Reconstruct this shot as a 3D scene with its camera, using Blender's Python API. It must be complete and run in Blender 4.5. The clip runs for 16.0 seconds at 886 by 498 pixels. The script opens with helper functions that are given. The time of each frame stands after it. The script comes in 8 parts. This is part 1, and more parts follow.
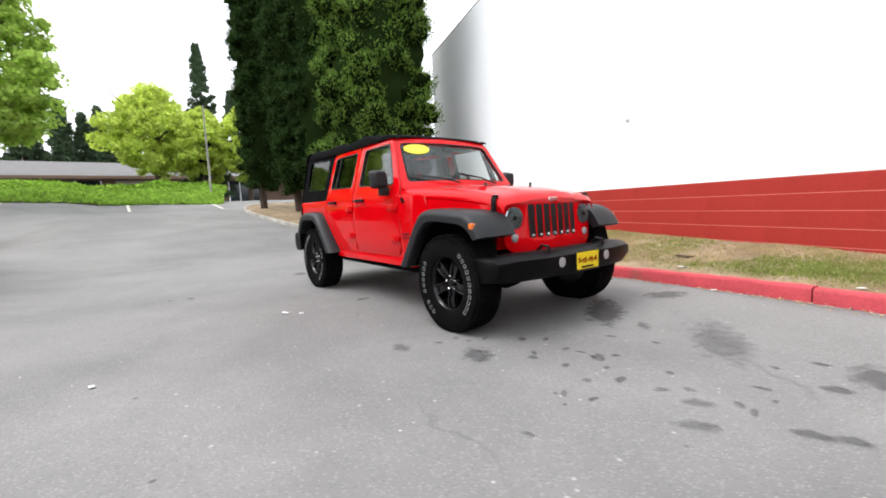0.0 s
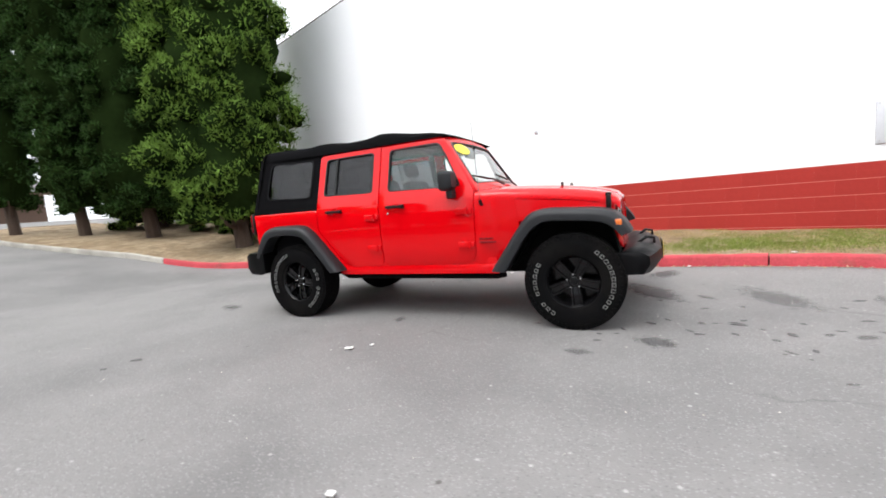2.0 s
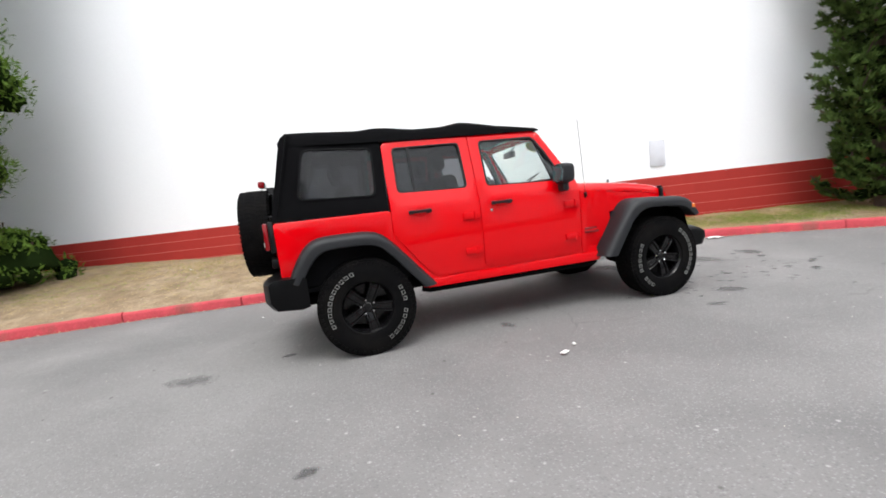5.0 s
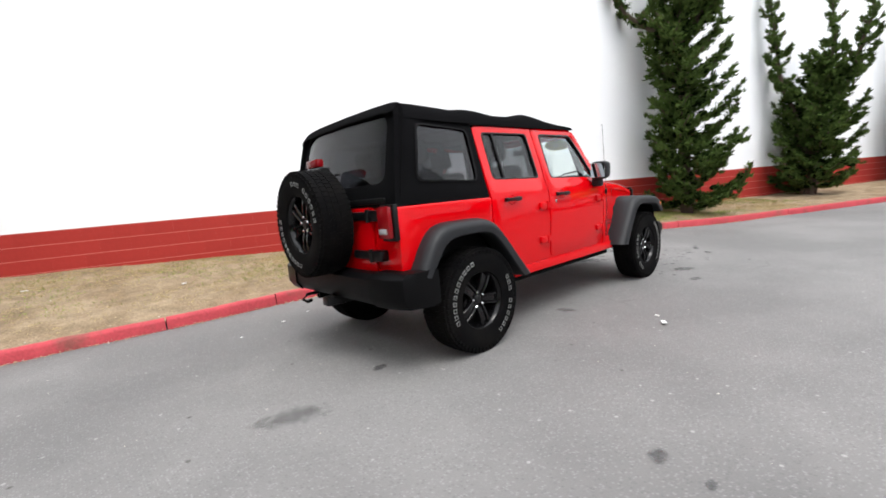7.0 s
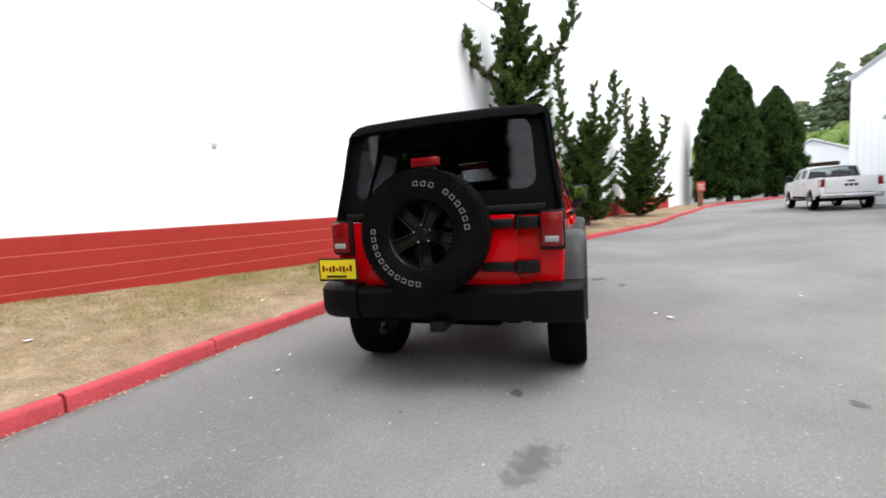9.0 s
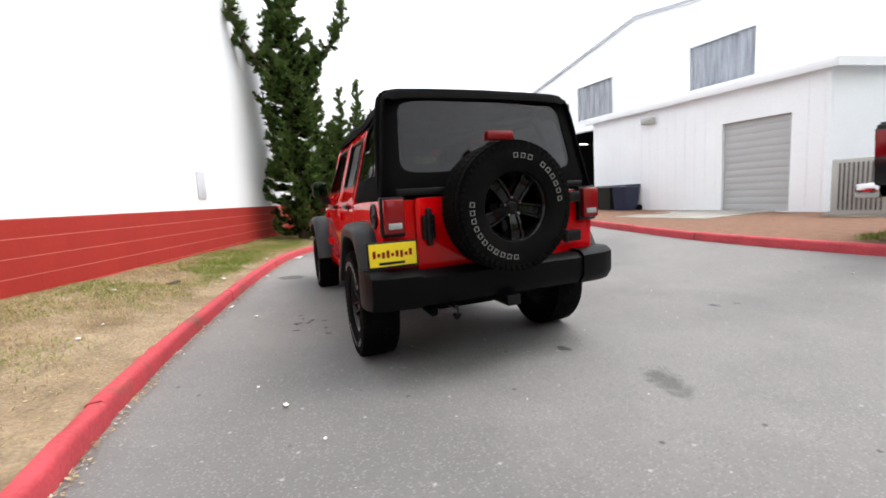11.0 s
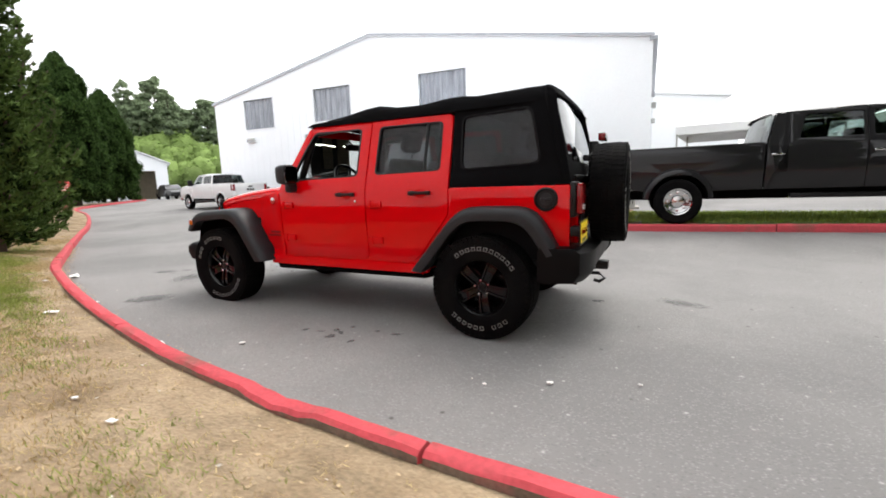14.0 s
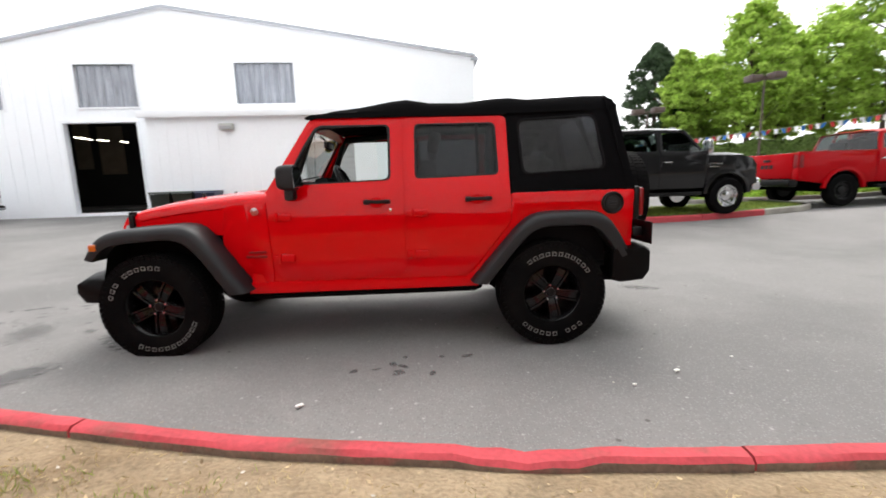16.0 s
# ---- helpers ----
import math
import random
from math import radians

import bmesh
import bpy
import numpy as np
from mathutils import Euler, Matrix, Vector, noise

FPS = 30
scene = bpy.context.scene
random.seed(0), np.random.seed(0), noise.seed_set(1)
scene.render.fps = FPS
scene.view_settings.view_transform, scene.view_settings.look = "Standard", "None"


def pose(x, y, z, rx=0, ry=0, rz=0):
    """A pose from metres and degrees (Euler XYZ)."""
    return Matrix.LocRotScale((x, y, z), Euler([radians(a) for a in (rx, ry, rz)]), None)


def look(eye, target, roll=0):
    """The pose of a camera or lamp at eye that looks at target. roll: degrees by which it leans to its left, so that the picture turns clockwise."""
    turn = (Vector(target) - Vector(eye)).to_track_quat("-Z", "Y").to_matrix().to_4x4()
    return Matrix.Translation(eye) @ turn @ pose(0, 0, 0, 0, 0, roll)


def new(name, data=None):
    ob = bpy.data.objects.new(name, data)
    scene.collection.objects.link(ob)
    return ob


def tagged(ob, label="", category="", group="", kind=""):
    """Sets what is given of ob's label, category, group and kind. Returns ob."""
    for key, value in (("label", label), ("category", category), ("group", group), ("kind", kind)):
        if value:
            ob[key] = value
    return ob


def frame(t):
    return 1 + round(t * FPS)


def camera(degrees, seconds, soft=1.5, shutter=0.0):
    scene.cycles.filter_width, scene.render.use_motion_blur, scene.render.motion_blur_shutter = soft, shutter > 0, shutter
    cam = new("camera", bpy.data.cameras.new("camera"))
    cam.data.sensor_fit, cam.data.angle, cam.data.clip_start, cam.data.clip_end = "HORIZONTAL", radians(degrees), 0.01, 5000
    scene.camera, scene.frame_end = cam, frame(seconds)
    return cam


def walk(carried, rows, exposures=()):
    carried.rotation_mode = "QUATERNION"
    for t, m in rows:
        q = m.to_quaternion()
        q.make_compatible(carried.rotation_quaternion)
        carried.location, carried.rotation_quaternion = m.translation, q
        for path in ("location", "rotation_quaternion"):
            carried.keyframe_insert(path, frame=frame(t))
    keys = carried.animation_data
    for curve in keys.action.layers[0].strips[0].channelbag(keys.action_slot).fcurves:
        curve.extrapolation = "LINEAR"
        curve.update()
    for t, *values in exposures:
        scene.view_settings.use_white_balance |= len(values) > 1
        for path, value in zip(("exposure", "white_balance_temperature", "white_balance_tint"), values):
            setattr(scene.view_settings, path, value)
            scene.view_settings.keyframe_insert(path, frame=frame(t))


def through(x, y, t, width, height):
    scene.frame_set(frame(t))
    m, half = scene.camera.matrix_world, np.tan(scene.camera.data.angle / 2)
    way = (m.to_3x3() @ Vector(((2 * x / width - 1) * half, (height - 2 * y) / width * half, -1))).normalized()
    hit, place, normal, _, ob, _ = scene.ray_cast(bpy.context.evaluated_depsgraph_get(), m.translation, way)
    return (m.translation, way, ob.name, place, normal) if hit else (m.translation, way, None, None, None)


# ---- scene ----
cam = camera(92.4, 16.0, soft=1.7, shutter=0.3)
PATH = [
    (0, (4.187, -2.961, 1.027), (2.596, -1.765, 0.826), -2.5),
    (0.5, (3.668, -3.435, 1.028), (2.233, -2.059, 0.812), -1.5),
    (1, (3.15, -3.848, 1.063), (1.955, -2.259, 0.84), -2.6),
    (1.5, (2.576, -4.146, 1.086), (1.535, -2.46, 0.817), -4.6),
    (2, (1.996, -4.395, 1.11), (1.142, -2.598, 0.902), -4.8),
    (2.5, (1.384, -4.566, 1.158), (0.742, -2.685, 0.937), -5.6),
    (3, (0.781, -4.673, 1.155), (0.358, -2.729, 0.951), -3.8),
    (3.5, (0.144, -4.723, 1.161), (-0.029, -2.745, 0.914), -4.3),
    (3.7, (-0.13, -4.681, 1.191), (-0.252, -2.702, 0.925), -5.5),
    (5.8, (-2.596, -3.966, 1.172), (-1.716, -2.18, 0.988), -4.9),
    (6, (-2.8, -3.829, 1.196), (-1.868, -2.072, 0.989), -4.5),
    (6.5, (-3.32, -3.504, 1.199), (-2.177, -1.875, 1.003), -4.4),
    (7, (-3.75, -3.06, 1.21), (-2.432, -1.578, 0.958), -5.1),
    (7.5, (-4.139, -2.61, 1.207), (-2.652, -1.292, 0.98), -3.0),
    (8, (-4.453, -2.066, 1.212), (-2.794, -0.976, 0.963), -4.7),
    (8.5, (-4.657, -1.493, 1.23), (-2.89, -0.569, 1.075), -5.0),
    (9, (-4.831, -0.922, 1.222), (-2.943, -0.289, 1.036), -3.5),
    (9.5, (-4.857, -0.342, 1.19), (-2.892, -0.008, 1.022), -1.85),
    (9.7, (-4.868, -0.105, 1.185), (-2.88, 0.058, 1.050), -2.3),
    (11.8, (-4.358, 2.229, 1.156), (-2.695, 1.141, 0.931), -1.4),
    (12, (-4.263, 2.42, 1.158), (-2.654, 1.248, 0.966), -1.0),
    (12.5, (-4.017, 2.94, 1.182), (-2.611, 1.548, 0.888), -0.0),
    (13, (-3.578, 3.312, 1.182), (-2.259, 1.831, 0.923), -1.9),
    (13.5, (-3.132, 3.608, 1.165), (-2.017, 1.963, 0.937), -1.2),
    (14, (-2.624, 3.824, 1.191), (-1.744, 2.053, 0.888), -1.8),
    (14.5, (-2.058, 3.951, 1.203), (-1.294, 2.12, 0.948), -1.4),
    (15, (-1.506, 4.099, 1.244), (-1.082, 2.174, 0.903), 1.5),
    (15.5, (-0.995, 4.071, 1.252), (-0.741, 2.119, 0.896), -1.6),
    (16, (-0.582, 3.977, 1.256), (-0.631, 2.002, 0.943), -1.8),
]
walk(cam, [(t, look(eye, target, roll)) for t, eye, target, roll in PATH], exposures=[(0, 1.0, 6500, 10), (3.7, 0.98, 6500, 10), (5.8, 0.88, 6500, 10), (9.7, 0.94, 6500, 10), (11.8, 0.95, 6700, 10), (14.0, 0.95, 6750, 10), (16, 0.93, 6750, 10)])

# ---- world and light: bright overcast day ----
world = bpy.data.worlds.new("overcast_sky")
scene.world = world
world.use_nodes = True
wn, wl = world.node_tree.nodes, world.node_tree.links
wn.clear()
sky = wn.new("ShaderNodeTexSky")
sky.sky_type = "NISHITA"
sky.sun_disc = False
sky.sun_elevation, sky.sun_rotation = radians(63), radians(198)
sky.air_density, sky.dust_density, sky.ozone_density = 1.0, 6.0, 1.0
hs = wn.new("ShaderNodeHueSaturation")
hs.inputs["Saturation"].default_value = 0.12
cloud = wn.new("ShaderNodeMix")
cloud.data_type = "RGBA"
cloud.inputs["Factor"].default_value = 0.55
cloud.inputs["B"].default_value = (9.6, 10.0, 10.6, 1)
bg = wn.new("ShaderNodeBackground")
bg.inputs["Strength"].default_value = 0.149
wout = wn.new("ShaderNodeOutputWorld")
wl.new(sky.outputs["Color"], hs.inputs["Color"])
wl.new(hs.outputs["Color"], cloud.inputs["A"])
wl.new(cloud.outputs["Result"], bg.inputs["Color"])
wl.new(bg.outputs["Background"], wout.inputs["Surface"])

sun_data = bpy.data.lights.new("sun", "SUN")
sun_data.energy, sun_data.angle, sun_data.color = 0.6, radians(25), (1.0, 0.97, 0.93)
sun = new("sun", sun_data)
sun.matrix_world = look((-6, -18, 38), (0, 0, 0))

# ---- materials ----
def material(name, base, rough=0.6, metal=0.0, vary=0.12, scale=6.0, fine=60.0, bump=0.15, dist=0.004,
             coat=0.0, spec=0.5, island=0.0, second=None, patch=1.2, sharp=(0.42, 0.62), stretch=None, per_object=0.0):
    """Procedural surface: base colour broken up at two scales, roughness wear and a fine bump."""
    m = bpy.data.materials.new(name)
    m.use_nodes = True
    n, l = m.node_tree.nodes, m.node_tree.links
    p = n["Principled BSDF"]
    p.inputs["Roughness"].default_value, p.inputs["Metallic"].default_value = rough, metal
    p.inputs["Coat Weight"].default_value, p.inputs["Coat Roughness"].default_value = coat, 0.04
    p.inputs["Specular IOR Level"].default_value = spec
    tc = n.new("ShaderNodeTexCoord")
    src = tc.outputs["Object"]
    if stretch:
        mp = n.new("ShaderNodeMapping")
        mp.inputs["Scale"].default_value = stretch
        l.new(src, mp.inputs["Vector"])
        src = mp.outputs["Vector"]
    big, small = n.new("ShaderNodeTexNoise"), n.new("ShaderNodeTexNoise")
    big.inputs["Scale"].default_value, big.inputs["Detail"].default_value = scale, 5
    small.inputs["Scale"].default_value, small.inputs["Detail"].default_value = fine, 3
    l.new(src, big.inputs["Vector"]), l.new(src, small.inputs["Vector"])
    add = n.new("ShaderNodeMath")
    add.operation = "ADD"
    l.new(big.outputs["Fac"], add.inputs[0]), l.new(small.outputs["Fac"], add.inputs[1])
    ramp = n.new("ShaderNodeMapRange")
    ramp.inputs["From Min"].default_value, ramp.inputs["From Max"].default_value = 0.65, 1.35
    ramp.inputs["To Min"].default_value, ramp.inputs["To Max"].default_value = 1 - vary, 1 + vary
    l.new(add.outputs[0], ramp.inputs["Value"])
    colour = n.new("ShaderNodeRGB")
    colour.outputs[0].default_value = (*base, 1)
    col = colour.outputs[0]
    if second:
        pn = n.new("ShaderNodeTexNoise")
        pn.inputs["Scale"].default_value, pn.inputs["Detail"].default_value = patch, 6
        pn.inputs["Roughness"].default_value = 0.62
        l.new(src, pn.inputs["Vector"])
        pr = n.new("ShaderNodeMapRange")
        pr.inputs["From Min"].default_value, pr.inputs["From Max"].default_value = sharp
        l.new(pn.outputs["Fac"], pr.inputs["Value"])
        mx = n.new("ShaderNodeMix")
        mx.data_type = "RGBA"
        mx.inputs["B"].default_value = (*second, 1)
        l.new(pr.outputs["Result"], mx.inputs["Factor"]), l.new(col, mx.inputs["A"])
        col = mx.outputs["Result"]
    if island or per_object:
        rnd = n.new("ShaderNodeNewGeometry").outputs["Random Per Island"] if island else n.new("ShaderNodeObjectInfo").outputs["Random"]
        amount = island or per_object
        rr = n.new("ShaderNodeMapRange")
        rr.inputs["To Min"].default_value, rr.inputs["To Max"].default_value = 1 - amount, 1 + amount
        l.new(rnd, rr.inputs["Value"])
        mul = n.new("ShaderNodeMath")
        mul.operation = "MULTIPLY"
        l.new(ramp.outputs["Result"], mul.inputs[0]), l.new(rr.outputs["Result"], mul.inputs[1])
        factor = mul.outputs[0]
    else:
        factor = ramp.outputs["Result"]
    sc = n.new("ShaderNodeVectorMath")
    sc.operation = "SCALE"
    l.new(col, sc.inputs[0]), l.new(factor, sc.inputs["Scale"])
    l.new(sc.outputs["Vector"], p.inputs["Base Color"])
    if metal < 0.5 and rough > 0.15:
        rg = n.new("ShaderNodeMapRange")
        rg.inputs["To Min"].default_value, rg.inputs["To Max"].default_value = max(0.02, rough - 0.1), min(1, rough + 0.1)
        l.new(big.outputs["Fac"], rg.inputs["Value"]), l.new(rg.outputs["Result"], p.inputs["Roughness"])
    if bump:
        b = n.new("ShaderNodeBump")
        b.inputs["Strength"].default_value, b.inputs["Distance"].default_value = bump, dist
        l.new(small.outputs["Fac"], b.inputs["Height"]), l.new(b.outputs["Normal"], p.inputs["Normal"])
    return m


def glass(name, tint, rough=0.0, ior=1.45):
    m = bpy.data.materials.new(name)
    m.use_nodes = True
    p = m.node_tree.nodes["Principled BSDF"]
    p.inputs["Base Color"].default_value = (*tint, 1)
    p.inputs["Transmission Weight"].default_value, p.inputs["Roughness"].default_value, p.inputs["IOR"].default_value = 1.0, rough, ior
    return m


# ---- mesh helpers ----
def smooth(bm, degrees=38):
    limit = radians(degrees)
    for f in bm.faces:
        f.smooth = True
    for e in bm.edges:
        e.smooth = len(e.link_faces) == 2 and e.calc_face_angle(0) < limit


def part(name, bm, mat, parent=None, label="", flat=False, normals=True):
    """One mesh object from a bmesh, under a thing or a part."""
    if normals:
        bmesh.ops.recalc_face_normals(bm, faces=bm.faces)
    if not flat:
        smooth(bm)
    me = bpy.data.meshes.new(name)
    bm.to_mesh(me)
    bm.free()
    me.materials.append(mat)
    ob = new(name, me)
    ob.parent = parent
    if label:
        ob["label"] = label
    return ob


def thing(name, label, category, group="", kind=""):
    return tagged(new(name), label, category, group, kind)


def box(bm, x0, x1, y0, y1, z0, z1, bevel=0.0, seg=2):
    vs = bmesh.ops.create_cube(bm, size=1)["verts"]
    for v in vs:
        v.co = Vector(((x0 + x1) / 2 + v.co.x * (x1 - x0), (y0 + y1) / 2 + v.co.y * (y1 - y0), (z0 + z1) / 2 + v.co.z * (z1 - z0)))
    if bevel:
        es = list({e for v in vs for e in v.link_edges})
        r = bmesh.ops.bevel(bm, geom=es, offset=bevel, segments=seg, affect="EDGES", profile=0.5, clamp_overlap=True)
        return r["verts"]
    return vs


def moved(bm, before, m):
    """Moves what was added to bm since it had `before` vertices."""
    bm.verts.ensure_lookup_table()
    for v in bm.verts[before:]:
        v.co = m @ v.co


def lathe(bm, profile, seg=32, axis="y", centre=(0, 0, 0), closed=False):
    """Turns (radius, along) pairs round an axis."""
    cx, cy, cz = centre
    rings = []
    for r, h in profile:
        ring = []
        for i in range(seg):
            a = 2 * math.pi * i / seg
            c, s = r * math.cos(a), r * math.sin(a)
            co = {"y": (c, h, s), "x": (h, c, s), "z": (c, s, h)}[axis]
            ring.append(bm.verts.new((cx + co[0], cy + co[1], cz + co[2])))
        rings.append(ring)
    pairs = list(zip(rings, rings[1:])) + ([(rings[-1], rings[0])] if closed else [])
    for a, b in pairs:
        for i in range(seg):
            bm.faces.new((a[i], a[(i + 1) % seg], b[(i + 1) % seg], b[i]))
    if not closed:
        for ring in (rings[0], rings[-1]):
            if profile[0 if ring is rings[0] else -1][0] > 1e-6:
                bm.faces.new(ring)
    return rings


def tube(bm, pts, r, seg=10, caps=True):
    """A round bar along points."""
    pts = [Vector(p) for p in pts]
    rings = []
    for i, p in enumerate(pts):
        d = (pts[min(i + 1, len(pts) - 1)] - pts[max(i - 1, 0)]).normalized()
        u = d.cross(Vector((0, 0, 1)) if abs(d.z) < 0.9 else Vector((1, 0, 0))).normalized()
        w = d.cross(u)
        rr = r[i] if isinstance(r, (list, tuple)) else r
        rings.append([bm.verts.new(p + rr * (math.cos(2 * math.pi * k / seg) * u + math.sin(2 * math.pi * k / seg) * w)) for k in range(seg)])
    for a, b in zip(rings, rings[1:]):
        for k in range(seg):
            bm.faces.new((a[k], a[(k + 1) % seg], b[(k + 1) % seg], b[k]))
    if caps:
        bm.faces.new(rings[0]), bm.faces.new(rings[-1])


def rounded(pts, r=0.04, seg=4):
    """A closed polygon with rounded corners; r may be a list."""
    out, n = [], len(pts)
    for i in range(n):
        p, a, b = Vector(pts[i]), Vector(pts[i - 1]), Vector(pts[(i + 1) % n])
        rr = r[i] if isinstance(r, (list, tuple)) else r
        da, db = (a - p), (b - p)
        k = min(rr, da.length * 0.49, db.length * 0.49)
        if k < 1e-4:
            out.append(tuple(p))
            continue
        s, e = p + da.normalized() * k, p + db.normalized() * k
        for j in range(seg + 1):
            t = j / seg
            q = s * (1 - t) ** 2 + p * 2 * t * (1 - t) + e * t * t
            out.append(tuple(q))
    return out


def sheet(bm, outer, holes, place, thick, cuts=(), bevel=0.005, inward=None):
    """A panel: a flat outline with holes in (u, v), cut along v lines, carried into space by place(u, v, depth), `thick` deep."""
    tmp = bmesh.new()
    edges = []
    for loop in (outer, *holes):
        vs = [tmp.verts.new((p[0], p[1], 0)) for p in loop]
        edges += [tmp.edges.new((vs[i], vs[(i + 1) % len(vs)])) for i in range(len(vs))]
    bmesh.ops.triangle_fill(tmp, use_beauty=True, use_dissolve=False, edges=edges)
    bmesh.ops.recalc_face_normals(tmp, faces=tmp.faces)
    if tmp.faces and sum(f.normal.z for f in tmp.faces) < 0:
        bmesh.ops.reverse_faces(tmp, faces=tmp.faces)
    for axis, c in cuts:
        co = (0, c, 0) if axis == "v" else (c, 0, 0)
        bmesh.ops.bisect_plane(tmp, geom=tmp.verts[:] + tmp.edges[:] + tmp.faces[:], dist=1e-5, plane_co=co, plane_no=(0, 1, 0) if axis == "v" else (1, 0, 0))
    tmp.verts.ensure_lookup_table()
    uv = [(v.co.x, v.co.y) for v in tmp.verts]
    front = [bm.verts.new(place(u, v, 0.0)) for u, v in uv]
    back = [bm.verts.new(place(u, v, thick)) for u, v in uv]
    for v, i in zip(tmp.verts, range(len(uv))):
        v.index = i
    for f in tmp.faces:
        ids = [v.index for v in f.verts]
        bm.faces.new([front[i] for i in ids]), bm.faces.new([back[i] for i in reversed(ids)])
    rim = []
    for e in tmp.edges:
        if len(e.link_faces) == 1:
            i, j = e.verts[0].index, e.verts[1].index
            bm.faces.new((front[i], front[j], back[j], back[i]))
            rim.append((front[i], front[j]))
    tmp.free()
    if bevel:
        es = [bm.edges.get(p) for p in rim]
        bmesh.ops.bevel(bm, geom=[e for e in es if e], offset=bevel, segments=2, affect="EDGES", profile=0.5, clamp_overlap=True)


def loft(bm, sections, closed=False, caps=False):
    rings = [[bm.verts.new(p) for p in s] for s in sections]
    n = len(rings[0])
    for a, b in zip(rings, rings[1:]):
        for i in range(n if closed else n - 1):
            bm.faces.new((a[i], a[(i + 1) % n], b[(i + 1) % n], b[i]))
    if caps:
        bm.faces.new(rings[0]), bm.faces.new(rings[-1])
    return rings


def from_arrays(name, verts, faces, mat, parent=None, label="", flat=True):
    me = bpy.data.meshes.new(name)
    me.from_pydata([tuple(map(float, v)) for v in verts], [], [tuple(map(int, f)) for f in faces])
    me.materials.append(mat)
    if not flat:
        me.shade_smooth()
    ob = new(name, me)
    ob.parent = parent
    if label:
        ob["label"] = label
    return ob


def smoothstep(a, b, x):
    t = min(1.0, max(0.0, (x - a) / (b - a)))
    return t * t * (3 - 2 * t)


def curve(pts, x):
    """Piecewise line through (x, y) pairs."""
    if x <= pts[0][0]:
        return pts[0][1]
    for (x0, y0), (x1, y1) in zip(pts, pts[1:]):
        if x <= x1:
            return y0 + (y1 - y0) * (x - x0) / (x1 - x0)
    return pts[-1][1]


def spline(pts, n=8):
    """Catmull-Rom points along a plan line."""
    out = []
    for i in range(len(pts) - 1):
        p0, p1, p2, p3 = (Vector(pts[min(max(k, 0), len(pts) - 1)]) for k in (i - 1, i, i + 1, i + 2))
        for j in range(n):
            t = j / n
            out.append(0.5 * ((2 * p1) + (p2 - p0) * t + (2 * p0 - 5 * p1 + 4 * p2 - p3) * t * t + (3 * p1 - p0 - 3 * p2 + p3) * t ** 3))
    out.append(Vector(pts[-1]))
    return out


def resample(pts, step):
    """Points every `step` metres along a plan line."""
    out, carry = [Vector(pts[0])], 0.0
    for a, b in zip(pts, pts[1:]):
        d = (b - a).length
        while carry + step <= d:
            carry += step
            out.append(a + (b - a) * (carry / d))
        carry -= d
    return out

# ---- surface materials of the place ----


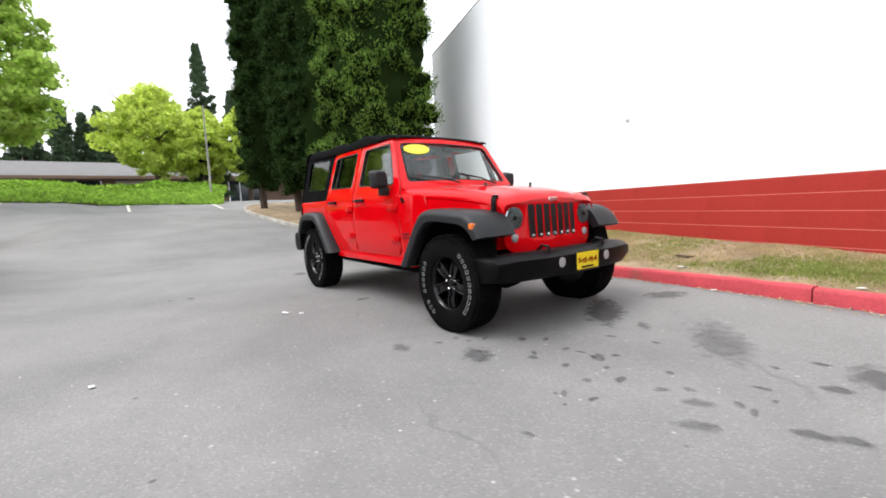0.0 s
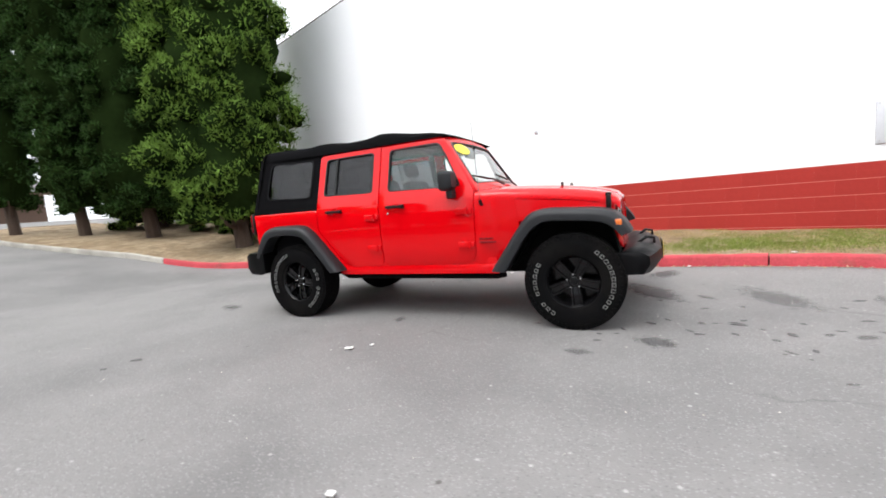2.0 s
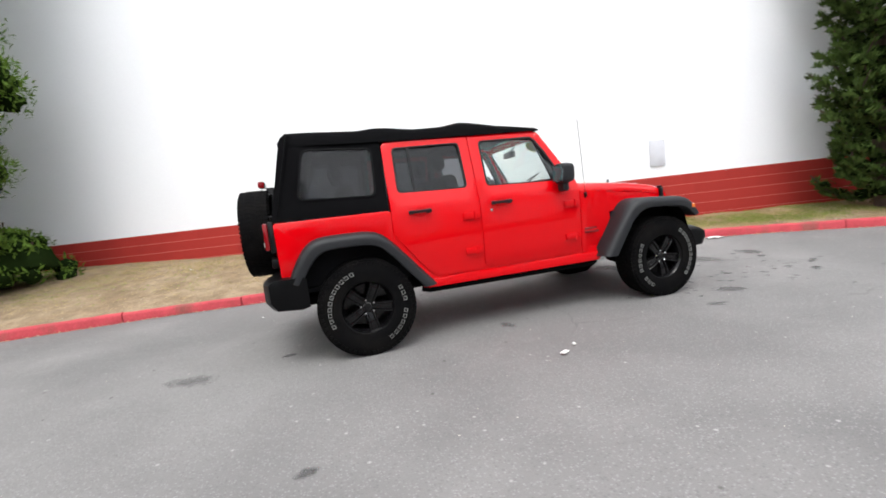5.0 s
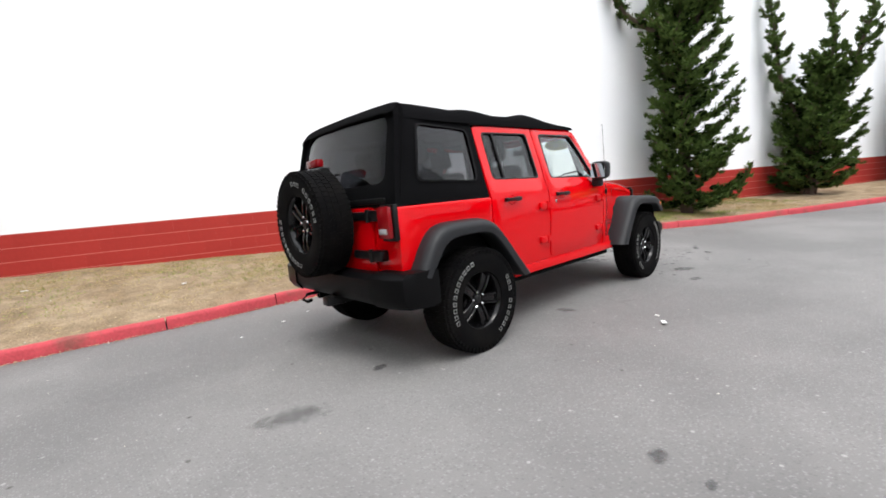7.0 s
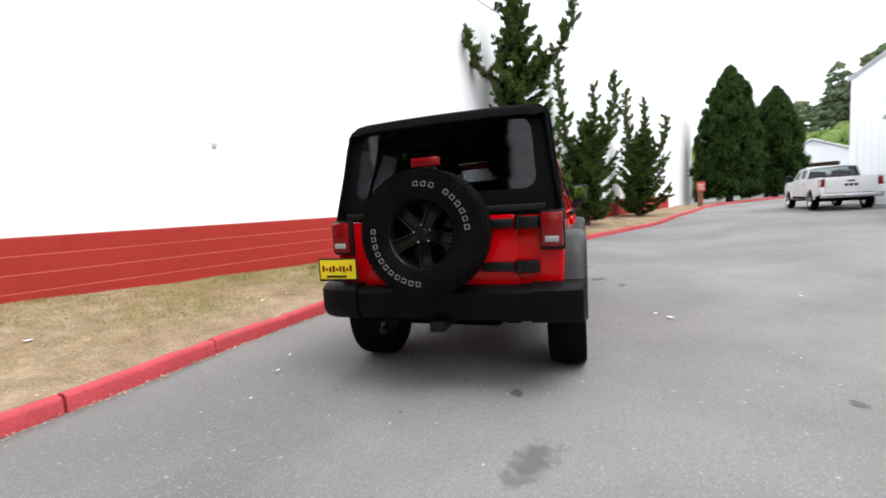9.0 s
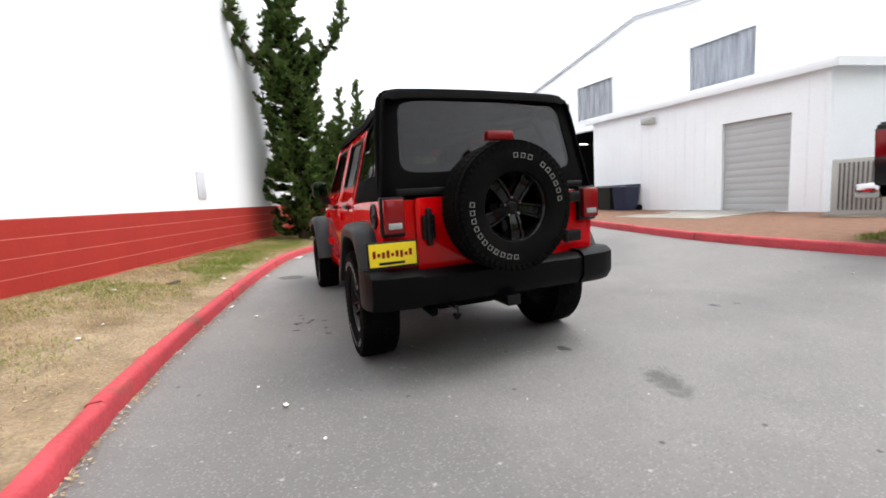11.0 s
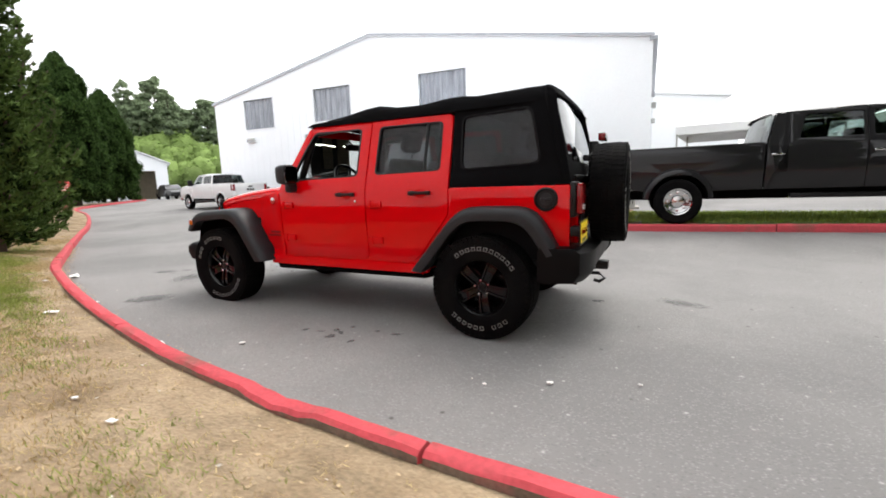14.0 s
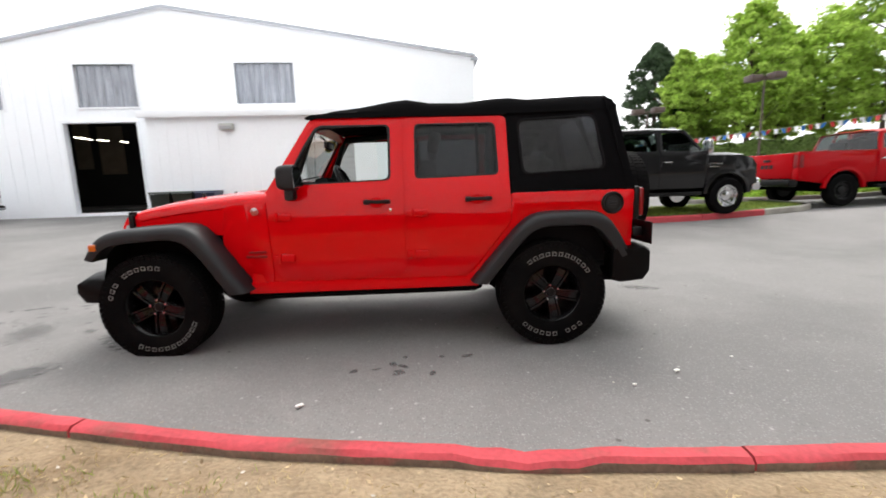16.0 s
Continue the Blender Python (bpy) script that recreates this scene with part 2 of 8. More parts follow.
def asphalt_material():
    """Weathered asphalt: binder, pale and dark chips, faded patches, tyre-polished streaks and hairline cracks."""
    m = material("asphalt", (0.196, 0.189, 0.185), rough=0.85, vary=0.16, scale=0.8, fine=170, bump=0.45, dist=0.005, second=(0.150, 0.146, 0.143), patch=0.30, sharp=(0.44, 0.60))
    n, l = m.node_tree.nodes, m.node_tree.links
    p = n["Principled BSDF"]
    col = p.inputs["Base Color"].links[0].from_socket
    tc = n.new("ShaderNodeTexCoord")

    def chips(scale, share, width, colour, strength):
        nonlocal col
        v = n.new("ShaderNodeTexVoronoi")
        v.inputs["Scale"].default_value = scale
        l.new(tc.outputs["Object"], v.inputs["Vector"])
        sep = n.new("ShaderNodeSeparateColor")
        l.new(v.outputs["Color"], sep.inputs[0])
        pick, near, both = n.new("ShaderNodeMath"), n.new("ShaderNodeMapRange"), n.new("ShaderNodeMath")
        pick.operation, both.operation = "GREATER_THAN", "MULTIPLY"
        pick.inputs[1].default_value = 1 - share
        near.inputs["From Min"].default_value, near.inputs["From Max"].default_value = width, width * 0.5
        near.inputs["To Max"].default_value = strength
        l.new(sep.outputs[0], pick.inputs[0]), l.new(v.outputs["Distance"], near.inputs["Value"])
        l.new(pick.outputs[0], both.inputs[0]), l.new(near.outputs["Result"], both.inputs[1])
        mx = n.new("ShaderNodeMix")
        mx.data_type = "RGBA"
        mx.inputs["B"].default_value = (*colour, 1)
        l.new(both.outputs[0], mx.inputs["Factor"]), l.new(col, mx.inputs["A"])
        col = mx.outputs["Result"]

    chips(75, 0.35, 0.5, (0.32, 0.315, 0.312), 0.45)
    chips(60, 0.30, 0.5, (0.105, 0.102, 0.10), 0.4)
    chips(22, 0.03, 0.28, (0.42, 0.41, 0.39), 0.6)
    chips(9, 0.04, 0.16, (0.06, 0.055, 0.05), 0.8)
    # hairline cracks, broken up
    v, br, wob, add = n.new("ShaderNodeTexVoronoi"), n.new("ShaderNodeTexNoise"), n.new("ShaderNodeTexNoise"), n.new("ShaderNodeVectorMath")
    v.feature = "DISTANCE_TO_EDGE"
    v.inputs["Scale"].default_value, br.inputs["Scale"].default_value, wob.inputs["Scale"].default_value = 0.36, 0.5, 2.2
    add.operation = "MULTIPLY_ADD"
    add.inputs[1].default_value = (0.5, 0.5, 0.0)
    l.new(tc.outputs["Object"], wob.inputs["Vector"]), l.new(tc.outputs["Object"], br.inputs["Vector"])
    l.new(wob.outputs["Color"], add.inputs[0]), l.new(tc.outputs["Object"], add.inputs[2]), l.new(add.outputs[0], v.inputs["Vector"])
    line, gate, both = n.new("ShaderNodeMapRange"), n.new("ShaderNodeMapRange"), n.new("ShaderNodeMath")
    line.inputs["From Min"].default_value, line.inputs["From Max"].default_value = 0.006, 0.001
    gate.inputs["From Min"].default_value, gate.inputs["From Max"].default_value, gate.inputs["To Max"].default_value = 0.54, 0.64, 0.35
    both.operation = "MULTIPLY"
    l.new(v.outputs["Distance"], line.inputs["Value"]), l.new(br.outputs["Fac"], gate.inputs["Value"])
    l.new(line.outputs["Result"], both.inputs[0]), l.new(gate.outputs["Result"], both.inputs[1])
    mx = n.new("ShaderNodeMix")
    mx.data_type = "RGBA"
    mx.inputs["B"].default_value = (0.07, 0.068, 0.066, 1)
    l.new(both.outputs[0], mx.inputs["Factor"]), l.new(col, mx.inputs["A"]), l.new(mx.outputs["Result"], p.inputs["Base Color"])
    return m


M_ASPHALT = asphalt_material()
M_KERB_RED = material("red_kerb_paint", (0.46, 0.058, 0.072), spec=0.3, rough=0.7, vary=0.22, scale=4, fine=40, bump=0.5, dist=0.005, second=(0.26, 0.075, 0.065), patch=2.2, sharp=(0.53, 0.68))
M_KERB_BACK = material("soil_stained_kerb", (0.20, 0.155, 0.125), rough=0.95, vary=0.3, scale=5, fine=50, bump=0.6, dist=0.006, second=(0.30, 0.12, 0.11), patch=3.0, sharp=(0.52, 0.66))
M_CONCRETE = material("bare_concrete", (0.36, 0.34, 0.30), rough=0.9, vary=0.16, scale=2, fine=60, bump=0.3, second=(0.25, 0.235, 0.21), patch=1.1)
M_SOIL = material("dry_soil", (0.30, 0.230, 0.152), rough=0.95, spec=0.1, vary=0.35, scale=5, fine=45, bump=0.9, dist=0.02, second=(0.22, 0.16, 0.10), patch=1.7)
M_WALL_WHITE = material("white_wall_paint", (0.86, 0.87, 0.89), rough=0.7, vary=0.02, scale=0.6, fine=30, bump=0.1, dist=0.003)
M_WALL_RED = material("red_wall_paint", (0.375, 0.034, 0.026), rough=0.75, spec=0.2, vary=0.08, scale=1.2, fine=35, bump=0.3, dist=0.004, second=(0.31, 0.028, 0.022), patch=0.9, per_object=0.03)
M_FLASHING = material("dark_roof_flashing", (0.16, 0.16, 0.165), rough=0.5, vary=0.1)
M_MORTAR = material("painted_mortar", (0.56, 0.17, 0.14), rough=0.9, vary=0.1, fine=40)


def gz(x, y):
    """Height of the paved ground."""
    z = 0.0
    back = max(0.0, -x - 6.5)
    rise = 0.105 * back * smoothstep(0, 4, back) if back < 18 else 0.105 * 18 + 0.03 * min(back - 18, 40)
    z += rise * (1 - 0.85 * smoothstep(-3.6, -6.5, y) * smoothstep(-22, -13, x))
    right = max(0.0, -y - 3.0)
    z += 0.085 * min(right, 2.3) * smoothstep(0, 2, right) + 0.025 * min(max(0, right - 2.3), 12)
    z += 0.036 * min(max(0.0, x - 0.3), 3.5) * smoothstep(-0.5, 1.5, y)
    z += 0.002 * min(max(0.0, x - 4), 20) * smoothstep(2, -3, y)
    return z


# ---- ground: one paved sheet to the horizon ----
def ground_z(x, y):
    """The paving with its slight unevenness."""
    return gz(x, y) + 0.006 * noise.noise((x * 0.4, y * 0.4, 3))


def axis_steps():
    near = [-30 + 0.5 * i for i in range(40)] + [-10 + 0.2 * i for i in range(100)] + [10 + 0.5 * i for i in range(41)]
    far = [34, 40, 50, 65, 90, 140, 250, 500, 1200]
    return [-v for v in reversed(far)] + near + far


def build_ground():
    xs = ys = axis_steps()
    verts = [(x, y, ground_z(x, y)) for y in ys for x in xs]
    n = len(xs)
    faces = [(j * n + i, j * n + i + 1, (j + 1) * n + i + 1, (j + 1) * n + i) for j in range(n - 1) for i in range(n - 1)]
    ob = from_arrays("ground", verts, faces, M_ASPHALT, flat=False)
    return tagged(ob, "worn grey asphalt paving of the service lane", "asphalt", kind="structure")


build_ground()

# plan lines: kerb foot beside the lane, and the long wall
KERB = [(-20.4, 6.5), (-20.6, 4.4), (-20.0, 2.7), (-18.2, 1.85), (-16.0, 1.68), (-13.4, 1.80), (-11.4, 1.98), (-9.2, 2.30), (-6.8, 2.62), (-4.4, 2.58), (-3.0, 2.43), (-1.7, 2.375), (0, 2.185), (2, 1.79), (4, 1.23), (5.7, 0.58), (8.5, -0.72), (11.8, -2.35), (16, -4.5), (20, -6.2), (24, -7.6), (28, -9.4), (32.5, -13.4), (37, -18.2)]
KERB_TOP = 0.135
WALL_A, WALL_B, WALL_C, WALL_D = Vector((-9.97, 7.54)), Vector((9.2, 1.19)), Vector((28.0, -6.5)), Vector((36.0, -9.6))
WALL_TOP, RED_TOP = 7.0, 1.2
kerb_line = [Vector((p.x, p.y)) for p in spline([(x, y, 0) for x, y in KERB], 8)]
kerb_pts = resample(kerb_line, 0.2)


def side(pts, i):
    a, b = pts[max(i - 1, 0)], pts[min(i + 1, len(pts) - 1)]
    d = (b - a).normalized()
    return Vector((-d.y, d.x))


def kerb_section(p, nrm, w=0.105, h=KERB_TOP):
    z = gz(p.x, p.y)
    prof = [(0.0, -0.05), (-0.004, h - 0.035), (0.005, h - 0.012), (0.022, h), (w - 0.02, h), (w, h - 0.018), (w, -0.05)]
    return [(p.x + nrm.x * u, p.y + nrm.y * u, z + v) for u, v in prof]


def build_kerb(name, pts, flip, red, label, length=15, joints=(), crack=None):
    """A kerb of cast lengths with open joints between them; joints gives their x, crack the x of a broken, sunken spot."""
    root = tagged(new(name), label, "kerb", kind="structure")
    n = len(pts)
    if joints:
        cuts = [0] + [i for i in range(1, n - 2) if any((pts[i].x - j) * (pts[i + 1].x - j) <= 0 for j in joints)] + [n - 1]
    else:
        cuts = list(range(0, n - 1, length)) + [n - 1]
    for k, stop in zip(cuts, cuts[1:]):
        bm = bmesh.new()
        secs = []
        jit, lean = random.uniform(-0.006, 0.006), random.uniform(-0.008, 0.008)
        for i in range(k, stop + 1):
            nrm = side(pts, i) * (-1 if flip else 1)
            p = pts[i]
            if i == k:
                p = p + (pts[i + 1] - p).normalized() * 0.016
            h, w = KERB_TOP, 0.105
            if crack is not None and abs(p.x - crack) < 0.32:
                d = smoothstep(0.32, 0.10, abs(p.x - crack))
                h, w = h - 0.016 * d - 0.008 * d * math.sin(p.x * 31), w + 0.016 * d
                p = p + nrm * 0.008 * d
            p = p + nrm * lean
            secs.append(kerb_section(p, nrm, w, h))
        wear = [[(x, y, z + jit + (0.004 * noise.noise((x * 3, y * 3, 0)) + 0.007 * noise.noise((x * 14, y * 14, 4 + q)) * (1 if 0 < q < 6 else 0))) for q, (x, y, z) in enumerate(sec)] for sec in secs]
        loft(bm, wear, closed=True, caps=True)
        ob = part("kerb_length", bm, M_KERB_RED if red(pts[(k + stop) // 2]) else M_CONCRETE, root)
        ob.data.materials.append(M_KERB_BACK)
        for f in ob.data.polygons:
            i = (k + stop) // 2
            nrm = side(pts, i) * (-1 if flip else 1)
            if f.normal.z < 0.45 and f.normal.x * nrm.x + f.normal.y * nrm.y > 0.4:
                f.material_index = 1
    return root


KERB_JOINTS = (-16, -13.2, -10.3, -9.05, -7.4, -4.6, -2.95, -1.79, 1.18, 3.3, 6.2, 9.2, 12.2, 15.2, 18.2, 21.2, 24.2, 27.2, 30.2, 33.2)
build_kerb("kerb", resample(kerb_line, 0.1), False, lambda p: p.x > -9.0, "red-painted concrete kerb along the planting strip", joints=KERB_JOINTS, crack=-0.95)


def wall_y(x):
    if x < WALL_B.x:
        a, b = WALL_A, WALL_B
    else:
        a, b = WALL_B, WALL_C
    return a.y + (b.y - a.y) * (x - a.x) / (b.x - a.x)


def foot_z(x):
    """Height of the soil at the foot of the wall."""
    return curve([(-20, 1.5), (-12, 0.95), (-8.5, 0.75), (-4.5, 0.62), (-1, 0.48), (2.5, 0.38), (7.5, 0.33), (30, 0.42)], x)


KERB_XY = np.array([(p.x, p.y) for p in kerb_pts])


def strip_z(x, y):
    """Height of the planting strip between kerb and wall."""
    i = int(np.argmin((KERB_XY[:, 0] - x) ** 2 + (KERB_XY[:, 1] - y) ** 2))
    a, b = kerb_pts[max(0, i - 1)], kerb_pts[min(len(kerb_pts) - 1, i + 1)]
    k = max(0.0, min(1.0, (Vector((x, y)) - a).dot(b - a) / (b - a).length_squared))
    p = a.lerp(b, k)
    d = math.hypot(x - p.x, y - p.y)
    far = max(0.3, abs(wall_y(max(x, -8.5)) - p.y))
    a = gz(p.x, p.y) + KERB_TOP - (0.055 if -4.5 < x < 3.0 else 0.03)
    t = min(1.0, max(0.0, d - 0.12) / far)
    return a + (foot_z(x) - a) * (t ** 0.8) + 0.025 * noise.noise((x * 1.3, y * 1.3, 7)) * min(1, d * 3)


def build_strip():
    """Dry planting strip from the kerb to the wall, and on past the corner of the wall."""
    verts, faces, cols = [], [], 15
    pts = resample(kerb_line, 0.25)
    rows = 0
    for i, p in enumerate(pts):
        nrm = side(pts, i)
        a = p + nrm * 0.095
        if p.x < -8.5:
            b = Vector((max(p.x, -18.5) + 1.0, 9.0)) if p.x < -12 else Vector((p.x + 0.6, wall_y(-8.5) + 1.2))
        else:
            x = p.x + 0.33 * abs(wall_y(p.x) - p.y)
            b = Vector((x, wall_y(x) + 0.05))
            if x > 27.5:
                b = Vector((x, p.y + 4.0))
        for j in range(cols):
            q = a + (b - a) * (j / (cols - 1))
            verts.append((q.x, q.y, strip_z(q.x, q.y)))
        rows += 1
    for i in range(rows - 1):
        for j in range(cols - 1):
            k = i * cols + j
            faces.append((k, k + cols, k + cols + 1, k + 1))
    ob = from_arrays("planting_strip", verts, faces, M_SOIL, flat=False)
    return tagged(ob, "dry bare soil of the planting strip between kerb and wall", "soil", kind="structure")


build_strip()


# ---- the long painted wall ----
def build_wall():
    root = tagged(new("wall_north"), "tall windowless building wall painted white above a red block base", "wall", kind="structure")
    for a, b in ((WALL_A, WALL_B), (WALL_B, WALL_C)):
        d = (b - a).normalized()
        nrm = Vector((-d.y, d.x))
        bm = bmesh.new()
        for z0, z1, off in ((RED_TOP, WALL_TOP, 0.0),):
            c = [a + nrm * off, b + nrm * off, b + nrm * 0.35, a + nrm * 0.35]
            loft(bm, [[(q.x, q.y, z) for q in c] for z in (z0, z1)], closed=True, caps=True)
        part("upper_wall", bm, M_WALL_WHITE, root, "white painted upper wall")
        bm = bmesh.new()
        c = [a, b, b + nrm * 0.35, a + nrm * 0.35]
        loft(bm, [[(q.x, q.y, z) for q in c] for z in (-0.3, RED_TOP - 0.003)], closed=True, caps=True)
        part("wall_base", bm, M_MORTAR, root, "red painted mortar of the block base")
    # return wall at the back corner, and the plain white wing beyond the far end
    bm = bmesh.new()
    d = (WALL_B - WALL_A).normalized()
    nrm = Vector((-d.y, d.x))
    q = [WALL_A + nrm * 0.36, WALL_A + d * 0.35 + nrm * 0.36, WALL_A + d * 0.35 + nrm * 22, WALL_A + nrm * 22]
    loft(bm, [[(v.x, v.y, z) for v in q] for z in (-0.3, WALL_TOP)], closed=True, caps=True)
    part("return_wall", bm, M_WALL_WHITE, root)
    bm = bmesh.new()
    d = (WALL_D - WALL_C).normalized()
    nrm = Vector((-d.y, d.x))
    q = [WALL_C, WALL_D, WALL_D + nrm * 8, WALL_C + nrm * 8]
    loft(bm, [[(v.x, v.y, z) for v in q] for z in (-0.3, WALL_TOP - 0.1)], closed=True, caps=True)
    part("wing_wall", bm, M_WALL_WHITE, root)
    # roof cap strip
    bm = bmesh.new()
    d = (WALL_B - WALL_A).normalized()
    nrm = Vector((-d.y, d.x))
    for a, b in ((WALL_A - d * 0.05, WALL_B),):
        q = [a, b, b + nrm * 0.4, a + nrm * 0.4]
        loft(bm, [[(v.x, v.y, z) for v in q] for z in (WALL_TOP + 0.002, WALL_TOP + 0.05)], closed=True, caps=True)
    part("parapet_cap", bm, M_FLASHING, root, "thin dark roof flashing")
    return root


wall_north = build_wall()

# ---- white metal workshop across the lane ----
M_METAL_WALL = material("white_metal_siding", (0.90, 0.925, 0.96), rough=0.5, vary=0.03, scale=0.8, fine=20, bump=0.08)
M_TRIM = material("white_trim_paint", (0.84, 0.86, 0.89), rough=0.5, vary=0.04, scale=2)
M_EDGE = material("grey_edge_metal", (0.42, 0.44, 0.49), rough=0.5, vary=0.08, scale=2)
M_CURTAIN = material("translucent_panel", (0.34, 0.36, 0.40), rough=0.18, vary=0.55, scale=1.5, bump=0.1, stretch=(5, 5, 0.5))
M_POLE_TAN = material("tan_board", (0.30, 0.25, 0.18), rough=0.9, vary=0.2, scale=3)
# near-black for all bay surfaces: the dimness indoors is put into the colour
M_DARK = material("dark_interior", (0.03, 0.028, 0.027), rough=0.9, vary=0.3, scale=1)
M_AC_SHELL = material("grey_sheet_metal", (0.36, 0.36, 0.36), rough=0.5, vary=0.1)
M_GREY_DOOR = material("grey_roller_door", (0.46, 0.465, 0.475), rough=0.55, vary=0.05, scale=2)
FA = radians(3.6)
F_DIR, F_OUT = Vector((math.cos(FA), math.sin(FA))), Vector((-math.sin(FA), math.cos(FA)))
F_ORG = Vector((4.3, -12.72)) - F_DIR * 4.308


def fpt(u, z, off=0.0):
    """A point of the front: u metres along it, off metres out of it."""
    p = F_ORG + F_DIR * u + F_OUT * off
    return (p.x, p.y, z)


U0, U1, U_RIDGE = -2.42, 18.38, 8.68
EAVE0, EAVE1, RIDGE = 5.90, 5.60, 7.59
F_BASE = 0.2


def fbox(bm, u0, u1, o0, o1, z0, z1, bevel=0.0):
    n = len(bm.verts)
    box(bm, u0, u1, o0, o1, z0, z1, bevel)
    moved(bm, n, Matrix(((F_DIR.x, F_OUT.x, 0, F_ORG.x), (F_DIR.y, F_OUT.y, 0, F_ORG.y), (0, 0, 1, 0), (0, 0, 0, 1))))


def build_workshop():
    root = thing("workshop_building", "white ribbed metal workshop with an open bay door", "building")
    outline = [(U0, F_BASE), (U1, F_BASE), (U1, EAVE1), (U_RIDGE, RIDGE), (U0, EAVE0)]
    door = [(10.05, F_BASE + 0.30), (12.55, F_BASE + 0.30), (12.55, 3.74), (10.05, 3.74)]
    wins = [(4.34, 6.44, 4.33, 5.76), (9.89, 11.92, 4.28, 5.74), (14.41, 16.30, 4.23, 5.66)]
    holes = [door] + [[(a, c), (b, c), (b, d), (a, d)] for a, b, c, d in wins]
    bm = bmesh.new()
    sheet(bm, outline, holes, lambda u, v, d: fpt(u, v, -d), 0.2, bevel=0)
    part("wall", bm, M_METAL_WALL, root)
    ribs = bmesh.new()
    u = U0 + 0.15
    while u < U1 - 0.1:
        top = EAVE0 + (RIDGE - EAVE0) * (u - U0) / (U_RIDGE - U0) if u < U_RIDGE else RIDGE + (EAVE1 - RIDGE) * (u - U_RIDGE) / (U1 - U_RIDGE)
        spans = [(F_BASE, top - 0.05)]
        for h in holes:
            a, b, c, d = h[0][0], h[1][0], h[0][1], h[2][1]
            if a - 0.05 < u < b + 0.05:
                spans = [s for lo, hi in spans for s in ((lo, min(hi, c - 0.08)), (max(lo, d + 0.08), hi)) if s[1] - s[0] > 0.05]
        for lo, hi in spans:
            fbox(ribs, u - 0.020, u + 0.020, 0.002, 0.011, lo, hi)
        u += 0.42
    part("rib", ribs, M_METAL_WALL, root)
    # end wall to the right, roof sheets and trim
    bm = bmesh.new()
    sheet(bm, [(0, F_BASE), (11.4, F_BASE), (11.4, EAVE0), (0, EAVE0)], [], lambda u, v, d: fpt(U0 + d - 0.053 * u, v, -0.21 - u), 0.2, bevel=0)
    end = part("end_wall", bm, M_METAL_WALL, root)
    bm = bmesh.new()
    loft(bm, [[fpt(U0 - 0.053 * u + a, EAVE0 - b, -0.21 - u) for a, b in ((-0.16, -0.02), (0.1, -0.02), (0.1, 0.10), (-0.16, 0.10))] for u in (-0.3, 11.4)], closed=True, caps=True)
    part("eave_trim", bm, M_EDGE, end, "grey metal eave trim")
    for u, z in ((3.2, 4.15), (7.0, 3.95)):
        bm = bmesh.new()
        x, y, _ = fpt(U0 - 0.053 * u, 0, -0.21 - u)
        box(bm, x - 0.20, x - 0.02, y - 0.13, y + 0.13, z - 0.11, z + 0.11, 0.03)
        part("wall_vent", bm, M_AC_SHELL, end, "grey wall vent hood")
    bm = bmesh.new()
    sheet(bm, [(0, F_BASE), (15, F_BASE), (15, EAVE1), (0, EAVE1)], [], lambda u, v, d: fpt(U1 - d, v, -0.21 - u), 0.2, bevel=0)
    part("end_wall", bm, M_METAL_WALL, root)
    for ua, za, ub, zb in ((U0 - 0.04, EAVE0, U_RIDGE, RIDGE + 0.003), (U_RIDGE, RIDGE + 0.003, U1 + 0.06, EAVE1)):
        bm = bmesh.new()
        skew = 0.053 if ua < U_RIDGE else 0.0
        loft(bm, [[fpt(ua + skew * o, za, o), fpt(ub, zb, o), fpt(ub, zb + 0.09, o), fpt(ua + skew * o, za + 0.09, o)] for o in (0.10, -11.5)], closed=True, caps=True)
        part("roof", bm, M_TRIM, root)
        bm = bmesh.new()
        loft(bm, [[fpt(ua, za + 0.02, o), fpt(ub, zb + 0.02, o), fpt(ub, zb + 0.11, o), fpt(ua, za + 0.11, o)] for o in (0.103, 0.125)], closed=True, caps=True)
        part("rake_trim", bm, M_EDGE, root, "thin grey metal roof edge")
    for a, b, c, d in wins:
        bm = bmesh.new()
        n = 14
        loft(bm, [[fpt(a + (b - a) * i / n, z, -0.12 + (0.10 if i % 2 else 0)) for i in range(n + 1)] for z in (c, d)])
        win = part("window", bm, M_CURTAIN, root, "grey corrugated translucent window panel")
        bm = bmesh.new()
        for q in ((a - 0.06, a, c - 0.06, d + 0.06), (b, b + 0.06, c - 0.06, d + 0.06), (a, b, c - 0.06, c), (a, b, d, d + 0.06)):
            fbox(bm, q[0], q[1], -0.08, 0.035, q[2], q[3])
        part("frame", bm, M_TRIM, win)
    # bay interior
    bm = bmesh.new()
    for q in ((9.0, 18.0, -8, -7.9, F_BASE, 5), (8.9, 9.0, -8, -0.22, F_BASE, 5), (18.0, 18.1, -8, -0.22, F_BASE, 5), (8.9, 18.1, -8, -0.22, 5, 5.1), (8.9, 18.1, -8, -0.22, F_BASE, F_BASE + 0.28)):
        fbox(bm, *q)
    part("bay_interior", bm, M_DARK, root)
    for u0, u1, z0, z1 in ((9.6, 10.6, 1.7, 3.1), (11.0, 12.1, 1.9, 3.2), (12.5, 13.2, 2.4, 3.6), (15.3, 16.55, 2.2, 4.7), (16.95, 17.75, 2.5, 4.9)):
        bm = bmesh.new()
        fbox(bm, u0, u1, -7.89, -7.86, z0, z1, 0.01)
        part("back_panel", bm, M_POLE_TAN, root, "tan panel on the bay's back wall")
    glow = bpy.data.materials.new("tube_light")
    glow.use_nodes = True
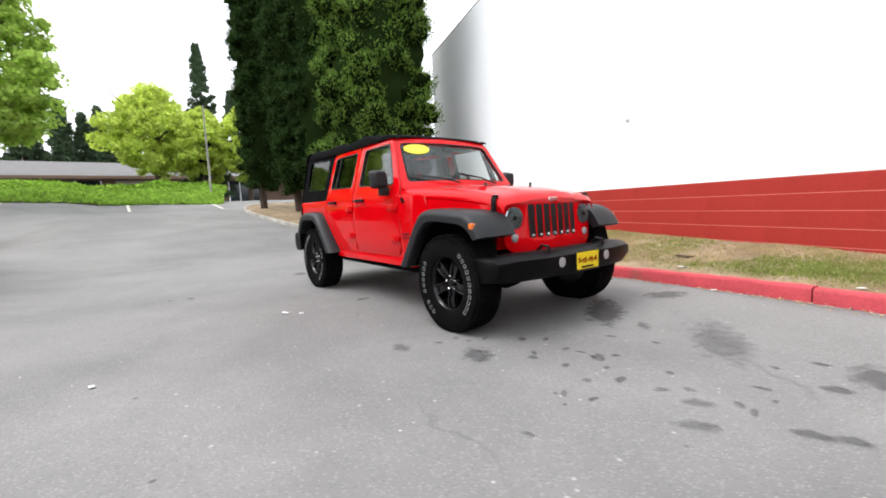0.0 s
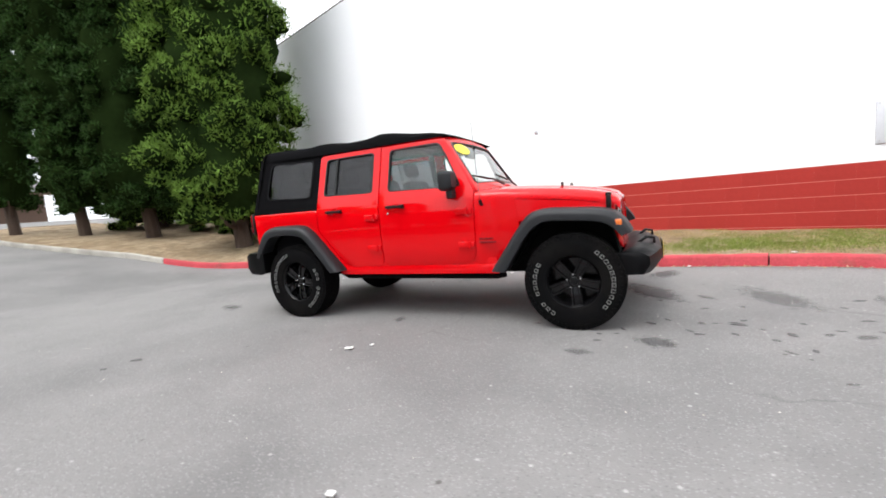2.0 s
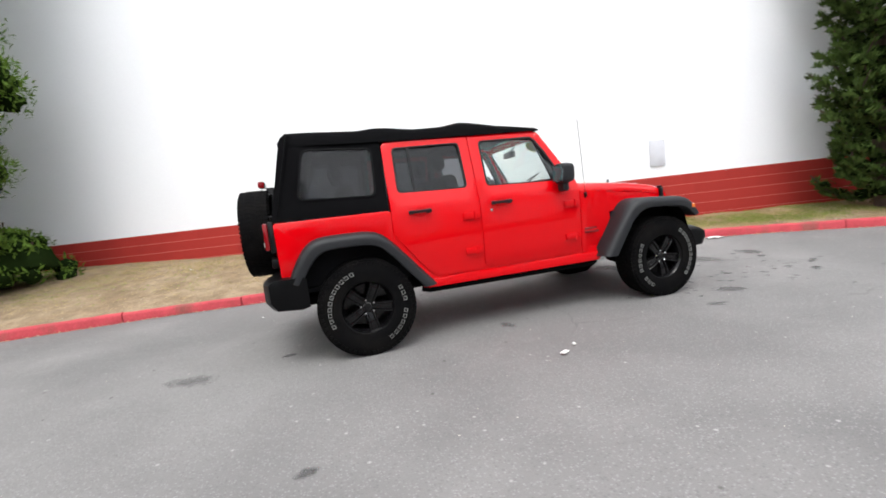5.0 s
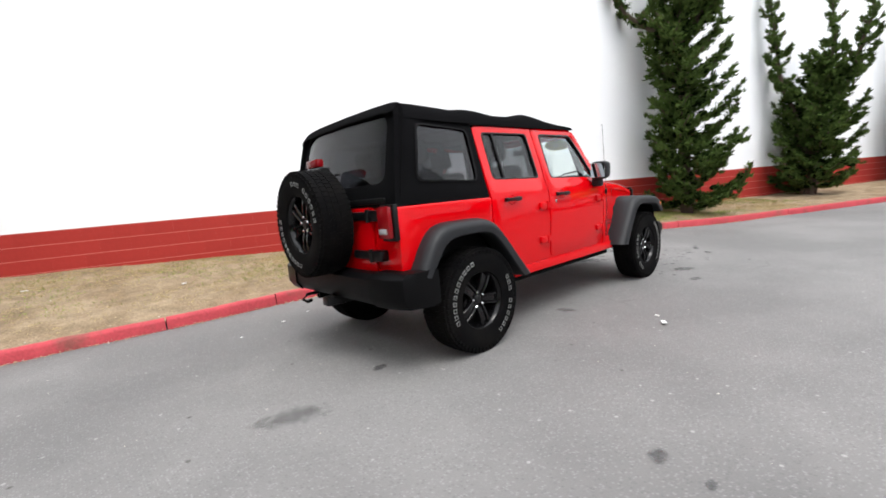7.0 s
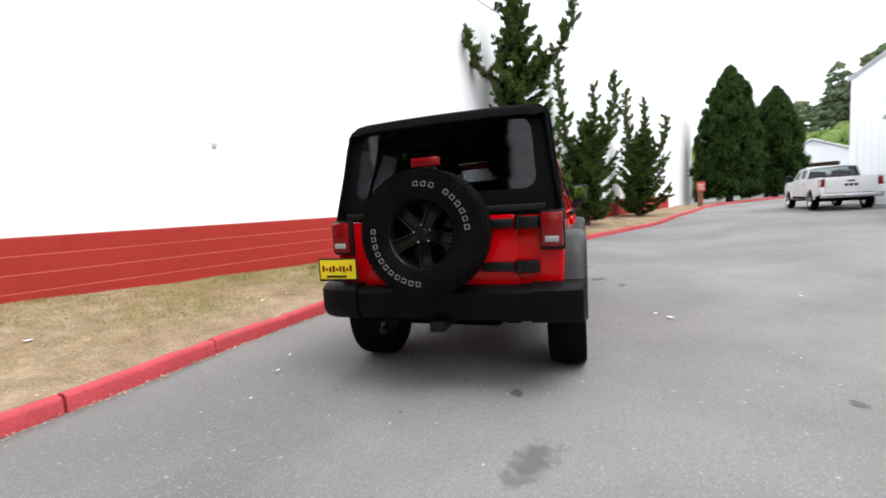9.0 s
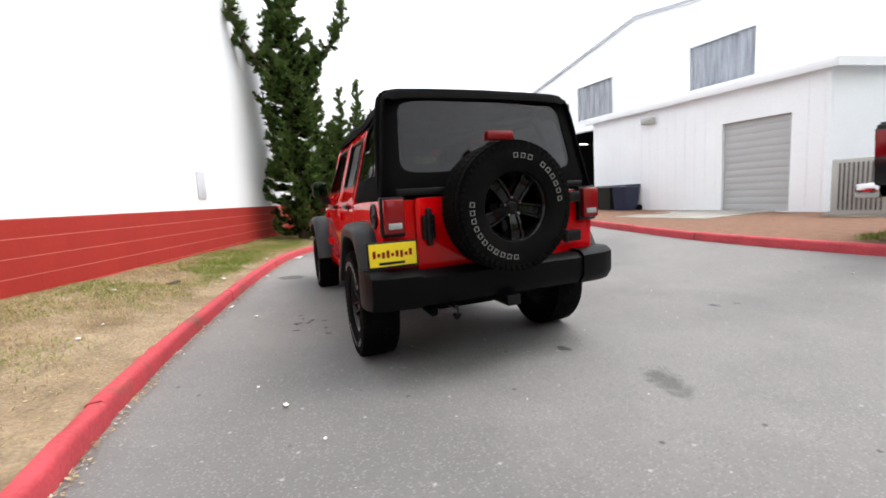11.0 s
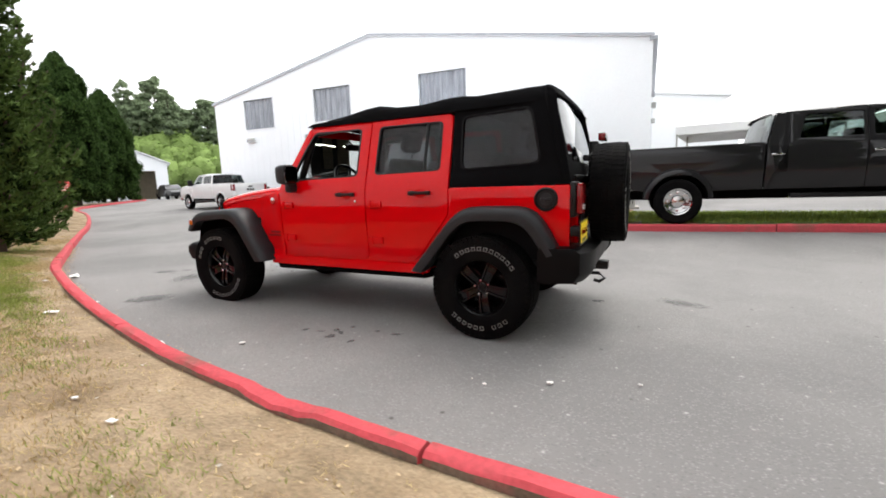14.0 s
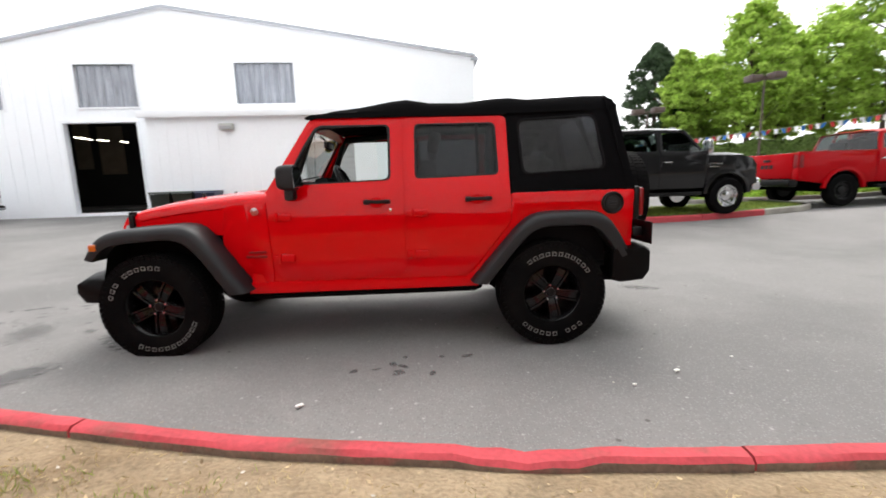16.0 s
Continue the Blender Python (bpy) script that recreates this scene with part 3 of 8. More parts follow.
    glow.node_tree.nodes["Principled BSDF"].inputs["Emission Color"].default_value = (1, 0.97, 0.88, 1)
    glow.node_tree.nodes["Principled BSDF"].inputs["Emission Strength"].default_value = 5.0
    for u, o0, o1, z in ((12.52, -1.05, -0.62, 3.30), (12.42, -2.04, -1.47, 3.30), (12.06, -2.75, -2.27, 3.30), (11.3, -4.6, -3.6, 3.36), (15.6, -6.0, -4.8, 3.8)):
        bm = bmesh.new()
        fbox(bm, u - 0.02, u + 0.02, o0, o1, z, z + 0.03)
        part("tube_light", bm, glow, root, "fluorescent tube light")
    for k, (u, w, h, mat) in enumerate(((10.1, 0.9, 0.9, M_GREY_DOOR), (11.2, 0.7, 1.5, M_CURTAIN), (11.9, 0.5, 1.1, M_WALL_RED))):
        bm = bmesh.new()
        fbox(bm, u - w / 2, u + w / 2, -5.2, -4.6, F_BASE + 0.25, F_BASE + 0.25 + h, 0.03)
        for j in range(3):
            fbox(bm, u - w / 2 + 0.04, u + w / 2 - 0.04, -4.598, -4.58, F_BASE + 0.3 + j * h / 3, F_BASE + 0.2 + (j + 1) * h / 3, 0.01)
        part("tool_cabinet", bm, mat, root)
    bm = bmesh.new()
    for q in ((9.97, 10.05, -0.05, 0.04, F_BASE, 3.82), (12.55, 12.63, -0.05, 0.04, F_BASE, 3.82), (10.05, 12.55, -0.05, 0.04, 3.74, 3.82)):
        fbox(bm, *q)
    part("door_frame", bm, M_TRIM, root)
    return root


build_workshop()

A0, A1, A_OUT, A_TOP = 1.28, 8.24, 2.75, 3.50
A_BACK = 0.66  # the side wall meets the workshop here


def build_annex():
    root = thing("annex_building", "white flat-roofed annex with a grey roller door", "building")
    gar = [(2.0, 0.32), (3.6, 0.32), (3.6, 2.66), (2.0, 2.66)]
    bm = bmesh.new()
    sheet(bm, [(A0, 0.15), (A1, 0.15), (A1, A_TOP), (A0, A_TOP)], [gar], lambda u, v, d: fpt(u, v, A_OUT - d), 0.15, bevel=0)
    loft(bm, [[fpt(A0 + a, z, A_OUT - 0.152), fpt(A_BACK + a, z, 0.04)] for a, z in ((0, 0.15), (0, A_TOP), (0.15, A_TOP), (0.15, 0.15), (0, 0.15))])
    fbox(bm, A1 - 0.15, A1, 0.04, A_OUT - 0.152, 0.15, A_TOP)
    part("wall", bm, M_METAL_WALL, root)
    u = A0 + 0.1
    while u < A1:
        if not 1.9 < u < 3.7:
            bm = bmesh.new()
            fbox(bm, u - 0.012, u + 0.012, A_OUT + 0.001, A_OUT + 0.010, 0.16, A_TOP - 0.1)
            part("batten", bm, M_METAL_WALL, root)
        u += 0.3
    bm = bmesh.new()
    loft(bm, [[fpt(A0 - 0.12, z, A_OUT + 0.14), fpt(A1 + 0.12, z, A_OUT + 0.14), fpt(A1 + 0.12, z, 0.04), fpt(A_BACK - 0.12, z, 0.04)] for z in (A_TOP + 0.003, A_TOP + 0.11)], closed=True, caps=True)
    part("roof", bm, M_TRIM, root)
    bm = bmesh.new()
    fbox(bm, A0 - 0.16, A1 + 0.16, A_OUT + 0.142, A_OUT + 0.19, A_TOP - 0.06, A_TOP + 0.13, 0.01)
    loft(bm, [[fpt(A0 - 0.20, z, A_OUT + 0.19), fpt(A0 - 0.162, z, A_OUT + 0.19), fpt(A_BACK - 0.162, z, 0.04), fpt(A_BACK - 0.20, z, 0.04)] for z in (A_TOP - 0.06, A_TOP + 0.13)], closed=True, caps=True)
    part("fascia", bm, M_TRIM, root)
    bm = bmesh.new()
    fbox(bm, 2.01, 3.59, A_OUT - 0.15, A_OUT - 0.121, 0.32, 2.66)
    door = part("roller_door", bm, M_GREY_DOOR, root, "closed grey roller door")
    for i in range(13):
        z = 0.32 + i * 0.18
        bm = bmesh.new()
        fbox(bm, 2.01, 3.59, A_OUT - 0.12, A_OUT - 0.095, z, z + 0.178, 0.003)
        part("slat", bm, M_GREY_DOOR, door)
    return root


build_annex()

# ---- trees ----
M_BARK = material("conifer_bark", (0.070, 0.046, 0.034), rough=0.95, vary=0.3, scale=4, fine=30, bump=0.9, dist=0.02, stretch=(3, 3, 0.5))

def leaf_material(name, base, through=0.35, island=0.28, scale=1.0, vary=0.2):
    """Foliage: broken-up green that lets part of the light through."""
    m = material(name, base, rough=0.8, vary=vary, scale=scale, fine=8, bump=0, island=island, spec=0.12)
    n, l = m.node_tree.nodes, m.node_tree.links
    p, out = n["Principled BSDF"], n["Material Output"]
    tr, mx = n.new("ShaderNodeBsdfTranslucent"), n.new("ShaderNodeMixShader")
    l.new(p.inputs["Base Color"].links[0].from_socket, tr.inputs["Color"])
    mx.inputs[0].default_value = through
    l.new(p.outputs[0], mx.inputs[1]), l.new(tr.outputs[0], mx.inputs[2]), l.new(mx.outputs[0], out.inputs["Surface"])
    return m


M_CEDAR = leaf_material("cedar_foliage", (0.108, 0.186, 0.029), 0.13)
# near-black green for crown cores: shade between clumps put into the colour
M_CROWN_SHADE = leaf_material("crown_shade_foliage", (0.010, 0.018, 0.005), 0.0)
M_CROWN_SHADE.node_tree.nodes["Principled BSDF"].inputs["Specular IOR Level"].default_value = 0.0
# darker copy of M_CEDAR for the rear cedars; their shade is in the colour
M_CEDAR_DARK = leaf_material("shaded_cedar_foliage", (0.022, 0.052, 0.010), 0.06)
M_JUNIPER = leaf_material("juniper_foliage", (0.062, 0.100, 0.023), 0.12, scale=1.5)
M_DARKCON = leaf_material("dark_conifer_foliage", (0.033, 0.064, 0.014), 0.12)
# paler and bluer than the near conifers: distance haze put into the colour
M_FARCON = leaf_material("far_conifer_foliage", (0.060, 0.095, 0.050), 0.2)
M_LEAF = leaf_material("bright_leaf", (0.42, 0.58, 0.120), 0.5)
M_STREET = leaf_material("street_tree_leaf", (0.38, 0.54, 0.105), 0.5)
# leaf green darkened to hold the shade cast by the street trees
M_SHRUB = leaf_material("shaded_shrub_leaf", (0.085, 0.130, 0.032), 0.2)
M_LEAF2 = leaf_material("yellow_green_leaf", (0.55, 0.66, 0.130), 0.5)
M_HEDGE = leaf_material("ground_cover_leaf", (0.26, 0.42, 0.060), 0.4)
# greyed, lightened green; the haze over the hill is painted into the leaves
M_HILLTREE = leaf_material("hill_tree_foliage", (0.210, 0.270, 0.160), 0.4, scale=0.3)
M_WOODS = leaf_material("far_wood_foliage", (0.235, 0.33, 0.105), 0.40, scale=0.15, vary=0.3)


def leaves(name, pos, out, size, mat, parent=None, aspect=0.5, label="", seed=1, droop=0.0, face=None):
    """Many small pointed leaf sprays at pos, each turned along out with scatter; face gives the way that their flat side looks."""
    rng = np.random.default_rng(seed)
    n = len(pos)
    d = out + rng.normal(0, 0.55, (n, 3))
    d[:, 2] -= droop
    d /= np.linalg.norm(d, axis=1)[:, None] + 1e-9
    r = rng.normal(0, 1, (n, 3)) if face is None else face + rng.normal(0, 0.35, (n, 3))
    w = np.cross(d, r)
    w /= np.linalg.norm(w, axis=1)[:, None] + 1e-9
    s = (size * rng.uniform(0.6, 1.4, n))[:, None]
    nrm = np.cross(d, w)
    v = np.stack([pos - d * s * 0.5, pos + w * s * aspect * 0.5 + nrm * s * 0.08, pos + d * s * 0.6, pos - w * s * aspect * 0.5 + nrm * s * 0.08], 1).reshape(-1, 3)
    f = np.arange(4 * n).reshape(-1, 4)
    me = bpy.data.meshes.new(name)
    me.vertices.add(4 * n), me.loops.add(4 * n), me.polygons.add(n)
    me.vertices.foreach_set("co", v.astype(np.float32).ravel())
    me.loops.foreach_set("vertex_index", f.astype(np.int32).ravel())
    me.polygons.foreach_set("loop_start", np.arange(0, 4 * n, 4, dtype=np.int32))
    me.update(calc_edges=True)
    me.materials.append(mat)
    ob = new(name, me)
    ob.parent = parent
    if label:
        ob["label"] = label
    return ob


def clumps(centres, radii, per, seed, flat=1.0):
    """Points on the outer shells of many small clumps, with outward ways."""
    rng = np.random.default_rng(seed)
    d = rng.normal(0, 1, (len(centres), per, 3))
    d /= np.linalg.norm(d, axis=2)[:, :, None]
    rad = np.asarray(radii)[:, None, None] * rng.uniform(0.45, 1.05, (len(centres), per, 1))
    q = d * rad
    q[:, :, 2] *= flat
    return (centres[:, None, :] + q).reshape(-1, 3), d.reshape(-1, 3)


def tufts(name, centres, radii, flat, mat, parent, seed, label=""):
    """Many knobbly foliage masses joined into one mesh."""
    rng = np.random.default_rng(seed)
    nu, nv = 7, 5
    unit = [(0, 0, -1.0)] + [(math.cos(2 * math.pi * i / nu) * math.sin(math.pi * j / nv), math.sin(2 * math.pi * i / nu) * math.sin(math.pi * j / nv), -math.cos(math.pi * j / nv)) for j in range(1, nv) for i in range(nu)] + [(0, 0, 1.0)]
    unit = np.array(unit)
    tris = [(0, 1 + (i + 1) % nu, 1 + i) for i in range(nu)]
    for j in range(nv - 2):
        for i in range(nu):
            a, b = 1 + j * nu + i, 1 + j * nu + (i + 1) % nu
            tris += [(a, b, b + nu), (a, b + nu, a + nu)]
    last = 1 + (nv - 2) * nu
    tris += [(last + i, last + (i + 1) % nu, len(unit) - 1) for i in range(nu)]
    tris = np.array(tris)
    n = len(centres)
    r = np.asarray(radii)[:, None, None] * rng.uniform(0.72, 1.18, (n, len(unit), 1))
    v = unit[None] * r
    v[:, :, 2] *= flat
    v = (v + np.asarray(centres)[:, None, :]).reshape(-1, 3)
    f = (tris[None] + (np.arange(n) * len(unit))[:, None, None]).reshape(-1, 3)
    me = bpy.data.meshes.new(name)
    me.vertices.add(len(v)), me.loops.add(3 * len(f)), me.polygons.add(len(f))
    me.vertices.foreach_set("co", v.astype(np.float32).ravel())
    me.loops.foreach_set("vertex_index", f.astype(np.int32).ravel())
    me.polygons.foreach_set("loop_start", np.arange(0, 3 * len(f), 3, dtype=np.int32))
    me.update(calc_edges=True)
    me.materials.append(mat)
    ob = new(name, me)
    ob.parent = parent
    return ob


def column_tree(name, x, y, z, height, radius, seed, mat, label, category="tree", group="", clump=0.42, count=430, per=60, size=0.13, skirt=0.1, spread=None, flat=0.8, aspect=0.45, core=None, face=True, ragged=0.0, inner=0.78):
    """A dense column or cone of foliage clumps round a tapered trunk with short limbs."""
    rng = np.random.default_rng(seed)
    root = thing(name, label, category, group)
    root.location = (x, y, z)
    bm = bmesh.new()
    tube(bm, [(0.05 * math.sin(i * 1.7 + seed), 0.05 * math.cos(i * 2.1), -0.2 + height * 0.95 * i / 8) for i in range(9)], [0.19 * radius ** 0.5 * (1 - 0.115 * i) for i in range(9)], 9)
    for i in range(14):
        a, h = rng.uniform(0, 6.28), height * rng.uniform(0.04, 0.7)
        r = radius * 0.75 * (1 - h / height * 0.7)
        tube(bm, [(0, 0, h), (math.cos(a) * r * 0.5, math.sin(a) * r * 0.5, h + 0.15), (math.cos(a) * r, math.sin(a) * r, h + 0.55)], [0.07, 0.05, 0.02], 6)
    part("trunk", bm, M_BARK, root)
    t = rng.uniform(0, 1, count) ** 0.85
    h = skirt * height * 0.3 + t * height * 0.97
    prof = np.interp(t, [0, 0.08, 0.3, 0.6, 0.85, 1.0], spread or [0.75, 0.95, 1.0, 0.9, 0.62, 0.12])
    a = rng.uniform(0, 2 * math.pi, count)
    lump = 1 + 0.10 * np.sin(a * 3 + seed) + 0.08 * np.sin(h * 2.3 + a * 2)
    rr = radius * prof * lump * rng.uniform(0.78 - ragged, 1.0 + ragged * 0.5, count)
    c = np.stack([np.cos(a) * rr, np.sin(a) * rr, h], 1)
    rad = clump * (0.6 + 0.4 * prof) * rng.uniform(0.7, 1.3, count)
    pos, way = clumps(c, rad, per, seed + 1, flat)
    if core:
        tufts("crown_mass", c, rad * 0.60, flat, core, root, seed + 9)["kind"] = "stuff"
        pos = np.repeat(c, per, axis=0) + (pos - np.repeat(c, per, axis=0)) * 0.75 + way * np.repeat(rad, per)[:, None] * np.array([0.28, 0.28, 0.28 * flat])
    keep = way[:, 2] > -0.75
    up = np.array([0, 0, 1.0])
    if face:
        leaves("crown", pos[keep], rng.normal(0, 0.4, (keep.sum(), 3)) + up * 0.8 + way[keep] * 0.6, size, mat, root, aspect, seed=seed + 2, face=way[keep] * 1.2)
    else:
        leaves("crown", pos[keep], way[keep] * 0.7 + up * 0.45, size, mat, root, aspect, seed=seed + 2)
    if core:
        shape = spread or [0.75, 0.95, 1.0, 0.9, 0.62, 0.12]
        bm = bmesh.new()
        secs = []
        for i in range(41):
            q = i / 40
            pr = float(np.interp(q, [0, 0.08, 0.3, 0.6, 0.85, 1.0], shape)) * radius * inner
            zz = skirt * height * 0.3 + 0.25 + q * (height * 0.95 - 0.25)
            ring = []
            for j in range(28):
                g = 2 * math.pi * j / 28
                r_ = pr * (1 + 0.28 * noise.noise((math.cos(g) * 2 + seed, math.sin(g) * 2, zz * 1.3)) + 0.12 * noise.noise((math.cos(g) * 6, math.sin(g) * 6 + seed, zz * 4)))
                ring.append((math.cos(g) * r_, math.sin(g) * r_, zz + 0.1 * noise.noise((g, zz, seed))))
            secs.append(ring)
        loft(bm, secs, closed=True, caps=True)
        part("inner_crown", bm, core, root, "inner foliage coloured dark as shade")
    return root


def broad_tree(name, x, y, z, height, radius, seed, mat, label, count=260, per=46, size=0.3, trunk=0.16, base=0.3, group=""):
    """A leafy tree: forked trunk and limbs, and a crown of clumps with gaps."""
    rng = np.random.default_rng(seed)
    root = thing(name, label, "tree", group)
    root.location = (x, y, z)
    bm = bmesh.new()
    tube(bm, [(0, 0, -0.2), (0.05, 0.03, height * base), (0.1, -0.05, height * 0.7), (0.1, 0, height * 0.93)], [trunk * 1.3, trunk, trunk * 0.55, 0.02], 9)
    for i in range(11):
        a, h0 = i * 2.4 + rng.uniform(-0.3, 0.3), height * rng.uniform(base * 0.9, 0.7)
        ln = radius * rng.uniform(0.55, 0.95)
        p1 = (math.cos(a) * ln * 0.5, math.sin(a) * ln * 0.5, h0 + ln * 0.35)
        p2 = (math.cos(a) * ln, math.sin(a) * ln, h0 + ln * 0.75)
        tube(bm, [(0.05, 0, h0), p1, p2], [trunk * 0.5, trunk * 0.3, 0.02], 6)
    part("trunk", bm, M_BARK, root)
    d = rng.normal(0, 1, (count, 3))
    d /= np.linalg.norm(d, axis=1)[:, None]
    k = rng.uniform(0.45, 1.0, (count, 1)) ** 0.6
    c = d * k * np.array([radius, radius, height * (1 - base) * 0.55])
    c[:, 2] += height * (base + (1 - base) * 0.52)
    narrow = 1 - 0.45 * np.clip((c[:, 2] / height - 0.55) / 0.45, 0, 1)
    c[:, :2] *= (narrow * (1 + 0.18 * np.sin(np.arctan2(d[:, 1], d[:, 0]) * 3 + seed + c[:, 2])))[:, None]
    pos, way = clumps(c, radius * 0.17 * rng.uniform(0.6, 1.5, count), per, seed + 1, 0.62)
    leaves("crown", pos, rng.normal(0, 1, pos.shape), size, mat, root, 0.7, seed=seed + 2, droop=0.3, face=way)
    return root


def wind_tree(name, x, y, z, height, seed, forks, label, group="", reach=((0, 0.5), (1, 0.1)), dense=9.0, arm=0.58):
    """A juniper: crooked leaders and, round the first, tiers of branches with side sprays whose tips turn up.
    reach gives the length of the branches by height; arm that of the short ones on the other leaders."""
    rng = np.random.default_rng(seed)
    root = thing(name, label, "tree", group)
    root.location = (x, y, z)
    bm = bmesh.new()
    cs, rs, ups = [], [], []

    def sprays(pts, w0, w1):
        """Tufts along a branch, from w0 wide to w1 at its tip."""
        total = sum((b - a).length for a, b in zip(pts, pts[1:]))
        run = 0.0
        for a, b in zip(pts, pts[1:]):
            n = max(1, int((b - a).length / 0.085))
            d = (b - a).normalized()
            for k in range(n):
                q = a.lerp(b, k / n)
                w = w0 + (w1 - w0) * min(1.0, (run + (b - a).length * k / n) / total)
                cs.append((q.x + rng.normal(0, w * 0.35), q.y + rng.normal(0, w * 0.35), q.z + rng.normal(0, w * 0.22) + w * 0.15))
                rs.append(w * rng.uniform(0.75, 1.15))
                ups.append((d.x * 1.1, d.y * 1.1, d.z * 0.8 + 0.55))
            run += (b - a).length

    def branch(b, ang, ln, rise, w0, twigs=True):
        pts = []
        for j in range(7):
            s = j / 6
            g = ang + 0.25 * math.sin(seed + j * 0.9 + ang * 3)
            pts.append(b + Vector((math.cos(g) * ln * s, math.sin(g) * ln * s, ln * (rise * s - 0.16 * math.sin(s * 3.1) + 0.30 * s ** 3))))
        tube(bm, pts, [0.034 * (1 - 0.14 * j) + 0.005 for j in range(7)], 5)
        sprays(pts[1:], w0, 0.045)
        if twigs:
            for j in (2, 3, 4, 5):
                for sd in (-1, 1):
                    t = ln * rng.uniform(0.22, 0.40) * (1.15 - j * 0.11)
                    g = ang + sd * rng.uniform(0.6, 1.0)
                    p = pts[j]
                    sprays([p, p + Vector((math.cos(g) * t * 0.55, math.sin(g) * t * 0.55, 0.05 * t)), p + Vector((math.cos(g) * t, math.sin(g) * t, 0.34 * t))], w0 * 0.62, 0.04)

    for f, (base, ang, lean, top) in enumerate(forks):
        a = radians(ang)
        h0, h1 = base * height, top * height
        lead = []
        for i in range(9):
            s = i / 8
            r = lean * math.sin(min(1.0, s * 1.18) * math.pi / 2) + 0.05 * math.sin(i * 1.9 + f)
            lead.append(Vector((math.cos(a) * r, math.sin(a) * r, -0.15 + h0 + (h1 - h0) * s)))
        r0 = 0.14 if f == 0 else 0.07
        tube(bm, lead, [r0 * (1 - 0.11 * i) + 0.012 for i in range(9)], 8)
        at = lambda s: lead[min(7, int(s * 8))].lerp(lead[min(7, int(s * 8)) + 1], s * 8 - min(7, int(s * 8)))
        n = int((h1 - h0) * (dense if f == 0 else 6.5))
        for k in range(n):
            s = (k + rng.uniform(0.2, 0.8)) / n
            z_ = h0 + (h1 - h0) * s
            if z_ < 0.32:
                continue
            if f == 0:
                ln = curve(reach, s) * rng.uniform(0.62, 1.22)
                branch(at(s), k * 2.4 + rng.uniform(-0.4, 0.4), ln, 0.10 + 0.55 * s, min(0.24, 0.11 + 0.11 * ln), ln > 0.35)
            else:
                ln = arm * (1.05 - 0.75 * s) * rng.uniform(0.6, 1.2)
                branch(at(s), k * 2.4 + f + rng.uniform(-0.4, 0.4), ln, 0.55 + 0.4 * s, 0.12, ln > 0.32)
        sprays(lead[2 if f == 0 else 1:], 0.21, 0.06)
    part("trunk", bm, M_BARK, root)
    cs, rs = np.array(cs), np.array(rs)
    big = rs > 0.12
    tufts("crown_mass", cs[big], rs[big] * 0.55, 0.6, M_CROWN_SHADE, root, seed + 7)["kind"] = "stuff"
    per = 20
    pos, way = clumps(cs, rs, per, seed + 1, 0.6)
    up = np.repeat(np.array(ups), per, axis=0)
    leaves("crown", pos, way * 0.35 + up * 0.9, 0.105, M_JUNIPER, root, 0.30, seed=seed + 2, face=way + np.array([0, 0, 0.8]))
    return root


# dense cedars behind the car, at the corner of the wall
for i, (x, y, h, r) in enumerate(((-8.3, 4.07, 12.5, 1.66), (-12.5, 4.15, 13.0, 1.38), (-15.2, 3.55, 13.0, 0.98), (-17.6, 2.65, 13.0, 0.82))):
    column_tree("cedar_tree", x, y, strip_z(x, y) - 0.05, h, r, 20 + i, M_CEDAR if i < 1 else M_CEDAR_DARK, "tall dense green cedar on the planting strip", "tree", "cedars by the wall", clump=0.36, count=640 if i == 0 else 400, per=160 if i == 0 else 105, size=0.105 if i == 0 else 0.125, aspect=0.30, flat=0.85, core=M_CROWN_SHADE, ragged=0.14, skirt=0.2, inner=0.80, spread=[0.66, 0.95, 1.0, 1.0, 0.95, 0.6])
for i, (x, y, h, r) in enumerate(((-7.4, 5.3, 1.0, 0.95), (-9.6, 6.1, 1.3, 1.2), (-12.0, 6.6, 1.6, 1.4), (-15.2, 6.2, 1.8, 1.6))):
    column_tree("low_shrub", x, y, strip_z(x, y) - 0.05, h, r, 28 + i, M_CEDAR, "low dark green shrub growing below the cedars", "shrub", "shrubs below the cedars", clump=0.26, count=int(60 * r * r), per=70, size=0.085, aspect=0.36, spread=[0.9, 1.0, 0.95, 0.8, 0.5, 0.2], core=M_CROWN_SHADE)

# twisted junipers against the wall: (where it forks, heading, lean, top) for each leader
ONE = [(0.0, 160, 0.18, 1.05), (0.58, 132, 1.6, 0.84), (0.62, -100, 1.5, 0.92)]
MANY = [(0.0, -70, 0.25, 0.66), (0.22, 136, 1.05, 1.03), (0.30, -72, 1.25, 0.97), (0.30, -68, 0.5, 0.90)]
THIRD = [(0.0, -70, 0.2, 0.70), (0.36, -76, 1.35, 0.84), (0.34, 120, 0.5, 1.08), (0.36, -60, 0.5, 0.98)]
CONE = ((0, 0.72), (0.08, 1.10), (0.30, 1.14), (0.50, 1.0), (0.70, 0.72), (0.9, 0.38), (1, 0.12))
BUSH = ((0, 0.75), (0.15, 1.2), (0.5, 1.15), (0.8, 0.75), (1, 0.3))
for i, (x, y, h, forks, reach, dense) in enumerate(((7.70, 0.68, 7.0, ONE, CONE, 15.0), (12.5, -0.95, 6.0, MANY, BUSH, 17.0), (17.4, -3.35, 5.6, THIRD, BUSH, 17.0))):
    wind_tree("juniper_tree", x, y, strip_z(x, y) - 0.03, h, 40 + i, forks, "twisted dark green juniper trained against the wall", "junipers by the wall", reach, dense)

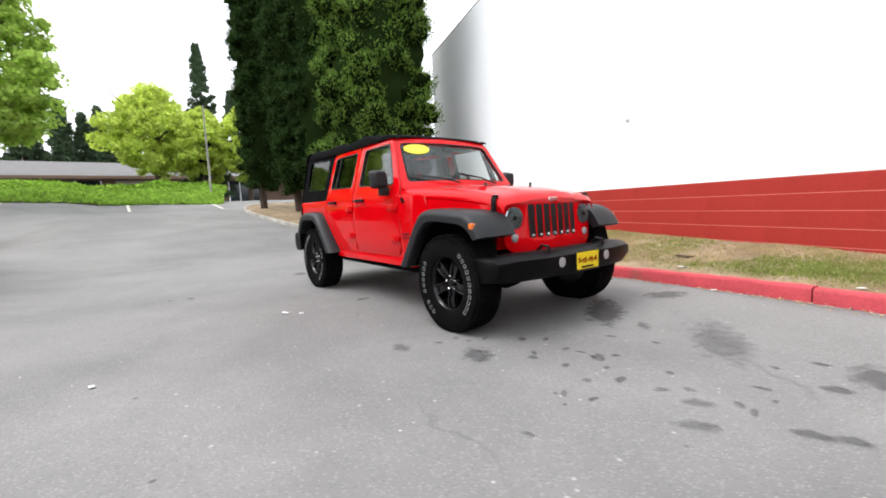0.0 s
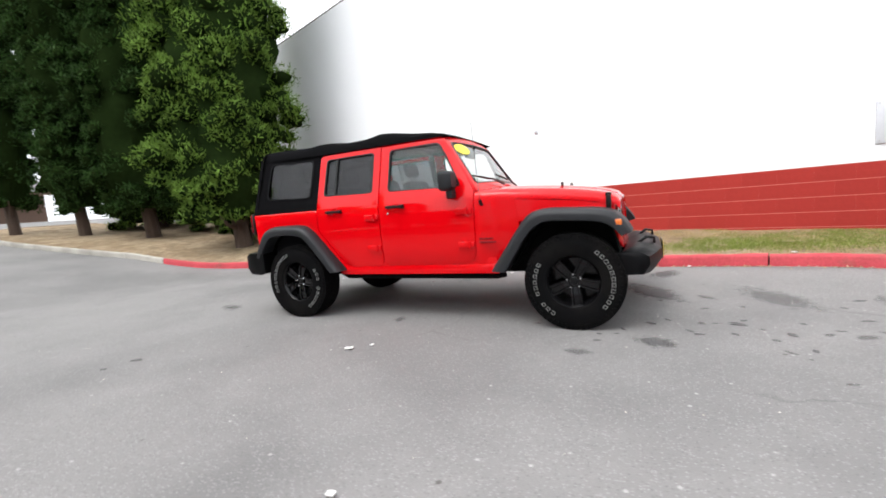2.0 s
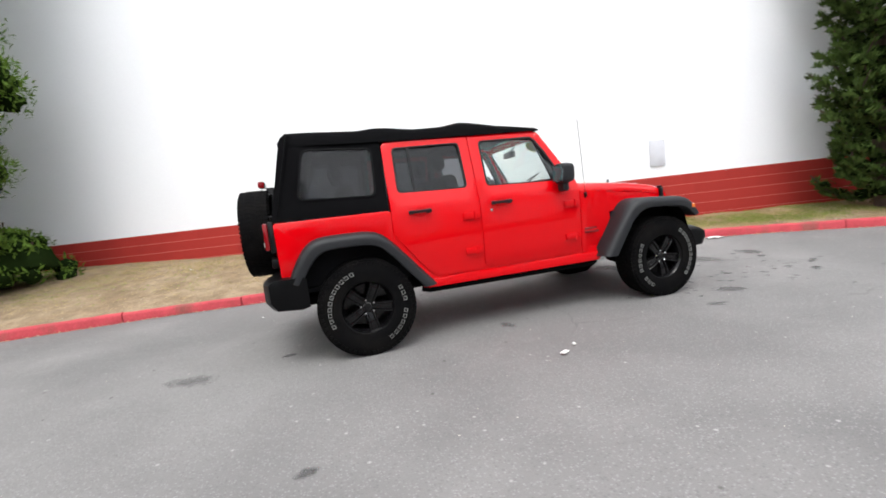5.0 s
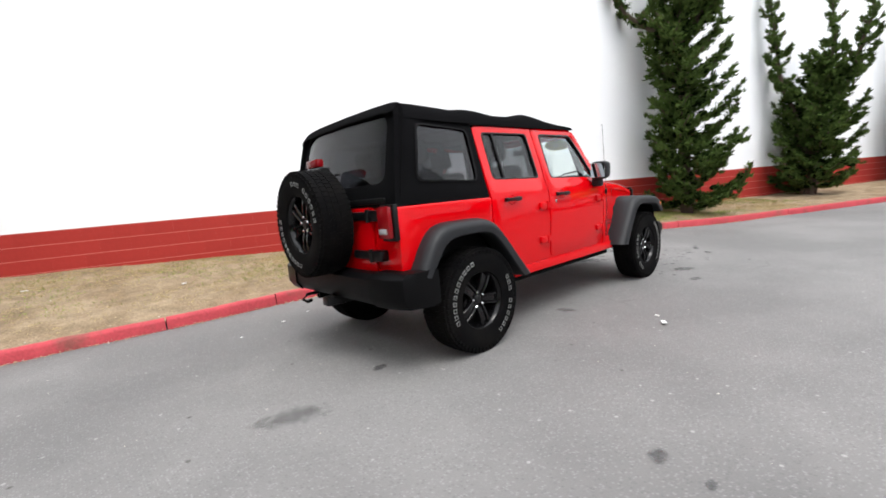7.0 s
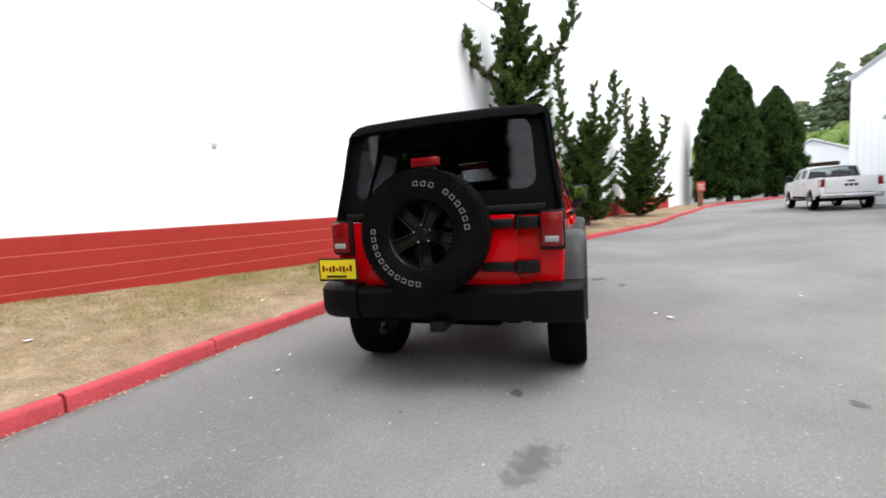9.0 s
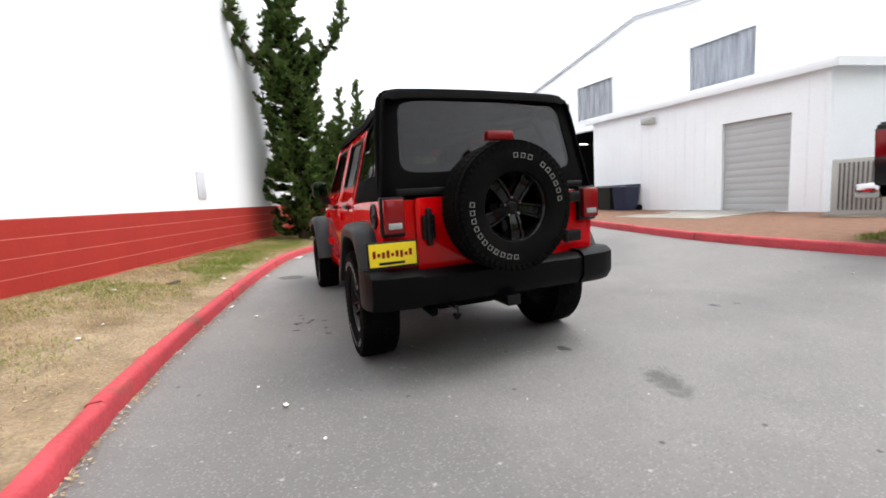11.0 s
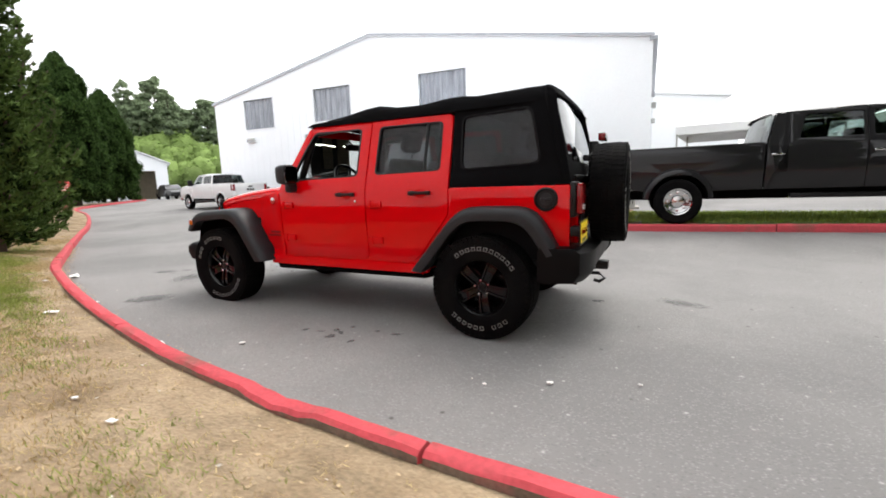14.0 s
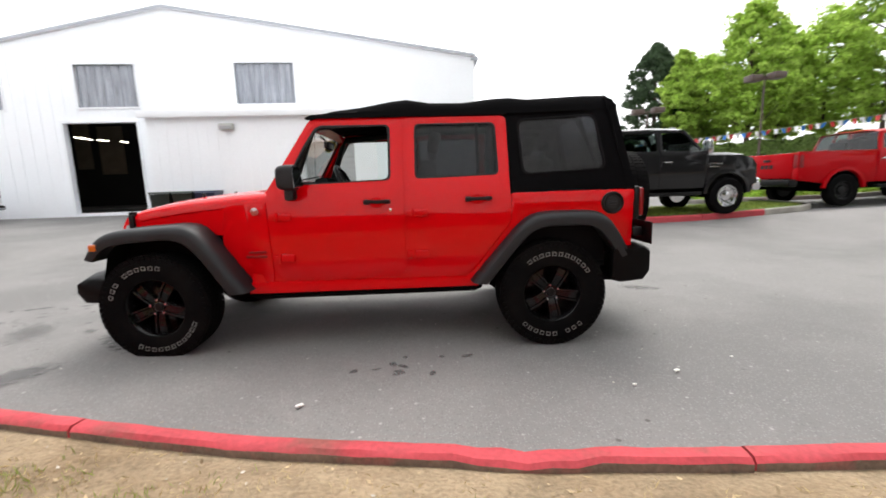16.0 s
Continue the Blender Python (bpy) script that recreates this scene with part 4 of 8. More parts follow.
# two broad conifers past the end of the wall
for i, (x, y, h, r) in enumerate(((33.0, -11.5, 9.9, 2.15), (37.5, -16.0, 8.8, 2.0))):
    column_tree("conifer_tree", x, y, gz(x, y), h, r, 60 + i, M_DARKCON, "dark green pyramidal conifer at the lane's end", "tree", "conifers at the lane's end", count=640, per=85, clump=0.30, size=0.145, flat=1.5, core=M_CROWN_SHADE, spread=[0.92, 1.0, 1.0, 0.86, 0.5, 0.03])

# ---- the red off-road car ----
M_RED = material("red_car_paint", (0.60, 0.0010, 0.004), rough=0.38, vary=0.015, scale=1, fine=200, bump=0.0, coat=1.0, spec=0.0)
M_RED.node_tree.nodes["Principled BSDF"].inputs["Coat IOR"].default_value = 1.36
M_RED.node_tree.nodes["Principled BSDF"].inputs["Coat Roughness"].default_value = 0.02
M_FLARE = material("grained_black_plastic", (0.013, 0.014, 0.016), spec=0.3, rough=0.5, vary=0.10, scale=4, fine=300, bump=0.25, dist=0.001)
M_BUMPER = material("black_bumper_plastic", (0.003, 0.003, 0.0034), rough=0.42, vary=0.10, scale=4, fine=300, bump=0.25, dist=0.001, spec=0.09)
M_BLACK = material("satin_black_metal", (0.004, 0.004, 0.0045), rough=0.36, vary=0.10, scale=8, fine=120, bump=0.05, spec=0.25)
M_UNDER = material("dirty_chassis", (0.004, 0.004, 0.004), spec=0.05, rough=0.9, vary=0.3, scale=6, fine=50, bump=0.3)
M_FABRIC = material("black_twill_fabric", (0.0035, 0.0035, 0.004), rough=0.95, vary=0.25, scale=5, fine=500, bump=0.3, dist=0.002, spec=0.05)
M_SEAT = material("dark_seat_cloth", (0.010, 0.010, 0.011), spec=0.1, rough=0.95, vary=0.15, scale=8, fine=300, bump=0.2)
M_TYRE = material("tyre_rubber", (0.0035, 0.0035, 0.0038), rough=0.75, spec=0.04, vary=0.18, scale=8, fine=90, bump=0.2, second=(0.0065, 0.006, 0.0058), patch=5)
M_RIM = material("gloss_black_alloy", (0.004, 0.004, 0.0045), rough=0.18, vary=0.05, scale=10, bump=0, coat=0.1, spec=0.25)
M_LETTER = material("white_sidewall_rubber", (0.22, 0.22, 0.215), rough=0.8, vary=0.25, scale=30, fine=120, bump=0.1)
M_CHROME = material("bright_metal", (0.62, 0.62, 0.63), rough=0.14, metal=1.0, vary=0.04, bump=0)
M_REDLENS = material("red_lens", (0.20, 0.003, 0.006), rough=0.12, vary=0.06, scale=40, fine=160, bump=0.3, coat=0.25, spec=0.3)
M_CLEARLENS = material("clear_lens", (0.34, 0.34, 0.35), rough=0.12, vary=0.12, scale=30, fine=160, bump=0.35, coat=0.5)
M_AMBER = material("amber_lens", (0.62, 0.13, 0.01), rough=0.15, vary=0.06, scale=40, fine=160, bump=0.3, coat=1.0)
M_YELLOW = material("yellow_plate", (0.80, 0.62, 0.010), rough=0.4, vary=0.03, scale=6, bump=0)
M_REFLECTOR = material("lamp_reflector", (0.92, 0.93, 0.95), rough=0.16, metal=0.9, vary=0.12, scale=30, fine=90, bump=0.2)
M_MIRROR = material("mirror_glass", (0.42, 0.44, 0.46), rough=0.02, metal=1.0, vary=0.0, bump=0)
M_STICKER = material("yellow_sticker", (0.85, 0.72, 0.05), rough=0.5, vary=0.03, bump=0)
G_CLEAR = glass("clear_glass", (0.80, 0.86, 0.84), 0.0, 1.4)
G_TINT = glass("tinted_glass", (0.13, 0.14, 0.15), 0.0, 1.36)
G_VINYL = glass("smoked_vinyl", (0.13, 0.135, 0.145), 0.03, 1.36)

HUB_X, HUB_Y, HUB_Z, TYRE_R = 1.473, 0.786, 0.395, 0.403


def ys(z):
    """Half width of the body side at height z."""
    return 0.805 - 0.035 * max(0.0, (0.95 - z) / 0.45) ** 2 if z < 1.14 else 0.805 - 0.29 * (z - 1.14)


def soft_y(x, z):
    """Half width of the fabric top, which stands wider towards the back."""
    return ys(z) + 0.085 * min(1.0, max(0.0, (-1.18 - x) / 0.75)) * min(1.0, max(0.0, (z - 1.16) / 0.5))


def side_place(s):
    return lambda u, v, d: (u, s * (ys(v) - d), v)


def pane(bm_outline, place, mat, parent, name="glass", depth=0.012):
    bm = bmesh.new()
    sheet(bm, bm_outline, [], lambda u, v, d: place(u, v, d + depth), 0.005, cuts=[("v", 1.14)], bevel=0)
    ob = part(name, bm, mat, parent)
    ob.visible_shadow = False
    return ob


def grow(loop, k):
    c = Vector((sum(p[0] for p in loop) / len(loop), sum(p[1] for p in loop) / len(loop)))
    return [tuple(c + (Vector(p[:2]) - c) * (1 + k / max(0.05, (Vector(p[:2]) - c).length))) for p in loop]


def wheel_parts():
    """Meshes of one wheel about its hub, outer face to +y: tyre, rim, nuts, lettering."""
    tyre = bmesh.new()
    prof = [(0.214, -0.105), (0.222, -0.118), (0.25, -0.124), (0.305, -0.131), (0.345, -0.127), (0.374, -0.121), (0.391, -0.107), (0.3975, -0.088)]
    prof = prof + [(0.3985, 0.0)] + [(r, -h) for r, h in reversed(prof)]
    lathe(tyre, prof, 64, closed=False)
    for f in [f for f in tyre.faces if len(f.verts) > 8]:
        tyre.faces.remove(f)
    for i in range(60):
        a = 2 * math.pi * i / 60
        for row, (y, w, da) in enumerate(((-0.098, 0.040, 0), (-0.048, 0.042, 0.5), (0.0, 0.040, 0.15), (0.048, 0.042, 0.6), (0.098, 0.040, 0.1))):
            n = len(tyre.verts)
            low = 0.382 if row in (0, 4) else 0.390
            box(tyre, -0.0175, 0.0175, y - w / 2, y + w / 2, low, TYRE_R - (0.0045 if row in (0, 4) else 0))
            moved(tyre, n, Matrix.Rotation(a + da * 2 * math.pi / 60, 4, "Y") @ Matrix.Rotation(0.18 if row % 2 else -0.12, 4, "Z"))
    for i in range(60):
        a = 2 * math.pi * i / 60
        for sgn in (-1, 1):
            n = len(tyre.verts)
            box(tyre, -0.012, 0.012, sgn * 0.125 - 0.0045, sgn * 0.125 + 0.0045, 0.356, 0.380)
            moved(tyre, n, Matrix.Rotation(a, 4, "Y"))
    rim = bmesh.new()
    lathe(rim, [(0.200, -0.10), (0.218, -0.10), (0.224, -0.108), (0.228, -0.10), (0.205, -0.08), (0.198, 0.0), (0.205, 0.075), (0.226, 0.100), (0.228, 0.108), (0.220, 0.110), (0.212, 0.100), (0.196, 0.075), (0.190, 0.03), (0.188, -0.06), (0.05, -0.06)], 56)
    lathe(rim, [(0.0, 0.052), (0.070, 0.052), (0.076, 0.046), (0.080, 0.02), (0.0, 0.0)], 30)
    spoke = bmesh.new()

    def bar(x0, x1, low, high):
        """One face of a spoke from hub to rim, x0 and x1 across at the hub and at the rim."""
        secs = []
        for k in range(6):
            t = k / 5
            y = 0.058 + 0.022 * math.sin(t * 2.3)
            a_, b_ = x0[0] + (x0[1] - x0[0]) * t, x1[0] + (x1[1] - x1[0]) * t
            secs.append([(a_, y + low, 0.050 + 0.156 * t), (a_, y + high - 0.004, 0.050 + 0.156 * t), (a_ + 0.003, y + high, 0.050 + 0.156 * t), (b_ - 0.003, y + high, 0.050 + 0.156 * t), (b_, y + high - 0.004, 0.050 + 0.156 * t), (b_, y + low, 0.050 + 0.156 * t)])
        loft(spoke, secs, closed=True, caps=True)

    bar((-0.036, -0.047), (-0.020, -0.028), -0.034, 0.012)
    bar((0.020, 0.028), (0.036, 0.047), -0.034, 0.012)
    bar((-0.0195, -0.0275), (0.0195, 0.0275), -0.030, -0.002)
    nuts = bmesh.new()
    lathe(nuts, [(0.0115, 0.050), (0.0115, 0.070), (0.007, 0.076)], 6, "y", (0, 0, 0.0575))
    cap = bmesh.new()
    lathe(cap, [(0.032, 0.05), (0.032, 0.066), (0.026, 0.072), (0.0, 0.074)], 24)
    letters = bmesh.new()
    w, z0, z1, k = 0.0150, 0.293, 0.322, 0.0036
    for x0, x1, za, zb in ((-w, -w + k, z0, z1), (w - k, w, z0, z1), (-w + k, w - k, z0, z0 + k), (-w + k, w - k, z1 - k, z1)):
        box(letters, x0, x1, 0.1290, 0.1330, za, zb)
    out = {}
    for name, bm, mat in (("tyre", tyre, M_TYRE), ("wheel", rim, M_RIM), ("spoke", spoke, M_RIM), ("lug_nut", nuts, M_CHROME), ("centre_cap", cap, M_BLACK), ("sidewall_lettering", letters, M_LETTER)):
        bmesh.ops.recalc_face_normals(bm, faces=bm.faces)
        smooth(bm, 32)
        me = bpy.data.meshes.new(name)
        bm.to_mesh(me)
        bm.free()
        me.materials.append(mat)
        out[name] = me
    return out


def put_wheel(meshes, parent, m, name="wheel", label=""):
    w = new(name, meshes["wheel"])
    w.parent, w.matrix_basis = parent, m
    if label:
        w["label"] = label
    def child(key, turn=0.0, label=""):
        o = new(key, meshes[key])
        o.parent, o.matrix_basis = w, Matrix.Rotation(turn, 4, "Y")
        if label:
            o["label"] = label
    child("tyre", 0, "black all-terrain tyre with chunky tread")
    child("centre_cap", 0, "black wheel cap")
    for k in range(5):
        child("spoke", 2 * math.pi * k / 5)
        child("lug_nut", 2 * math.pi * (k + 0.5) / 5, "bright wheel nut")
    for start, count, step in ((2.02, 11, 0.158), (-0.92, 6, 0.162), (0.22, 3, 0.165)):
        for k in range(count):
            child("sidewall_lettering", start + k * step, "raised white sidewall mark")
    return w


def flare(outer, inner, y_in, y_out, s, steps=30):
    """A moulded wheel-arch flare swept along two lines in (x, z)."""
    def along(pts):
        q = [Vector((a, b, 0)) for a, b in pts]
        lens = [0]
        for a, b in zip(q, q[1:]):
            lens.append(lens[-1] + (b - a).length)
        out = []
        for i in range(steps + 1):
            d = lens[-1] * i / steps
            k = max(j for j in range(len(lens)) if lens[j] <= d + 1e-9)
            k = min(k, len(q) - 2)
            out.append(q[k].lerp(q[k + 1], (d - lens[k]) / (lens[k + 1] - lens[k])))
        for _ in range(2):
            out = [out[0]] + [(out[j - 1] + out[j] * 2 + out[j + 1]) / 4 for j in range(1, len(out) - 1)] + [out[-1]]
        return out
    o, i = along(outer), along(inner)
    secs = []
    for a, b in zip(o, i):
        x, z = a.x, a.y
        yi = y_in(x)
        mid = lambda t: (a.x + (b.x - a.x) * t, a.y + (b.y - a.y) * t)
        sec = []
        for t, y in ((0.0, yi), (0.0, yi + (y_out - yi) * 0.45), (0.03, y_out - 0.065), (0.12, y_out - 0.028), (0.30, y_out - 0.006), (0.55, y_out), (0.95, y_out - 0.004), (1.0, y_out - 0.012), (1.0, y_out - 0.05), (0.93, yi)):
            u, v = mid(t)
            sec.append((u, s * y, v))
        secs.append(sec)
    bm = bmesh.new()
    loft(bm, secs, closed=True, caps=True)
    return bm


def hood_half(x):
    return curve([(0.55, 0.778), (0.66, 0.772), (1.0, 0.715), (1.3, 0.668), (1.83, 0.585)], x)


def hood_z(x):
    return curve([(0.6, 1.232), (0.95, 1.215), (1.4, 1.175), (1.7, 1.125), (1.8, 1.085), (1.84, 1.03)], x)


def build_jeep():
    car = thing("off_road_car", "red four-door off-road car with a black soft top", "car")
    # tub core and floor behind the panels
    bm = bmesh.new()
    box(bm, -0.93, 0.62, -0.735, 0.735, 0.47, 0.56, 0.01)
    for s in (-1, 1):
        box(bm, -0.93, 0.80, s * 0.735 - 0.03, s * 0.735 + 0.03, 0.47, 0.60)
        box(bm, -0.425, -0.365, s * 0.755 - 0.018, s * 0.755 + 0.018, 0.55, 1.15)
        box(bm, 0.56, 0.66, s * 0.735 - 0.018, s * 0.735 + 0.018, 0.55, 1.15)
        box(bm, -2.06, -1.20, s * 0.745 - 0.02, s * 0.745 + 0.02, 0.92, 1.14)
    box(bm, 0.60, 0.66, -0.73, 0.73, 0.55, 1.18)
    part("tub", bm, M_RED, car)
    bm = bmesh.new()
    box(bm, -2.05, -0.932, -0.49, 0.49, 0.50, 0.56, 0.01)
    part("load_floor", bm, M_UNDER, car)
    # sill bars and rocker
    for s in (-1, 1):
        bm = bmesh.new()
        sheet(bm, rounded([(-0.93, 0.455), (0.82, 0.455), (0.82, 0.538), (-0.905, 0.530)], 0.01), [], lambda u, v, d: (u, s * (0.782 - d), v), 0.05)
        part("sill", bm, M_RED, car)
        bm = bmesh.new()
        tube(bm, [(-0.95, s * 0.66, 0.43), (-0.9, s * 0.715, 0.425), (0.78, s * 0.715, 0.42), (0.84, s * 0.66, 0.425)], 0.026, 10)
        box(bm, -0.9, 0.8, s * 0.66 - 0.07, s * 0.66 + 0.07, 0.41, 0.453, 0.01)
        part("rocker_rail", bm, M_UNDER, car, "black rocker rail")
        # rear quarter
        bm = bmesh.new()
        arch = [(-0.955, 0.46), (-1.06, 0.72), (-1.17, 0.86), (-1.30, 0.945), (-1.70, 0.955), (-1.82, 0.90), (-1.94, 0.75), (-1.99, 0.62)]
        sheet(bm, [(-2.10, 0.62), (-2.115, 1.14), (-2.10, 1.158), (-1.20, 1.158), (-1.187, 1.145), (-1.187, 0.948), (-0.912, 0.600), (-0.845, 0.535), (-0.86, 0.455)] + arch, [], side_place(s), 0.03, cuts=[("v", 1.14)])
        part("quarter_panel", bm, M_RED, car)
        # flanges closing the door gaps
        for u0, u1, v0, v1 in ((-1.20, -1.15, 0.92, 1.150), (-0.43, -0.345, 0.50, 1.752), (0.575, 0.66, 0.50, 1.150), (-0.92, 0.66, 0.505, 0.575), (-1.19, -0.80, 0.56, 0.97)):
            bm = bmesh.new()
            corner = [(u0, v0), (u1, v0), (u1, v1), (u0, v1)] if u0 != -1.19 else [(-1.20, 0.93), (-0.92, 0.575), (-0.84, 0.52), (-0.80, 0.57), (-0.88, 0.64), (-1.15, 0.99)]
            sheet(bm, corner, [], lambda u, v, d: side_place(s)(u, v, d + 0.013), 0.02, cuts=[("v", 1.14), ("v", 0.9), ("v", 0.7)], bevel=0)
            part("door_flange", bm, M_RED, car)
        # doors
        rear_out = rounded([(-1.172, 1.742), (-0.395, 1.748), (-0.392, 0.548), (-0.80, 0.545), (-0.90, 0.60), (-1.178, 0.955)], [0.05, 0.03, 0.07, 0.05, 0.05, 0.05])
        rear_win = rounded([(-1.085, 1.690), (-0.475, 1.695), (-0.470, 1.285), (-1.095, 1.298)], 0.045)
        front_out = rounded([(-0.382, 1.748), (0.300, 1.755), (0.628, 1.222), (0.612, 0.62), (0.54, 0.552), (-0.378, 0.548)], [0.03, 0.05, 0.05, 0.06, 0.06, 0.07])
        front_win = rounded([(-0.285, 1.695), (0.262, 1.700), (0.350, 1.56), (0.505, 1.262), (-0.285, 1.280)], [0.045, 0.05, 0.03, 0.05, 0.045])
        for nm, outer, win, mat, hx, hinges in (("rear_door", rear_out, rear_win, G_TINT, -0.94, -0.49), ("front_door", front_out, front_win, G_CLEAR, -0.19, 0.515)):
            bm = bmesh.new()
            sheet(bm, outer, [win], side_place(s), 0.035, cuts=[("v", 1.14), ("v", 0.9), ("v", 0.7)], bevel=0.006)
            door = part(nm, bm, M_RED, car)
            bm = bmesh.new()
            sheet(bm, grow(win, 0.004), [grow(win, -0.016)], lambda u, v, d: side_place(s)(u, v, d - 0.002), 0.03, bevel=0.002)
            part("window_seal", bm, M_BLACK, door, "black rubber window seal")
            if nm == "rear_door" or s < 0:
                pane(grow(win, -0.006), side_place(s), mat, door, "window_glass", 0.016)
            if nm == "rear_door":
                bm = bmesh.new()
                box(bm, -0.955, -0.935, s * ys(1.5) - 0.012, s * ys(1.5) + 0.006, 1.29, 1.69)
                for v in bm.verts:
                    v.co.y += s * (ys(v.co.z) - ys(1.5)) - s * 0.012
                part("window_divider", bm, M_BLACK, door)
            bm = bmesh.new()
            yh = ys(1.12)
            lathe(bm, [(0.0, 0.0), (0.052, 0.0), (0.050, 0.004), (0.044, -0.004), (0.0, -0.010)], 28, "y", (0, 0, 0))
            for v in bm.verts:
                v.co = Vector((hx + 0.012 + v.co.x, s * (yh + v.co.y), 1.118 + v.co.z * 0.75))
            part("handle_cup", bm, M_RED, door)
            bm = bmesh.new()
            box(bm, hx - 0.095, hx + 0.105, s * (yh + 0.030) - 0.010, s * (yh + 0.030) + 0.010, 1.112, 1.138, 0.007)
            box(bm, hx - 0.085, hx - 0.05, s * (yh + 0.012) - 0.014, s * (yh + 0.012) + 0.014, 1.108, 1.140, 0.004)
            box(bm, hx + 0.06, hx + 0.10, s * (yh + 0.012) - 0.014, s * (yh + 0.012) + 0.014, 1.106, 1.142, 0.004)
            part("door_handle", bm, M_BLACK, door, "black pull handle")
            if nm == "front_door":
                bm = bmesh.new()
                lathe(bm, [(0.012, 0), (0.012, 0.006), (0.0, 0.008)], 14, "y", (0, 0, 0))
                for v in bm.verts:
                    v.co = Vector((hx - 0.09 + v.co.x, s * (ys(1.06) + v.co.y), 1.062 + v.co.z))
                part("key_lock", bm, M_CHROME, door)
            for hz in (1.035, 0.725):
                bm = bmesh.new()
                box(bm, hinges - 0.065, hinges + 0.035, s * (ys(hz) + 0.010) - 0.012, s * (ys(hz) + 0.010) + 0.012, hz - 0.030, hz + 0.030, 0.008)
                tube(bm, [(hinges + 0.045, s * (ys(hz) + 0.016), hz - 0.034), (hinges + 0.045, s * (ys(hz) + 0.016), hz + 0.034)], 0.012, 10)
                box(bm, hinges + 0.05, hinges + 0.095, s * (ys(hz) + 0.007) - 0.009, s * (ys(hz) + 0.007) + 0.009, hz - 0.026, hz + 0.026, 0.006)
                part("door_hinge", bm, M_RED, door)
        # cowl side between door and hood
        bm = bmesh.new()
        sheet(bm, rounded([(0.636, 1.150), (0.80, 1.143), (0.98, 1.128), (1.02, 0.78), (0.86, 0.46), (0.645, 0.46), (0.625, 0.62)], 0.02), [], lambda u, v, d: (u, s * (ys(v) - d - (0.805 - hood_half(u) - 0.006) * smoothstep(0.62, 0.82, u)), v), 0.03, cuts=[("u", k) for k in (0.67, 0.72, 0.77, 0.82, 0.9)] + [("v", 0.8)])
        part("cowl_panel", bm, M_RED, car)
        bm = bmesh.new()
        for k, (w, zz) in enumerate(((0.13, 0.775), (0.155, 0.742))):
            box(bm, 0.66, 0.66 + w, s * (ys(zz) + 0.002) - 0.003, s * (ys(zz) + 0.002) + 0.003, zz - 0.009, zz + 0.009, 0.002, 1)
        part("side_badge", bm, M_REDLENS, car, "dark red badge marks")
        # flares
        rear_o = [(-0.868, 0.505), (-1.20, 0.90), (-1.30, 0.995), (-1.40, 1.018), (-1.76, 1.018), (-1.87, 0.995), (-1.95, 0.90), (-2.055, 0.70)]
        rear_i = [(-0.985, 0.495), (-1.235, 0.80), (-1.32, 0.885), (-1.42, 0.912), (-1.72, 0.912), (-1.80, 0.89), (-1.86, 0.82), (-1.965, 0.66)]
        part("rear_flare", flare(rear_o, rear_i, lambda x: 0.77, 0.935, s), M_FLARE, car, "black plastic wheel-arch flare")
        front_o = [(0.775, 0.495), (1.03, 0.86), (1.13, 0.985), (1.23, 1.012), (1.68, 0.985), (1.79, 0.965), (1.865, 0.90), (1.925, 0.79)]
        front_i = [(0.915, 0.485), (1.12, 0.80), (1.21, 0.885), (1.31, 0.908), (1.66, 0.885), (1.74, 0.868), (1.79, 0.83), (1.845, 0.765)]
        part("front_flare", flare(front_o, front_i, lambda x: max(0.50, min(0.77, hood_half(x) - 0.03)), 0.935, s), M_FLARE, car, "black plastic wheel-arch flare")
        bm = bmesh.new()
        box(bm, 1.800, 1.855, s * 0.915 - 0.02, s * 0.915 + 0.026, 0.840, 0.893, 0.012)
        part("side_marker", bm, M_AMBER, car, "amber side marker lamp")
        # inner arches
        for cx, x0, x1, yin in ((-HUB_X, -2.0, -0.95, 0.50), (HUB_X, 0.86, 1.9, 0.655)):
            bm = bmesh.new()
            prof = [(cx - (0.50 if cx < 0 else 0.52), 0.50), (cx - (0.44 if cx < 0 else 0.32), 0.80), (cx - (0.30 if cx < 0 else 0.20), 0.915), (cx + 0.20, 0.915), (cx + 0.31, 0.80), (cx + (0.50 if cx < 0 else 0.36), 0.50 if cx < 0 else 0.62)]
            loft(bm, [[(x, s * y, z) for x, z in prof] for y in (yin, 0.86)])
            bm.faces.new([bm.verts.new((x, s * yin, z)) for x, z in prof])
            part("wheel_liner", bm, M_UNDER, car)
        # mirrors
        bm = bmesh.new()
        sec = rounded([(0.0, 0.0), (0.170, 0.0), (0.178, 0.178), (0.015, 0.180)], 0.045, 4)
        loft(bm, [[(x, s * (0.800 + u * k + c), 1.228 + 0.088 + (v - 0.088) * k) for u, v in sec] for x, k, c in ((0.372, 0.93, 0.008), (0.382, 1.0, 0), (0.43, 1.0, 0), (0.475, 0.9, 0.012), (0.492, 0.72, 0.03))], closed=True, caps=True)
        box(bm, 0.40, 0.47, s * 0.84 - 0.06, s * 0.84 + 0.045, 1.155, 1.245, 0.02)
        mir = part("wing_mirror", bm, M_FLARE, car, "black door mirror")
        bm = bmesh.new()
        box(bm, 0.366, 0.3705, min(s * 0.818, s * 0.962), max(s * 0.818, s * 0.962), 1.245, 1.39, 0.0015, 1)
        moved(bm, 0, Matrix.Translation((0.368, s * 0.89, 1.318)) @ Matrix.Rotation(radians(-s * 7), 4, "Z") @ Matrix.Rotation(radians(6), 4, "Y") @ Matrix.Translation((-0.374, -s * 0.89, -1.318)))
        part("mirror_glass", bm, M_MIRROR, mir)
